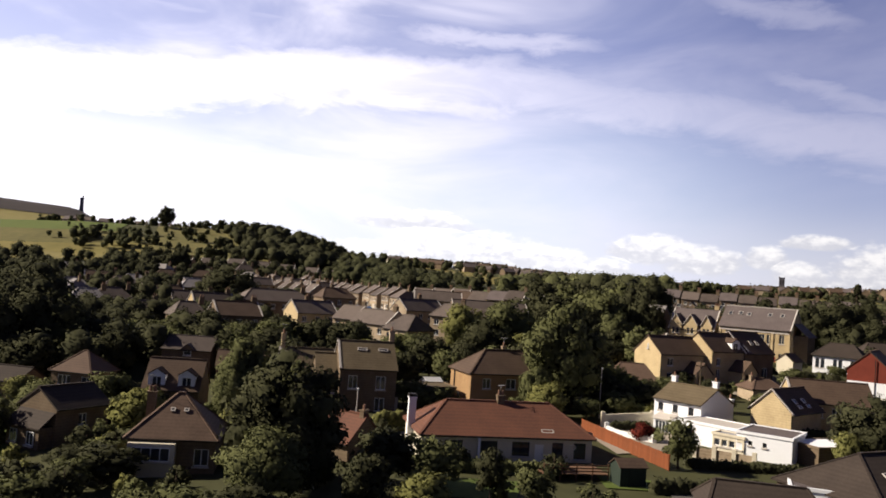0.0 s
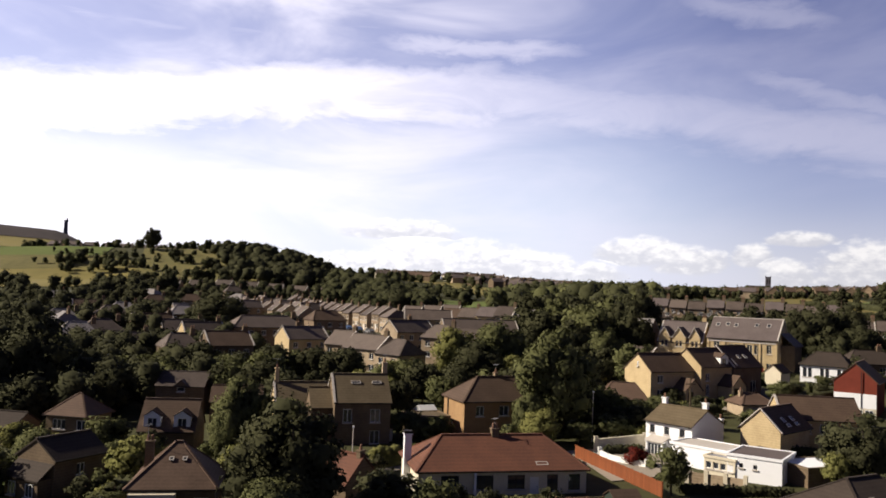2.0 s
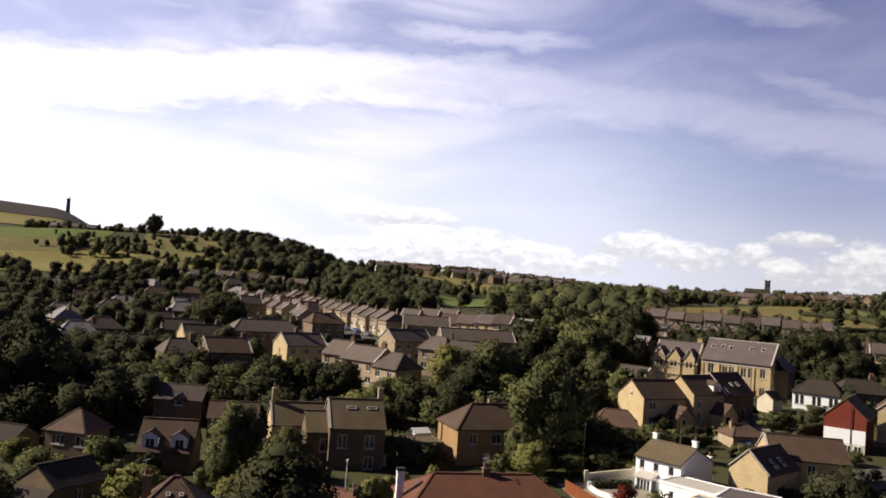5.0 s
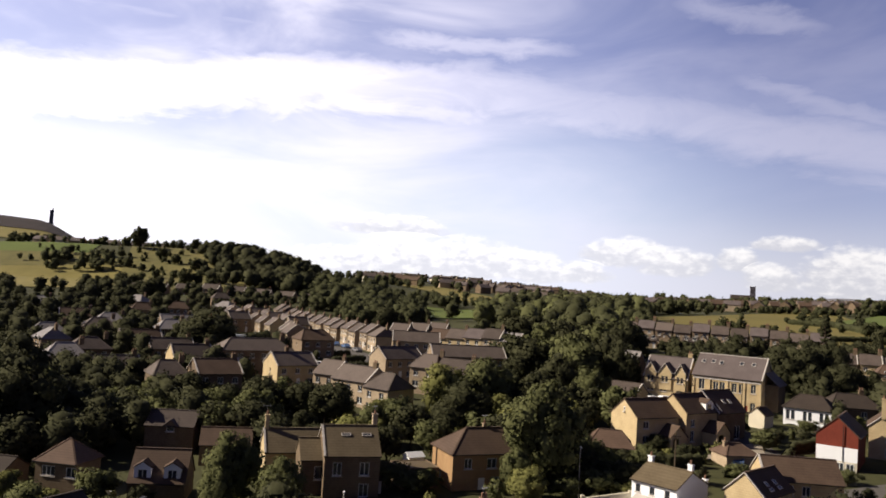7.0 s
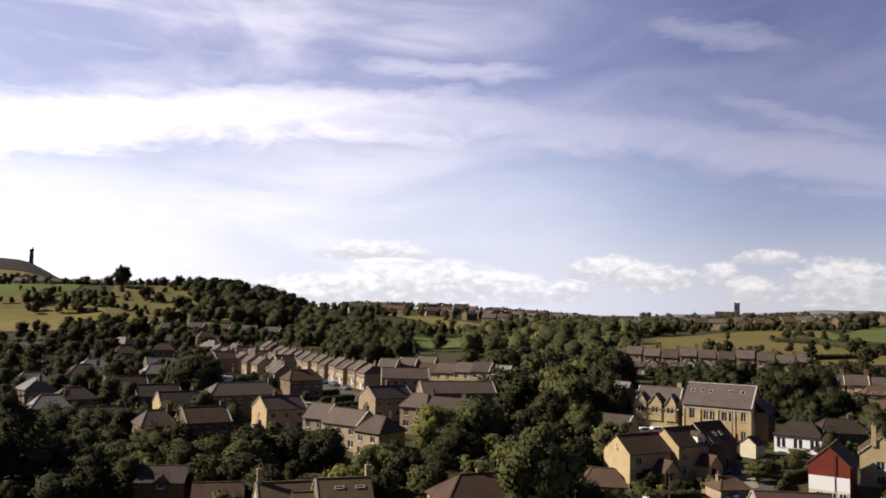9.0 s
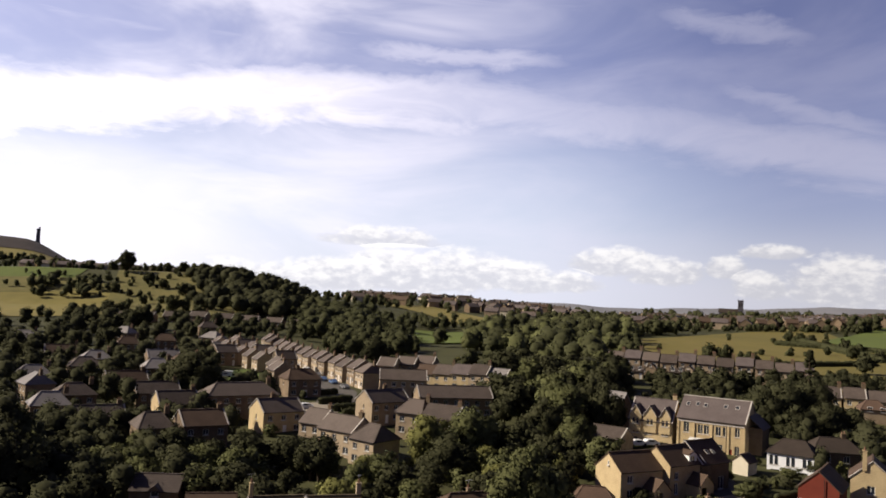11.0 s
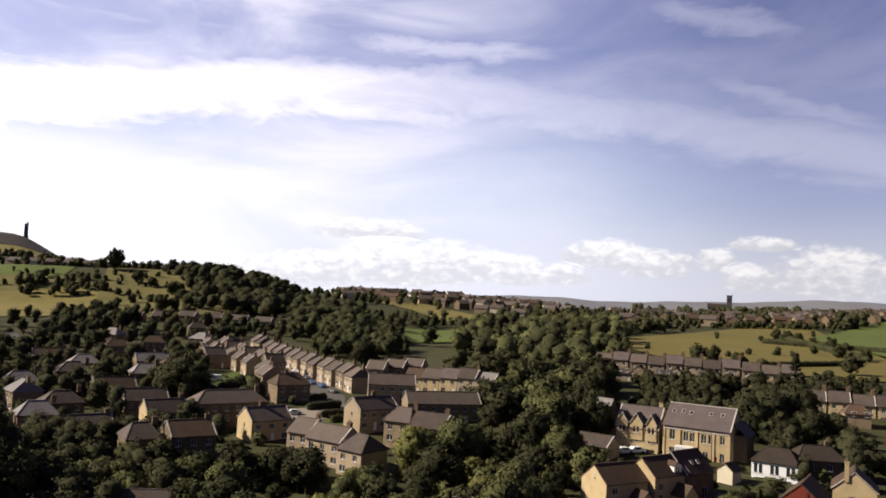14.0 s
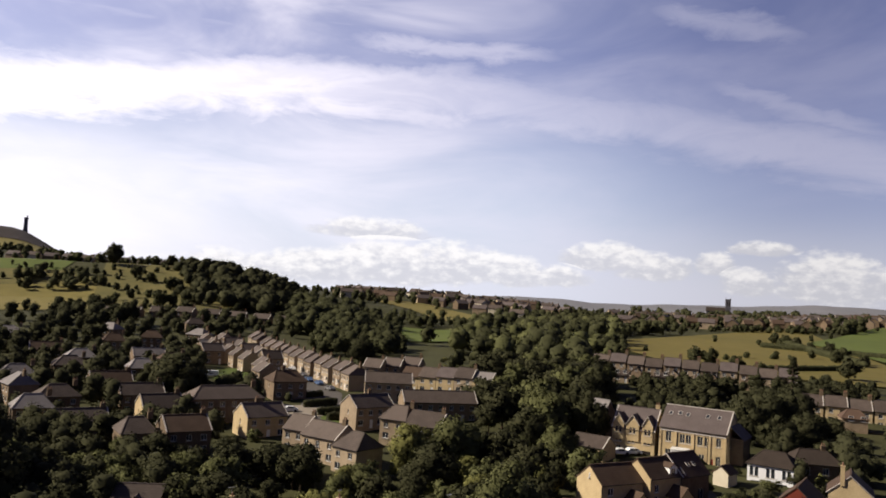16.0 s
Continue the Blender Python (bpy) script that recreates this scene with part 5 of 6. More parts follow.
# ---- trees ----
def leaf_cloud(rng, centres, radii, per, size, flat=0.85, fill=0.25, hubs=None):
    """Small leaf cards gathered in clumps, most of them on the clumps' outsides."""
    nl = len(centres)
    c = np.repeat(np.asarray(centres), per, 0)
    r = np.repeat(np.asarray(radii), per)
    d = rng.normal(size=(nl * per, 3))
    d /= np.linalg.norm(d, axis=1)[:, None]
    rad = np.where(rng.random(nl * per) < fill, rng.random(nl * per) ** 0.5, rng.uniform(0.82, 1.12, nl * per))
    p = c + d * (r * rad)[:, None] * np.array([1, 1, flat])
    nrm = d + rng.normal(scale=0.45, size=d.shape) + np.array([0, 0, 0.25])
    nrm /= np.linalg.norm(nrm, axis=1)[:, None]
    t = np.cross(nrm, rng.normal(size=d.shape))
    t /= np.linalg.norm(t, axis=1)[:, None]
    b = np.cross(nrm, t)
    s = (size * rng.uniform(0.6, 1.3, nl * per))[:, None]
    tip = np.stack([p - t * s * 0.9 - b * s * 0.5, p + t * s * 0.9 - b * s * 0.5, p + b * s], 1)
    soft = d
    if hubs is not None:
        out = p - np.repeat(np.asarray(hubs), per, 0)
        soft = d * 0.42 + 0.78 * out / (np.linalg.norm(out, axis=1)[:, None] + 1e-6)
    soft = soft + np.array([0, 0, 0.12]) + rng.normal(scale=0.14, size=d.shape)
    soft /= np.linalg.norm(soft, axis=1)[:, None]
    return tip.reshape(-1, 3), np.repeat(soft, 3, 0)


def unit_lump(level):
    bm = bmesh.new()
    bmesh.ops.create_icosphere(bm, subdivisions=level, radius=1.0)
    co = np.array([v.co[:] for v in bm.verts])
    tri = np.array([[v.index for v in f.verts] for f in bm.faces])
    bm.free()
    return co, tri


LUMPS = {k: unit_lump(k) for k in (1, 2)}


def lump_cloud(rng, centres, radii, flat=0.85, hubs=None, level=2, fat=0.58):
    """The leafy mass inside each clump: an uneven knot of foliage, shaded towards the crown's outside."""
    co, tri = LUMPS[level]
    n, k = len(centres), len(co)
    c = np.asarray(centres, dtype=float)
    rough = rng.uniform(0.62, 1.2, size=(n, k))
    q = co[None] * (rough * np.asarray(radii)[:, None] * fat)[:, :, None] * np.array([1, 1, flat])
    p = (c[:, None] + q).reshape(-1, 3)
    soft = np.repeat(co[None], n, 0).reshape(-1, 3)
    if hubs is not None:
        out = p - np.repeat(np.asarray(hubs, dtype=float), k, 0)
        soft = soft * 0.42 + 0.78 * out / (np.linalg.norm(out, axis=1)[:, None] + 1e-6)
    soft = soft + rng.normal(scale=0.12, size=soft.shape)
    soft /= np.linalg.norm(soft, axis=1)[:, None]
    faces = (tri[None] + (np.arange(n) * k)[:, None, None]).reshape(-1, 3)
    return p, soft, faces


def cloud_mesh(name, leaves, mat, lumps=None):
    verts, soft = leaves
    n = len(verts) // 3
    p, ps, tri = lumps if lumps is not None else (np.zeros((0, 3)), np.zeros((0, 3)), np.zeros((0, 3), dtype=int))
    k = len(tri)
    me = bpy.data.meshes.new(name)
    me.vertices.add(n * 3 + len(p))
    me.vertices.foreach_set("co", np.concatenate([verts, p]).astype(np.float32).ravel())
    me.loops.add(n * 3 + k * 3)
    me.loops.foreach_set("vertex_index", np.concatenate([np.arange(n * 3), (tri + n * 3).ravel()]).astype(np.int32))
    me.polygons.add(n + k)
    me.polygons.foreach_set("loop_start", np.arange(0, (n + k) * 3, 3).astype(np.int32))
    me.update(calc_edges=True)
    me.polygons.foreach_set("use_smooth", np.ones(n + k, dtype=bool))
    me.normals_split_custom_set_from_vertices(np.concatenate([soft, ps]).astype(np.float32))
    me.materials.append(mat)
    return me


def limb(bm, pts, r0, r1, seg=7):
    rings = []
    for k, p in enumerate(pts):
        f = k / (len(pts) - 1)
        r = r0 + (r1 - r0) * f
        rings.append([bm.verts.new((p[0] + r * math.cos(2 * math.pi * i / seg), p[1] + r * math.sin(2 * math.pi * i / seg), p[2])) for i in range(seg)])
    for a, b in zip(rings, rings[1:]):
        for i in range(seg):
            bm.faces.new((a[i], a[(i + 1) % seg], b[(i + 1) % seg], b[i]))


def make_tree(seed, H, R, lobes, per, leaf, mat, shape="round", label="", bare=0.08, category="tree", name="tree"):
    """A tree of height H and crown radius R standing at the origin."""
    rng = np.random.default_rng(seed)
    base = new(name)
    tagged(base, label, category)
    cz, ch = H * (1 + bare) / 2, H * (1 - bare) / 2
    cs, rs = [], []
    while len(cs) < lobes:
        d = rng.normal(size=3)
        d /= np.linalg.norm(d)
        rad = rng.uniform(0.35, 0.86)
        p = d * rad
        if shape == "cone":
            h = rng.uniform(0, 1) ** 0.7
            a = rng.uniform(0, 6.283)
            rr = R * (1 - h) * rng.uniform(0.5, 1.0)
            q = (rr * math.cos(a), rr * math.sin(a), H * (bare + (1 - bare) * h * 0.95))
            cs.append(q)
            rs.append(max(0.25, R * 0.32 * (1.15 - h)))
            continue
        if shape == "open" and p[2] < -0.55:
            continue
        wob = 1 + 0.18 * math.sin(3 * math.atan2(p[1], p[0]) + seed)
        cs.append((p[0] * R * wob, p[1] * R * wob, cz + p[2] * ch))
        rs.append(R * rng.uniform(0.20, 0.36))
    hubs = [(0, 0, cz - 0.1 * H)] * len(cs) if shape != "cone" else None
    verts = leaf_cloud(rng, cs, rs, per, leaf, hubs=hubs)
    cr = new("crown", cloud_mesh("crown", verts, mat, lump_cloud(rng, cs, rs, hubs=hubs, level=2 if H > 10.5 else 1)))
    cr.parent = base
    bm = bmesh.new()
    lean = rng.normal(scale=0.03 * H, size=2)
    limb(bm, [(0, 0, -0.8), (lean[0] * 0.3, lean[1] * 0.3, H * 0.3), (lean[0], lean[1], H * 0.8)], 0.045 * H * 0.55 + 0.05, 0.03)
    for k in range(5):
        j = int(rng.integers(0, len(cs)))
        z = H * rng.uniform(0.25, 0.5)
        limb(bm, [(0, 0, z), (cs[j][0] * 0.5, cs[j][1] * 0.5, (z + cs[j][2]) / 2 + 0.2), cs[j]], 0.012 * H, 0.02, 5)
    part("trunk", bm, BARK, base)
    return base


KINDS = {}
KINDS["big"] = [make_tree(s, 11.0, 5.4, 80, 120, 0.245, mt, "round", lb) for s, mt, lb in ((1, LEAF_DARK, "dark broad-crowned garden tree"), (2, LEAF, "broad green deciduous village tree"), (3, LEAF, "full green deciduous tree with clumped foliage"), (4, LEAF_LIGHT, "light yellow-green spreading leafy tree"))]
KINDS["mid"] = [make_tree(s, 7.0, 3.3, 46, 48, 0.25, mt, "round", lb, 0.12) for s, mt, lb in ((5, LEAF, "rounded green leafy garden tree"), (6, LEAF_DARK, "dense dark green garden tree"), (7, LEAF, "bushy green tree in a garden"), (8, LEAF_LIGHT, "pale green leafy garden tree"))]
KINDS["tall"] = [make_tree(s, 10.0, 4.6, 60, 52, 0.37, mt, "round", lb, 0.1) for s, mt, lb in ((17, LEAF_DARK, "dense dark full-crowned tree"), (18, LEAF, "full green tree in the valley wood"), (19, LEAF_DARK, "dark spreading tree in the valley wood"))]
KINDS["shrub"] = [make_tree(s, 2.6, 1.7, 20, 28, 0.17, mt, "round", lb, 0.02, "shrub", "shrub") for s, mt, lb in ((9, LEAF, "rounded green leafy garden shrub"), (10, LEAF_DARK, "dark dense evergreen garden shrub"), (11, LEAF_LIGHT, "pale green leafy garden shrub"))]
KINDS["cone"] = [make_tree(12, 7.0, 1.5, 50, 45, 0.16, LEAF_DARK, "cone", "slim dark pointed evergreen conifer", 0.03)]
KINDS["red"] = [make_tree(13, 2.4, 1.5, 24, 55, 0.14, LEAF_RED, "round", "copper-red rounded shrub on the terrace", 0.02, "shrub", "shrub")]
KINDS["far"] = [make_tree(s, 9.0, 4.4, 40, 26, 0.55, mt, "round", lb, 0.06) for s, mt, lb in ((14, LEAF_FAR, "distant rounded hedgerow tree"), (15, LEAF_FAR, "distant broad field tree"), (16, LEAF_DARK, "distant dark hilltop tree"))]
FIRST = {}
trng = random.Random(5)


def plant(kind, x, y, H=None, R=None, variant=None):
    src = KINDS[kind]
    i = trng.randrange(len(src)) if variant is None else variant
    ob = src[i]
    h0 = {"big": 11.0, "tall": 10.0, "mid": 7.0, "shrub": 2.6, "cone": 7.0, "red": 2.4, "far": 9.0}[kind]
    r0 = {"big": 5.4, "tall": 4.6, "mid": 3.3, "shrub": 1.7, "cone": 1.5, "red": 1.5, "far": 4.4}[kind]
    H = H or h0 * trng.uniform(0.75, 1.2)
    R = R or r0 * H / h0 * trng.uniform(0.9, 1.15)
    m = pose(x, y, ground(x, y) - 0.05, 0, 0, trng.uniform(0, 360)) @ Matrix.Diagonal((R / r0 * 0.95, R / r0 * 0.95, H / h0, 1))
    if (kind, i) not in FIRST:
        FIRST[(kind, i)] = 1
        ob.matrix_basis = m
        return ob
    ob2 = copy_thing(ob, Matrix())
    ob2.matrix_basis = m
    return ob2


# trees that stand out singly: x, y, height, crown radius
TREES_FIRST = [(-9.8, 61.5, 10.6, 4.8, 0), (-8.2, 60, 6.6, 3.0, 0), (-10, 55, 6.0, 3.4, 1), (-14, 88, 7.0, 3.0, 1), (84, 178, 11.5, 5.6, 0), (92, 184, 12.5, 6.0, 0), (101, 190, 12.0, 6.0, 0), (88, 171, 8.5, 4.4, 0), (97, 176, 8.5, 4.4, 0), (-20.4, 92, 9.0, 3.4, 1)]
TREES_SECOND = [(-57, 119, 13.5, 6.4, 0), (-62, 113, 12.0, 5.6, 0), (-20.8, 87, 6.0, 2.2, 1), (18, 105, 14.2, 5.9, 1), (14, 100, 6.9, 2.5, 2), (15, 96, 5.0, 2.7, 3), (44, 78, 7.3, 3.9, 0), (-64, 128, 15.5, 7.7, 0), (-64, 120, 12.6, 5.1, 0), (-57, 126, 10.7, 3.6, 1), (-50, 130, 6.9, 4.1, 2), (-56, 110, 6.6, 4.3, 0)]
TREES_VALLEY = [(46.5, 174.5, 12.5, 4.4, 0), (43, 178, 13.0, 4.6, 0), (49, 177.5, 9.0, 3.0, 0), (6, 146, 10.6, 5.0, 3), (14, 149, 12.0, 6.4, 2), (10, 139, 8.6, 5.0, 0), (53, 200, 14.6, 6.4, 0), (51, 220, 12.0, 8.6, 0), (38, 190, 10.6, 7.4, 2), (35, 158, 7.4, 3.4, 2), (97, 190, 9.6, 6.7, 0), (90, 185, 7.7, 3.9, 0),
            (31, 165, 10.4, 4.7, 0), (35, 152, 10.3, 3.7, 2), (47, 240, 9.8, 7.6, 1), (-10, 300, 13.0, 6.2, 0), (-55, 215, 12.5, 8.4, 0)]
GARDEN_NEAR = [(-2, 64, 4.5, 3.2), (2, 62, 4.5, 2.2), (-3, 55, 4.2, 2.1), (6, 60, 4.1, 1.3), (9, 58, 3.6, 1.6), (1, 52, 3.9, 2.2), (24.6, 75.0, 5.2, 2.1), (41, 76, 4.3, 1.6), (-52, 125, 4.8, 2.7), (-24, 62, 3.2, 3.4), (-27, 56, 2.3, 2.7),
            (-14, 50, 3.4, 2.5), (-10, 48, 3.7, 2.4), (-16, 48, 3.5, 2.0), (-25, 59, 3.0, 1.9), (-16, 141, 6.5, 2.9), (-13, 143, 6.5, 3.0)]
GARDEN_MIDDLE = [(20, 109, 6.0, 3.0), (24, 106.5, 5.0, 2.6), (23, 113, 7.0, 3.2), (27, 105, 4.0, 2.4), (27, 111, 4.0, 2.6), (31, 113, 3.6, 2.4), (35, 114, 3.8, 2.4), (-14, 94, 3.2, 2.0), (-17, 96, 4.2, 2.4), (-2.4, 101, 4.2, 2.8), (0.6, 99.5, 3.6, 2.6), (2.6, 101, 3.2, 2.2), (0.4, 123, 7.0, 3.4), (3.4, 119, 6.0, 3.0), (-1.5, 130, 6.5, 3.2), (20.5, 100, 3.2, 2.4), (25, 101.5, 4.0, 2.8)]
GARDEN_FAR = [(29, 103, 4.6, 3.0), (33, 108, 5.0, 3.2), (-19, 115, 5.1, 2.4), (-44, 135, 6.6, 3.3), (-3, 115, 5.4, 2.8), (-54, 135, 6.1, 5.3), (-49, 138, 6.4, 3.4), (-37, 135, 6.4, 2.9), (-33, 138, 6.1, 3.4), (-25, 130, 7.9, 4.1), (-20, 140, 6.4, 3.5), (-13, 135, 6.9, 3.3), (-29, 122, 7.2, 3.8), (-6, 125, 7.0, 2.7), (24, 152, 8.9, 3.7), (25, 185, 7.5, 3.9), (52, 190, 9.8, 4.0)]
for x, y, h, r, v in TREES_FIRST + TREES_SECOND + TREES_VALLEY:
    plant("big", x, y, h, r, v)
for x, y, h, r in GARDEN_NEAR + GARDEN_MIDDLE + GARDEN_FAR:
    plant("mid", x, y, h, r, (2, 0, 1, 3)[int(abs(x * 3 + y)) % 4] if y < 104 else (1, 0, 1, 2)[int(abs(x * 3 + y)) % 4])
for x, y, h, r in ((62, 109, 2.4, 2.0), (71, 110, 3.4, 2.6), (58, 127, 4.2, 2.8), (61, 131, 3.0, 2.2), (63, 134, 2.6, 2.0), (72, 141, 3.0, 2.2), (55, 112, 2.6, 1.9), (40, 126, 3.0, 2.2), (43, 121, 2.6, 1.9), (36, 119, 3.2, 2.2), (47, 110, 2.8, 2.0), (-27, 63, 2.8, 2.0), (-26, 67, 2.6, 2.0), (52, 76, 4.2, 2.6), (56, 72, 4.0, 2.6), (49, 88, 2.6, 2.0)):
    plant("mid", x, y, h, r, (1, 0, 1, 2)[int(abs(x * 3 + y)) % 4])
plant("red", 24.6, 87.9, 2.3, 1.5)
for x, y, h in ((48.5, 127, 1.4), (50, 126, 1.8), (46, 125, 1.6), (52.5, 128.5, 1.5), (41, 123, 1.5), (44.5, 119, 1.8), (58, 138, 1.6), (60, 141, 2.2), (66, 139, 1.8), (69, 136, 2.4), (73, 136, 2.0), (60, 114, 1.6), (57, 109, 1.8), (54, 104, 1.5), (60, 101, 2.2), (64, 100, 2.6), (68, 103, 2.8), (73, 116, 2.6), (76, 120, 2.4), (81, 140, 2.6), (84, 145, 3.0), (78, 138, 2.4)):
    plant("shrub", x, y, h, h * 0.75)
plant("cone", 10.5, 120, 6.0, 1.5)
plant("cone", 124, 236, 14.0, 4.5)


def scatter(kind, count, s0, s1, y0, y1, h0, h1, clear=2.0, keep_off=(), seed=1, variants=None):
    r = random.Random(seed)
    made = 0
    for _ in range(count * 6):
        if made >= count:
            break
        y = math.sqrt(r.uniform(y0 * y0, y1 * y1))
        x = r.uniform(s0, s1) * y
        h = r.uniform(h0, h1)
        if any((x - fx) ** 2 + (y - fy) ** 2 < (fr + clear) ** 2 for fx, fy, fr in FOOT):
            continue
        # roofs stay clear of tall crowns close before them
        if any(abs(x - fx * y / fy) < fr + 1.0 and 0 < fy - y < fr + 0.5 * h for fx, fy, fr in FOOT if h > 3.0):
            continue
        if any(a <= x <= b and c <= y <= d for a, b, c, d in keep_off):
            continue
        plant(kind, x, y, h, None, r.choice(variants) if variants else None)
        made += 1


STREETS = [(-24, 2, 172, 236), (-62, -3, 232, 300), (-75, -18, 290, 372), (22, 32, 158, 178)]
scatter("shrub", 110, -0.55, 0.58, 44, 100, 1.2, 3.0, 0.4, [(18, 31, 78, 98), (20, 60, 59, 72)], 21)
scatter("mid", 16, -0.55, -0.05, 70, 100, 3.5, 6.0, 1.0, [(-14, 0, 70, 92)], 20)
scatter("mid", 62, -0.55, -0.10, 104, 152, 4.5, 7.5, 0.5, [(-5, 3, 100, 104), (-40, -23, 98, 118)], 22, (1, 1, 1, 0))
scatter("mid", 22, -0.10, 0.27, 104, 152, 4.5, 7.5, 0.8, [(-5, 3, 100, 104)], 35)
scatter("tall", 14, 0.10, 0.27, 126, 158, 6.0, 9.0, 1.0, [(20, 34, 156, 180)], 36)
scatter("mid", 26, 0.09, 0.30, 112, 160, 4.0, 6.5, 0.8, [(20, 34, 156, 180), (44, 64, 98, 158)], 37)
scatter("shrub", 70, -0.5, 0.6, 100, 175, 1.5, 3.2, 0.5, STREETS + [(44, 64, 98, 158)], 23)
scatter("tall", 36, 0.12, 0.29, 158, 262, 8.5, 12.5, 1.5, STREETS, 24)
scatter("tall", 20, 0.40, 0.60, 168, 255, 5.0, 8.5, 1.5, [], 26, (0, 2))
scatter("shrub", 50, -0.3, 0.1, 170, 330, 1.4, 2.6, 0.6, STREETS, 27)


def woodland(label, count, s0, s1, y0, y1, h0, h1, seed, mat=None, keep_off=(), spread=1.0, fade=0.0, near=2.5, per=30, leaf=0.5, lump=1.0):
    """Trees too many to count, as one mass of clumped crowns."""
    rng = np.random.default_rng(seed)
    cs, rs, hubs, made = [], [], [], 0
    while made < count:
        y = math.sqrt(rng.uniform(y0 * y0, y1 * y1))
        x = rng.uniform(s0, s1) * y
        made += 1
        if any((x - fx) ** 2 + (y - fy) ** 2 < (fr + near) ** 2 for fx, fy, fr in FOOT) or any(a <= x <= b and c <= y <= d for a, b, c, d in keep_off):
            continue
        g, h = ground(x, y), rng.uniform(h0, h1)
        if fade:
            edge = min((x / y - s0) / fade, (s1 - x / y) / fade, 1.0)
            h *= 0.55 + 0.45 * max(edge, 0.0)
        R = h * rng.uniform(0.36, 0.5) * spread
        for k in range(8):
            ang = rng.uniform(0, 6.283)
            q = R * rng.uniform(0, 0.7)
            zf = rng.uniform(0.25, 0.8) if k else 0.82
            cs.append((x + q * math.cos(ang) * (1.1 - 0.5 * zf), y + q * math.sin(ang) * (1.1 - 0.5 * zf), g + h * zf))
            rs.append(R * rng.uniform(0.42, 0.72) * lump)
            hubs.append((x, y, g + h * 0.45))
    leaves = leaf_cloud(rng, cs, rs, per, leaf * 1.0, 0.9, 0.08, hubs)
    return tagged(new("wood", cloud_mesh("wood", leaves, mat or LEAF_FAR, lump_cloud(rng, cs, rs, 0.9, hubs, 1, 0.8))), label, "wood", kind="stuff")


# left treeless to fit the camera's view of the church tower
CHURCH_SIGHTLINE = [(395, 450, 900, 1010)]
MEADOWS = [(-30, 80, 560, 720), (4, 40, 425, 515)]
woodland("dense dark deciduous wood on the hill shoulder", 230, -0.268, -0.11, 490, 660, 8, 12.5, 41, LEAF_DARK, fade=0.05, per=30, spread=1.25, lump=1.15)
woodland("lower dark wood behind the street", 170, -0.14, -0.02, 420, 560, 8, 12, 47, fade=0.03, per=28, spread=1.2, lump=1.15)
woodland("belt of mixed trees behind the street", 110, -0.10, 0.02, 345, 430, 6, 11, 42, keep_off=MEADOWS, fade=0.02)
woodland("trees round the paddock", 110, -0.03, 0.10, 400, 600, 6, 10, 48, keep_off=MEADOWS, per=26)
woodland("lighter green trees in the valley bottom", 90, 0.08, 0.29, 280, 540, 7, 12, 71, LEAF, keep_off=MEADOWS, spread=1.1, lump=1.1)
woodland("thick trees in the valley bottom", 160, 0.075, 0.30, 285, 560, 8, 13, 43, fade=0.04, keep_off=MEADOWS, spread=1.1, lump=1.1)
woodland("tree belt on the far ridge", 150, 0.16, 0.62, 600, 740, 4, 9, 44, keep_off=CHURCH_SIGHTLINE, fade=0.03, per=14, leaf=0.75, near=1.0)
woodland("garden trees among the upper estate", 185, -0.56, -0.12, 265, 440, 5, 9, 28, LEAF_DARK, STREETS, near=1.0)
woodland("dark garden trees between the estate houses", 190, -0.56, -0.16, 172, 300, 4, 8, 51, LEAF_DARK, STREETS, near=0.3, per=38, leaf=0.36)
woodland("garden trees and hedges by the terraces", 150, 0.33, 0.64, 200, 275, 2.2, 4.8, 52, LEAF_DARK, [(110, 165, 185, 215)], near=0.3, per=34, leaf=0.38)
woodland("hedges and bushes below the valley terrace", 70, 0.31, 0.43, 200, 262, 2.0, 4.2, 73, LEAF_DARK, near=0.3, spread=1.4, per=34, leaf=0.3)
woodland("dark bushes between the upper houses", 70, 0.50, 0.68, 138, 200, 3, 7, 67, LEAF_DARK, [(104, 165, 176, 215)], near=0.3, per=46, leaf=0.28)
woodland("garden trees among the sunward estate houses", 70, -0.56, -0.12, 165, 300, 4.5, 8.5, 25, LEAF_DARK, STREETS, near=0.5, per=52, leaf=0.32)
woodland("hedges and bushes between the estate houses", 170, -0.30, 0.08, 160, 262, 1.2, 2.6, 68, LEAF_DARK, STREETS, near=0.1, spread=1.5, per=18, leaf=0.22)
woodland("scattered thorn trees and hedges on the hillside", 120, -0.50, -0.19, 445, 650, 2.5, 6, 30, keep_off=[(-340, -180, 425, 535)], per=20)
woodland("dark hawthorn clump across the hillside", 34, -0.46, -0.36, 535, 590, 5, 10, 61, per=26)
woodland("trees below the ridge village", 30, 0.265, 0.375, 486, 525, 6, 10, 62, per=26)
woodland("big hedgerow trees on the valley side", 12, 0.565, 0.605, 560, 610, 9, 13, 63, per=26)
woodland("field edge trees above the estate", 36, -0.42, -0.22, 385, 430, 4, 9, 64, LEAF_DARK, per=30)
woodland("dark garden trees among the cottages", 150, -0.58, -0.27, 106, 165, 4, 8, 65, LEAF_DARK, [(-40, -23, 98, 118)], near=0.2, per=60, leaf=0.26)
woodland("hedgerow trees in the pastures", 26, 0.3, 0.66, 300, 620, 2.5, 5, 31)
woodland("trees among the ridge village", 430, -0.1, 0.68, 620, 990, 4, 10, 32, keep_off=CHURCH_SIGHTLINE, per=14, leaf=0.8, near=0.5)
woodland("small trees before the ridge houses", 80, 0.37, 0.60, 556, 584, 3, 6.5, 72, near=0.2, per=16, leaf=0.6)
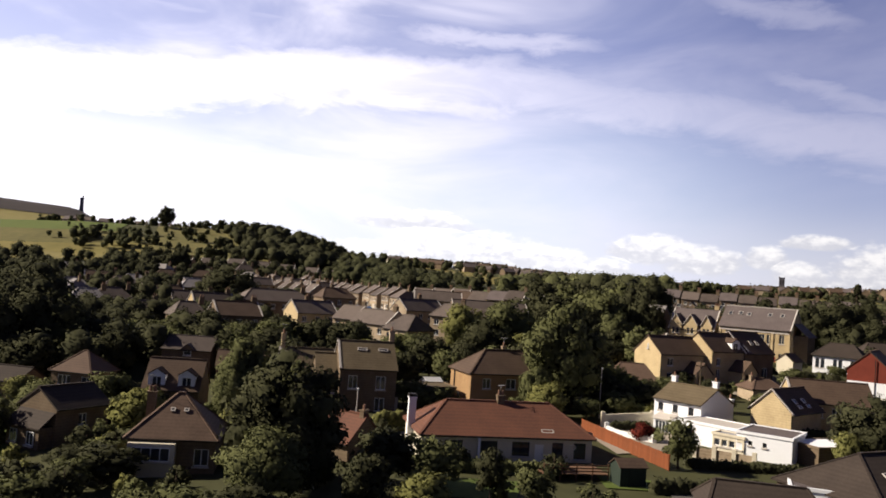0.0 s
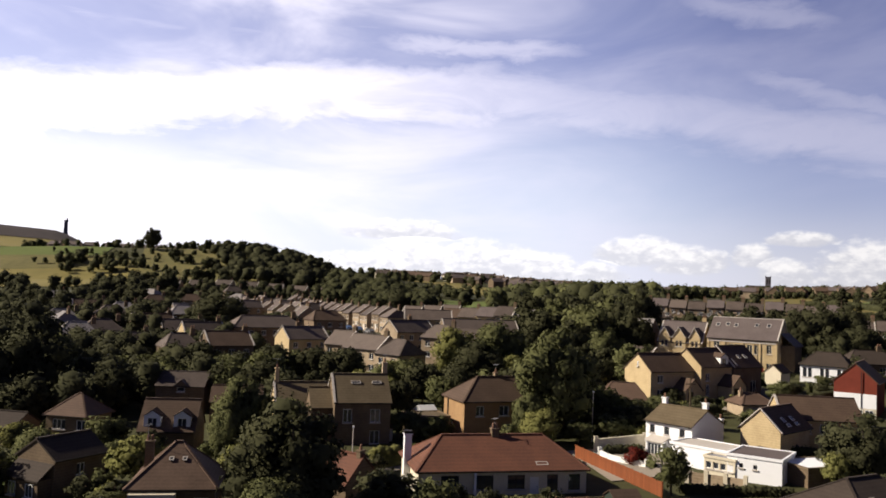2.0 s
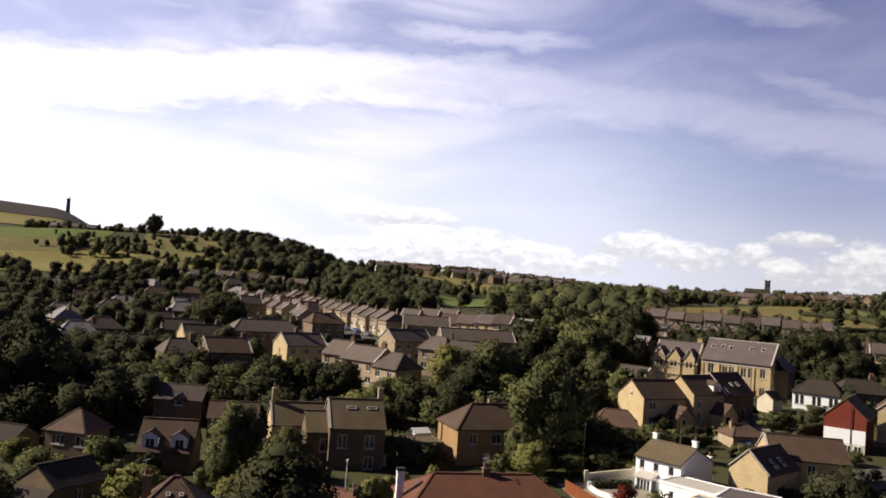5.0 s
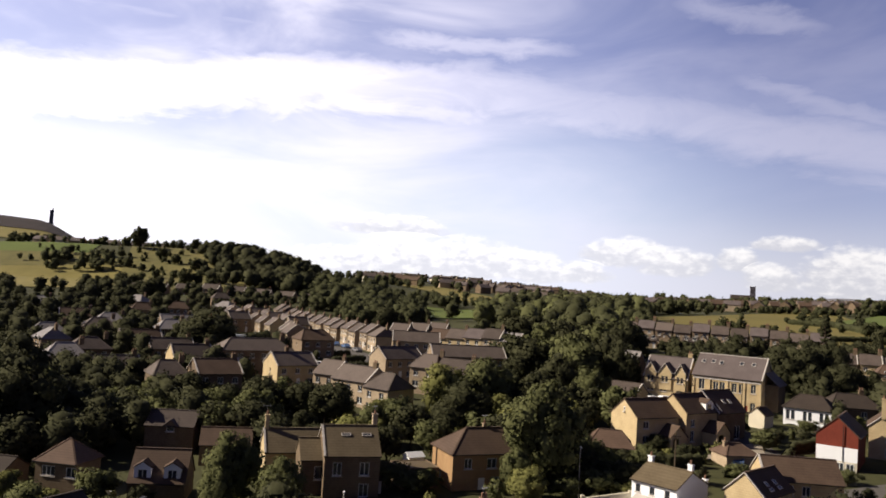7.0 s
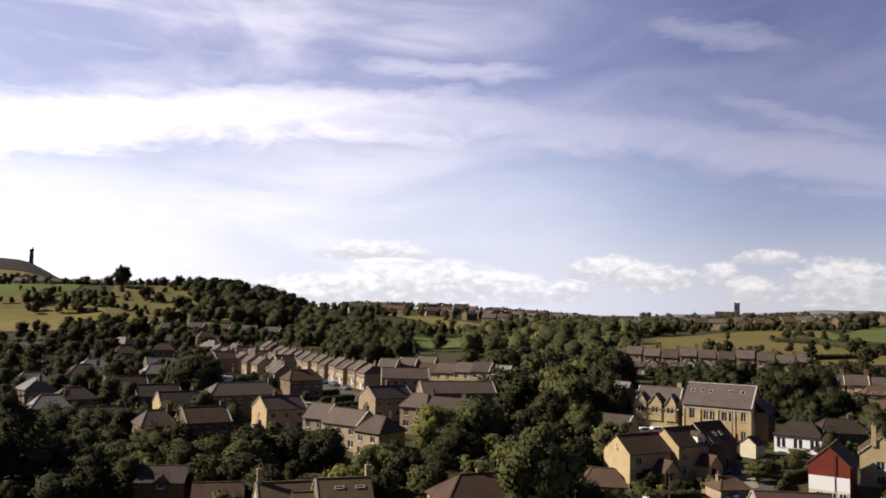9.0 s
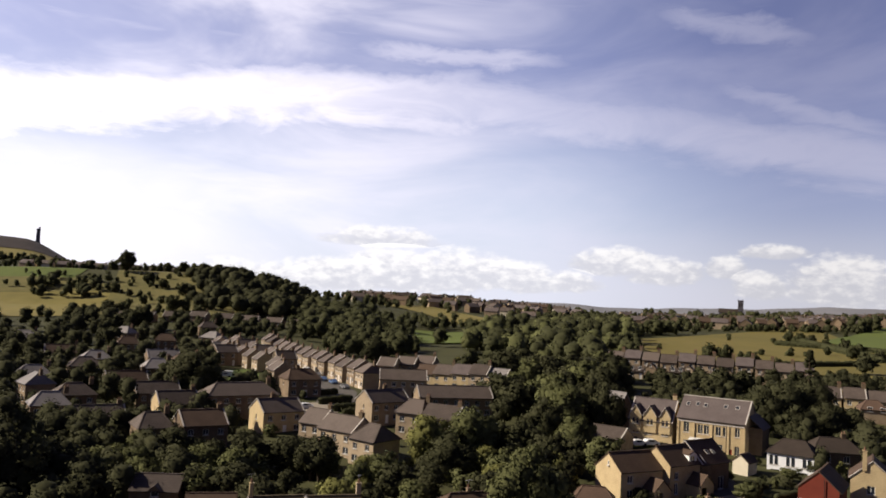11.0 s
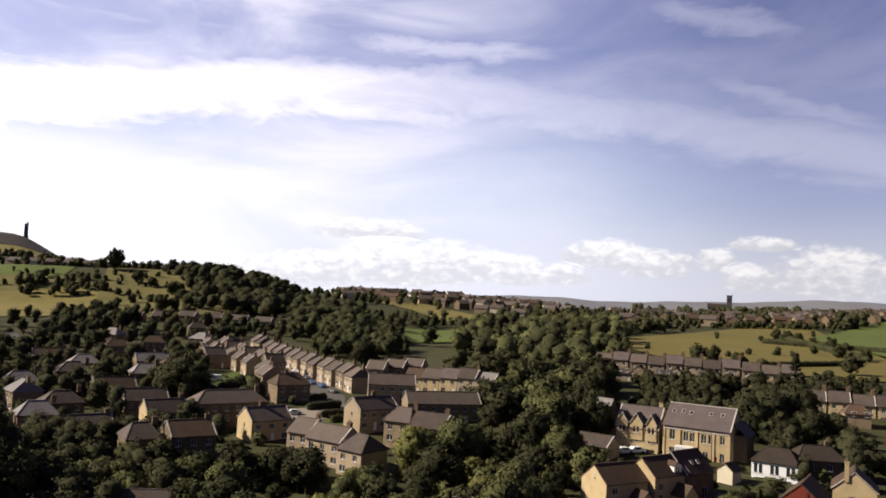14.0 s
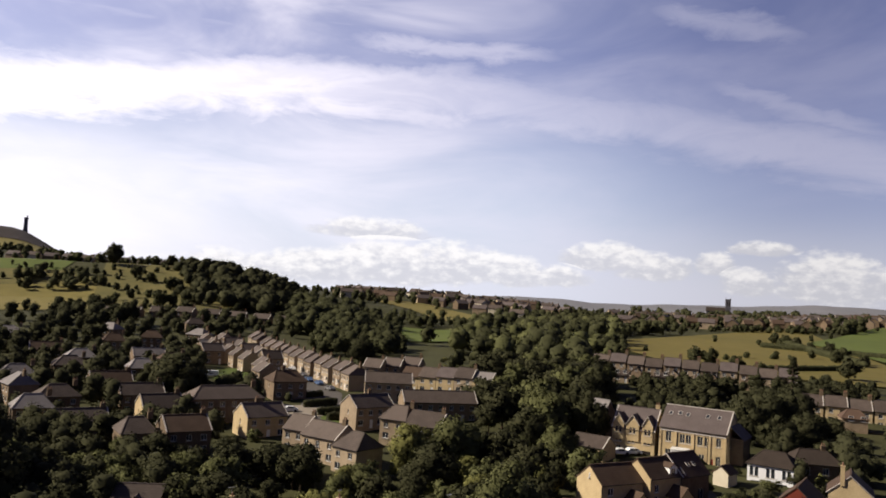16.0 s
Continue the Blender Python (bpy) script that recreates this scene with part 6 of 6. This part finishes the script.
woodland("tall trees round the ridge church", 60, 0.30, 0.52, 840, 960, 9, 14, 66, per=14, leaf=0.8)
woodland("hilltop trees by the farm", 60, -0.5, -0.26, 650, 760, 6, 10, 33, per=18, leaf=0.6)
woodland("dark woods below the heath", 70, -0.5, -0.36, 1180, 1260, 8, 14, 34, per=8, leaf=1.6)


# hilltop trees on the skyline
plant("tall", -212, 612, 17.0, 6.4, 0)
plant("tall", -211, 614, 18.5, 5.2, 2)
for x, y, hh in ((-217, 546, 9), (-196, 549, 8), (-181, 573, 10), (-168, 562, 8), (-149, 542, 9), (-136, 475, 11), (-130, 480, 9), (-160, 440, 11), (-155, 446, 9), (-173, 439, 8), (-113, 448, 8), (-129, 401, 13), (-133, 398, 10), (-183, 539, 6), (-166, 516, 7)):
    plant("far", x, y, hh, hh * 0.48)
for x, y, hh in ((228, 464, 6), (229, 452, 7), (229, 439, 7), (227, 420, 6), (225, 397, 8), (220, 375, 7), (214, 349, 6), (208, 360, 7), (176, 295, 9), (127, 324, 8), (132, 321, 8), (136, 305, 7), (139, 290, 6)):
    plant("far", x, y, hh, hh * 0.5)
for k in range(7):
    plant("far", -200 + 11 * k, 640 + 3 * k, 7 + (k % 3) * 2)


# ---- small things ----
def fence(x0, y0, x1, y1, h=1.8):
    a, b = Vector((x0, y0)), Vector((x1, y1))
    n = int((b - a).length / 0.3)
    base = new("fence")
    base.matrix_basis = pose(x0, y0, ground(x0, y0))
    tagged(base, "orange-stained close-boarded timber fence", "fence")
    bm = bmesh.new()
    box(bm, -0.13, 0.13, -0.012, 0.012, 0.05, h)
    board = bpy.data.meshes.new("board")
    bm.to_mesh(board)
    bm.free()
    board.materials.append(WOOD_FENCE)
    yaw = math.degrees(math.atan2(b.y - a.y, b.x - a.x))
    g0 = ground(x0, y0)
    for k in range(n):
        p = a + (b - a) * ((k + 0.5) / n)
        o = new("board", board)
        o.parent = base
        o.matrix_basis = pose(p.x - x0, p.y - y0, ground(p.x, p.y) - g0, 0, 0, yaw)
    for k in range(0, n + 1, 6):
        p = a + (b - a) * (k / n)
        bm = bmesh.new()
        box(bm, -0.05, 0.05, 0.02, 0.12, -0.3, h + 0.05)
        o = part("post", bm, WOOD_FENCE, base)
        o.matrix_basis = pose(p.x - x0, p.y - y0, ground(p.x, p.y) - g0, 0, 0, yaw)


fence(18.4, 91.5, 23.4, 74.0, 1.5)


def lamp_post(x, y, h, top=True):
    base = new("street_lamp")
    base.matrix_basis = pose(x, y, ground(x, y))
    tagged(base, "slim grey street lamp column", "street lamp")
    bm = bmesh.new()
    limb(bm, [(0, 0, -0.5), (0, 0, 1.2), (0, 0, h)], 0.09, 0.05, 8)
    part("column", bm, COPING, base)
    bm = bmesh.new()
    box(bm, -0.08, 0.08, -0.5, 0.1, h, h + 0.14)
    part("lantern", bm, WHITE, base)


lamp_post(22.4, 101.5, 6.3)
lamp_post(-6.3, 79.8, 5.0)


def pole(x, y, h):
    base = new("utility_pole")
    base.matrix_basis = pose(x, y, ground(x, y))
    tagged(base, "tall weathered timber utility pole", "pole")
    bm = bmesh.new()
    limb(bm, [(0, 0, -0.5), (0, 0, h * 0.5), (0, 0, h)], 0.14, 0.09, 8)
    part("shaft", bm, BARK, base)
    bm = bmesh.new()
    box(bm, -0.7, 0.7, -0.06, 0.06, h - 0.9, h - 0.78)
    part("crossarm", bm, BARK, base)


pole(38.4, 112.0, 6.5)


def car(x, y, yaw, paint, label, van=False):
    base = new("car")
    base.matrix_basis = pose(x, y, ground(x, y) + 0.12, 0, 0, yaw)
    tagged(base, label, "car")
    bm = bmesh.new()
    prof = [(-2.1, 0.35), (-2.1, 0.85), (-1.2, 1.0), (-0.6, 1.45), (0.9, 1.45), (1.7, 0.98), (2.1, 0.9), (2.1, 0.35)] if not van else [(-2.3, 0.35), (-2.3, 1.0), (-1.6, 1.2), (-1.1, 2.0), (2.3, 2.0), (2.3, 0.35)]
    a = [bm.verts.new((u, -0.85, z)) for u, z in prof]
    b = [bm.verts.new((u, 0.85, z)) for u, z in prof]
    bm.faces.new(a)
    bm.faces.new(b[::-1])
    for i in range(len(prof)):
        j = (i + 1) % len(prof)
        bm.faces.new((a[j], a[i], b[i], b[j]))
    bmesh.ops.recalc_face_normals(bm, faces=bm.faces)
    part("body", bm, paint, base)
    bm = bmesh.new()
    box(bm, -0.5, 0.85, -0.862, -0.852, 1.0, 1.36)
    box(bm, -0.5, 0.85, 0.852, 0.862, 1.0, 1.36)
    part("side_window", bm, GLASS, base)
    for u in (-1.35, 1.35):
        for v in (-0.82, 0.82):
            bm = bmesh.new()
            bmesh.ops.create_cone(bm, cap_ends=True, segments=14, radius1=0.33, radius2=0.33, depth=0.2, matrix=Matrix.Translation((u, v, 0.33)) @ Matrix.Rotation(radians(90), 4, "X"))
            part("wheel", bm, RUBBER, base)


def hedge(x0, y0, x1, y1, h, w, label, mat=None):
    """A clipped hedge: leaf cards packed along a bank."""
    rng = np.random.default_rng(int(abs(x0 * 7 + y0 * 3)))
    n = int(math.hypot(x1 - x0, y1 - y0) / 0.5) + 1
    cs = []
    for k in range(n + 1):
        x, y = x0 + (x1 - x0) * k / n, y0 + (y1 - y0) * k / n
        for z in (0.3, 0.65, 0.9):
            cs.append((x, y, ground(x, y) + h * z - 0.15))
    leaves = leaf_cloud(rng, cs, [w / 2] * len(cs), 17, 0.2, 0.8, 0.1)
    return tagged(new("hedge", cloud_mesh("hedge", leaves, mat or LEAF_DARK, lump_cloud(rng, cs, [w / 2] * len(cs), 0.8, None, 1, 0.95))), label, "hedge")


hedge(26, 76, 36, 75, 0.75, 1.1, "dark clipped hedge before the white garage")
hedge(-4.2, 84.2, -1.9, 85.2, 2.0, 1.8, "square clipped green hedge by the drive", LEAF_LIGHT)
hedge(22.6, 94.0, 26.6, 94.6, 0.9, 1.3, "low dark planting behind the garden wall")
hedge(39, 116.2, 43.5, 116.8, 1.8, 1.8, "square dark hedge by the yard")
hedge(48, 124.5, 53, 127, 1.0, 1.1, "low garden hedge before the modern houses", LEAF)
hedge(63, 127, 74, 133, 1.6, 1.6, "dark hedge between the houses")
hedge(57, 118, 61, 124, 1.3, 1.4, "low dark hedge beside the yard")
hedge(20, 65.5, 29, 66.5, 1.1, 1.3, "low ragged hedge along the lane")
hedge(4, 68.5, 13, 69.5, 1.0, 1.2, "low garden hedge before the bungalow", LEAF)
hedge(44, 92, 50, 90, 1.2, 1.4, "overgrown hedge beside the cottage")
hedge(-20.5, 211.5, -13.5, 216, 1.7, 2.2, "dark clipped hedge at the junction")
hedge(-23.5, 226, -18.4, 229.5, 1.4, 1.8, "low clipped hedge along the street")
hedge(46, 112, 55, 113, 1.3, 1.4, "dark hedge by the lane")
hedge(-44, 84, -30, 86, 1.4, 1.6, "hedge behind the lawn")
hedge(120, 300, 200, 330, 2.0, 3.0, "hedge along the pasture edge", LEAF_FAR)
hedge(231, 468, 213, 346, 2.6, 4.0, "overgrown hedge between two pastures", LEAF_FAR)
hedge(-16, 201.5, -11, 204, 1.7, 2.2, "thick square hedge by the junction")
hedge(-13, 196, -8, 197.5, 1.7, 2.4, "clipped dark hedge round the corner garden")
hedge(205, 430, 300, 350, 2.5, 3.5, "hedge dividing the pastures", LEAF_FAR)


def garden_wall(x0, y0, x1, y1, n):
    yaw = math.degrees(math.atan2(y1 - y0, x1 - x0))
    length = math.hypot(x1 - x0, y1 - y0)
    base = new("garden_wall")
    base.matrix_basis = pose(x0, y0, ground(x0, y0), 0, 0, yaw)
    tagged(base, "cream panelled garden wall with square pillars", "garden wall")
    for k in range(n + 1):
        bm = bmesh.new()
        u = length * k / n
        box(bm, u - 0.2, u + 0.2, -0.2, 0.2, -1.0, 1.5)
        part("pillar", bm, CREAM, base)
        if k < n:
            bm = bmesh.new()
            box(bm, u + 0.2, u + length / n - 0.2, -0.06, 0.06, -1.0, 1.15)
            part("panel", bm, STONE_PALE, base)


garden_wall(27.8, 80.2, 32.6, 77.2, 3)


def low_wall(points, h, t, mat, label):
    """A low wall of straight runs through the points, with a square pier at each end."""
    base = new("garden_wall")
    x0, y0 = points[0]
    z0 = ground(x0, y0)
    base.matrix_basis = pose(x0, y0, z0)
    tagged(base, label, "garden wall")
    for (ax, ay), (bx, by) in zip(points, points[1:]):
        bm = bmesh.new()
        bar(bm, (ax - x0, ay - y0, ground(ax, ay) - z0 + h), (bx - x0, by - y0, ground(bx, by) - z0 + h), t, h + 0.6)
        part("run", bm, mat, base)
    for px, py in (points[0], points[-1]):
        bm = bmesh.new()
        box(bm, px - x0 - 0.22, px - x0 + 0.22, py - y0 - 0.22, py - y0 + 0.22, -0.6, h + 0.35)
        part("pier", bm, mat, base)


low_wall([(21.6, 93.0), (22.1, 90.8), (23.2, 89.0), (25.4, 86.6)], 0.7, 0.25, WHITE, "low curved white garden wall with end piers")
low_wall([(21.4, 94.4), (24.6, 96.2), (28.2, 98.0)], 1.7, 0.3, CREAM, "pale rendered garden wall along the terrace")
car(-39.5, 303, -68, CAR_WHITE, "white hatchback parked on the street")
car(-42.0, 310, -68, CAR_WHITE, "white van parked on the street", True)
car(-21.3, 254, -66, CAR_BLUE, "blue car parked at the kerb")
car(-16.8, 241.5, -60, CAR_GREY, "dark grey car parked at the kerb")
car(-28.5, 275, -66, CAR_GREY, "grey car parked at the kerb")
car(-24.0, 204.5, 15, CAR_WHITE, "pale car parked by the hedge")
car(-34.5, 292, -66, CAR_WHITE, "white car parked along the street")
car(-25.5, 262, -62, CAR_BLUE, "blue car parked at the junction")
car(51.0, 166.5, 10, CAR_WHITE, "white car parked in the yard")
car(53.8, 166.9, 10, CAR_WHITE, "white car parked in the yard")
car(50.2, 118.5, 70, CAR_BLUE, "pale blue car in the shaded yard")
car(-36.8, 94.0, 60, CAR_WHITE, "white car parked beside the cottage")
car(-57.0, 262.0, 5, CAR_WHITE, "white van parked by the verge", True)


# ---- garden and roof details ----
def aerial(parent, u, v, z, yaw):
    """A television aerial: a mast with its boom, and the rods."""
    at = Matrix.Translation((u, v, z)) @ Matrix.Rotation(radians(yaw), 4, "Z")
    bm = bmesh.new()
    bar(bm, (0, 0, -0.1), (0, 0, 1.0), 0.03, 0.03)
    box(bm, -0.5, 0.5, -0.012, 0.012, 0.94, 0.97)
    bm.transform(at)
    mast = part("aerial", bm, LEAD, parent, "grey metal television aerial")
    for k in range(7):
        bm = bmesh.new()
        box(bm, -0.45 + 0.15 * k - 0.008, -0.45 + 0.15 * k + 0.008, -0.2, 0.2, 0.972, 0.99)
        bm.transform(at)
        part("rod", bm, LEAD, mast)


aerial(B, 0.2, -0.1, 5.8, 40)
aerial(Bk, 0.2, 0.2, 8.2, 20)
aerial(S1, 3.3, 0.5, 9.5, 60)
aerial(S3, -3.5, 0, 8.5, 10)
aerial(Py, -2.6, -0.4, 6.5, 70)


def dish(parent, u, v, z, yaw):
    bm = bmesh.new()
    bmesh.ops.create_uvsphere(bm, u_segments=14, v_segments=8, radius=0.5)
    bmesh.ops.delete(bm, geom=[f for f in bm.verts if f.co.z < 0.28], context="VERTS")
    o = part("satellite_dish", bm, WHITE, parent, "white satellite dish")
    o.matrix_basis = pose(u, v, z, 60, 0, yaw)


dish(B, 8.4, -3.0, 2.6, 150)
dish(B, 6.2, -4.6, 1.6, 170)


def deck():
    base = new("garden_deck")
    x, y = 13.5, 69.5
    base.matrix_basis = pose(x, y, ground(x, y), 0, 0, 12)
    tagged(base, "raised brown timber deck with railing", "deck")
    bm = bmesh.new()
    box(bm, -0.14, 0.14, -1.6, 1.6, 0.55, 0.6)
    plank = bpy.data.meshes.new("plank")
    bm.to_mesh(plank)
    bm.free()
    plank.materials.append(DECKING)
    for k in range(20):
        o = new("plank", plank)
        o.parent = base
        o.matrix_basis = pose(-2.85 + 0.3 * k, 0, 0)
    for u in (-2.9, -1.45, 0, 1.45, 2.9):
        bm = bmesh.new()
        box(bm, u - 0.05, u + 0.05, -1.65, -1.55, -0.5, 1.5)
        part("post", bm, DECKING, base)
    for z in (0.8, 1.05, 1.3):
        bm = bmesh.new()
        box(bm, -2.9, 2.9, -1.7, -1.652, z, z + 0.1)
        part("rail", bm, DECKING, base)


DECKING = material("brown_decking", (0.16, 0.09, 0.055), (0.09, 0.05, 0.03), 1.2, 9, 0.85, 0.8, 0.3)
deck()


def shed(x, y, yaw, walls, label, roof=None):
    base = new("shed")
    base.matrix_basis = pose(x, y, ground(x, y), 0, 0, yaw)
    tagged(base, label, "shed")
    bm = bmesh.new()
    for u in (-1.2, 1.2):
        vs = [bm.verts.new(p) for p in ((u, -0.9, -0.3), (u, 0.9, -0.3), (u, 0.9, 1.7), (u, 0, 2.2), (u, -0.9, 1.7))]
        bm.faces.new(vs if u > 0 else vs[::-1])
    for v in (-0.9, 0.9):
        vs = [bm.verts.new(p) for p in ((-1.2, v, -0.3), (1.2, v, -0.3), (1.2, v, 1.7), (-1.2, v, 1.7))]
        bm.faces.new(vs if v < 0 else vs[::-1])
    part("wall", bm, walls, base)
    bm = bmesh.new()
    roof_shell(bm, [(-1.35, -1.05, 1.68), (1.35, -1.05, 1.68), (1.35, 1.05, 1.68), (-1.35, 1.05, 1.68), (-1.35, 0, 2.3), (1.35, 0, 2.3)], [[0, 1, 5, 4], [2, 3, 4, 5]], 0.06)
    part("roof", bm, roof or SLATE_DARK, base)
    bm = bmesh.new()
    box(bm, -0.4, 0.4, -0.94, -0.903, 0, 1.6)
    part("door", bm, walls, base)


shed(18.2, 67.8, 15, material("green_shed", (0.03, 0.042, 0.032), None, 1.5, 9, 0.8), "small dark green garden shed")
# stands for a white pointed tent, made with the shed's shape
shed(0.9, 112.0, 30, WHITE, "small white pointed tent among bushes, built as a shed", WHITE)
shed(-4.5, 99.5, 20, COPING, "small pale garden shed among bushes")
flat_block("conservatory", "white lean-to conservatory by the stone building", 62.6, 162.0, -28, 3.6, 2.6, 2.6, WHITE, WHITE, [("F", 0.9, 0.8, 1.2, 1.4, 2), ("F", 2.6, 0.8, 1.2, 1.4, 2)], 0.05, frame_mat=WHITE)
draped("lawn", ((16, 70), (21, 69.5), (20, 66), (16, 66)), GRASS, "small sunlit patch of lawn", "lawn", 0.1, 3)


# spare first trees that stand nowhere
for kind, obs in KINDS.items():
    for i, ob in enumerate(obs):
        if (kind, i) not in FIRST:
            for o in (*ob.children_recursive, ob):
                bpy.data.objects.remove(o)
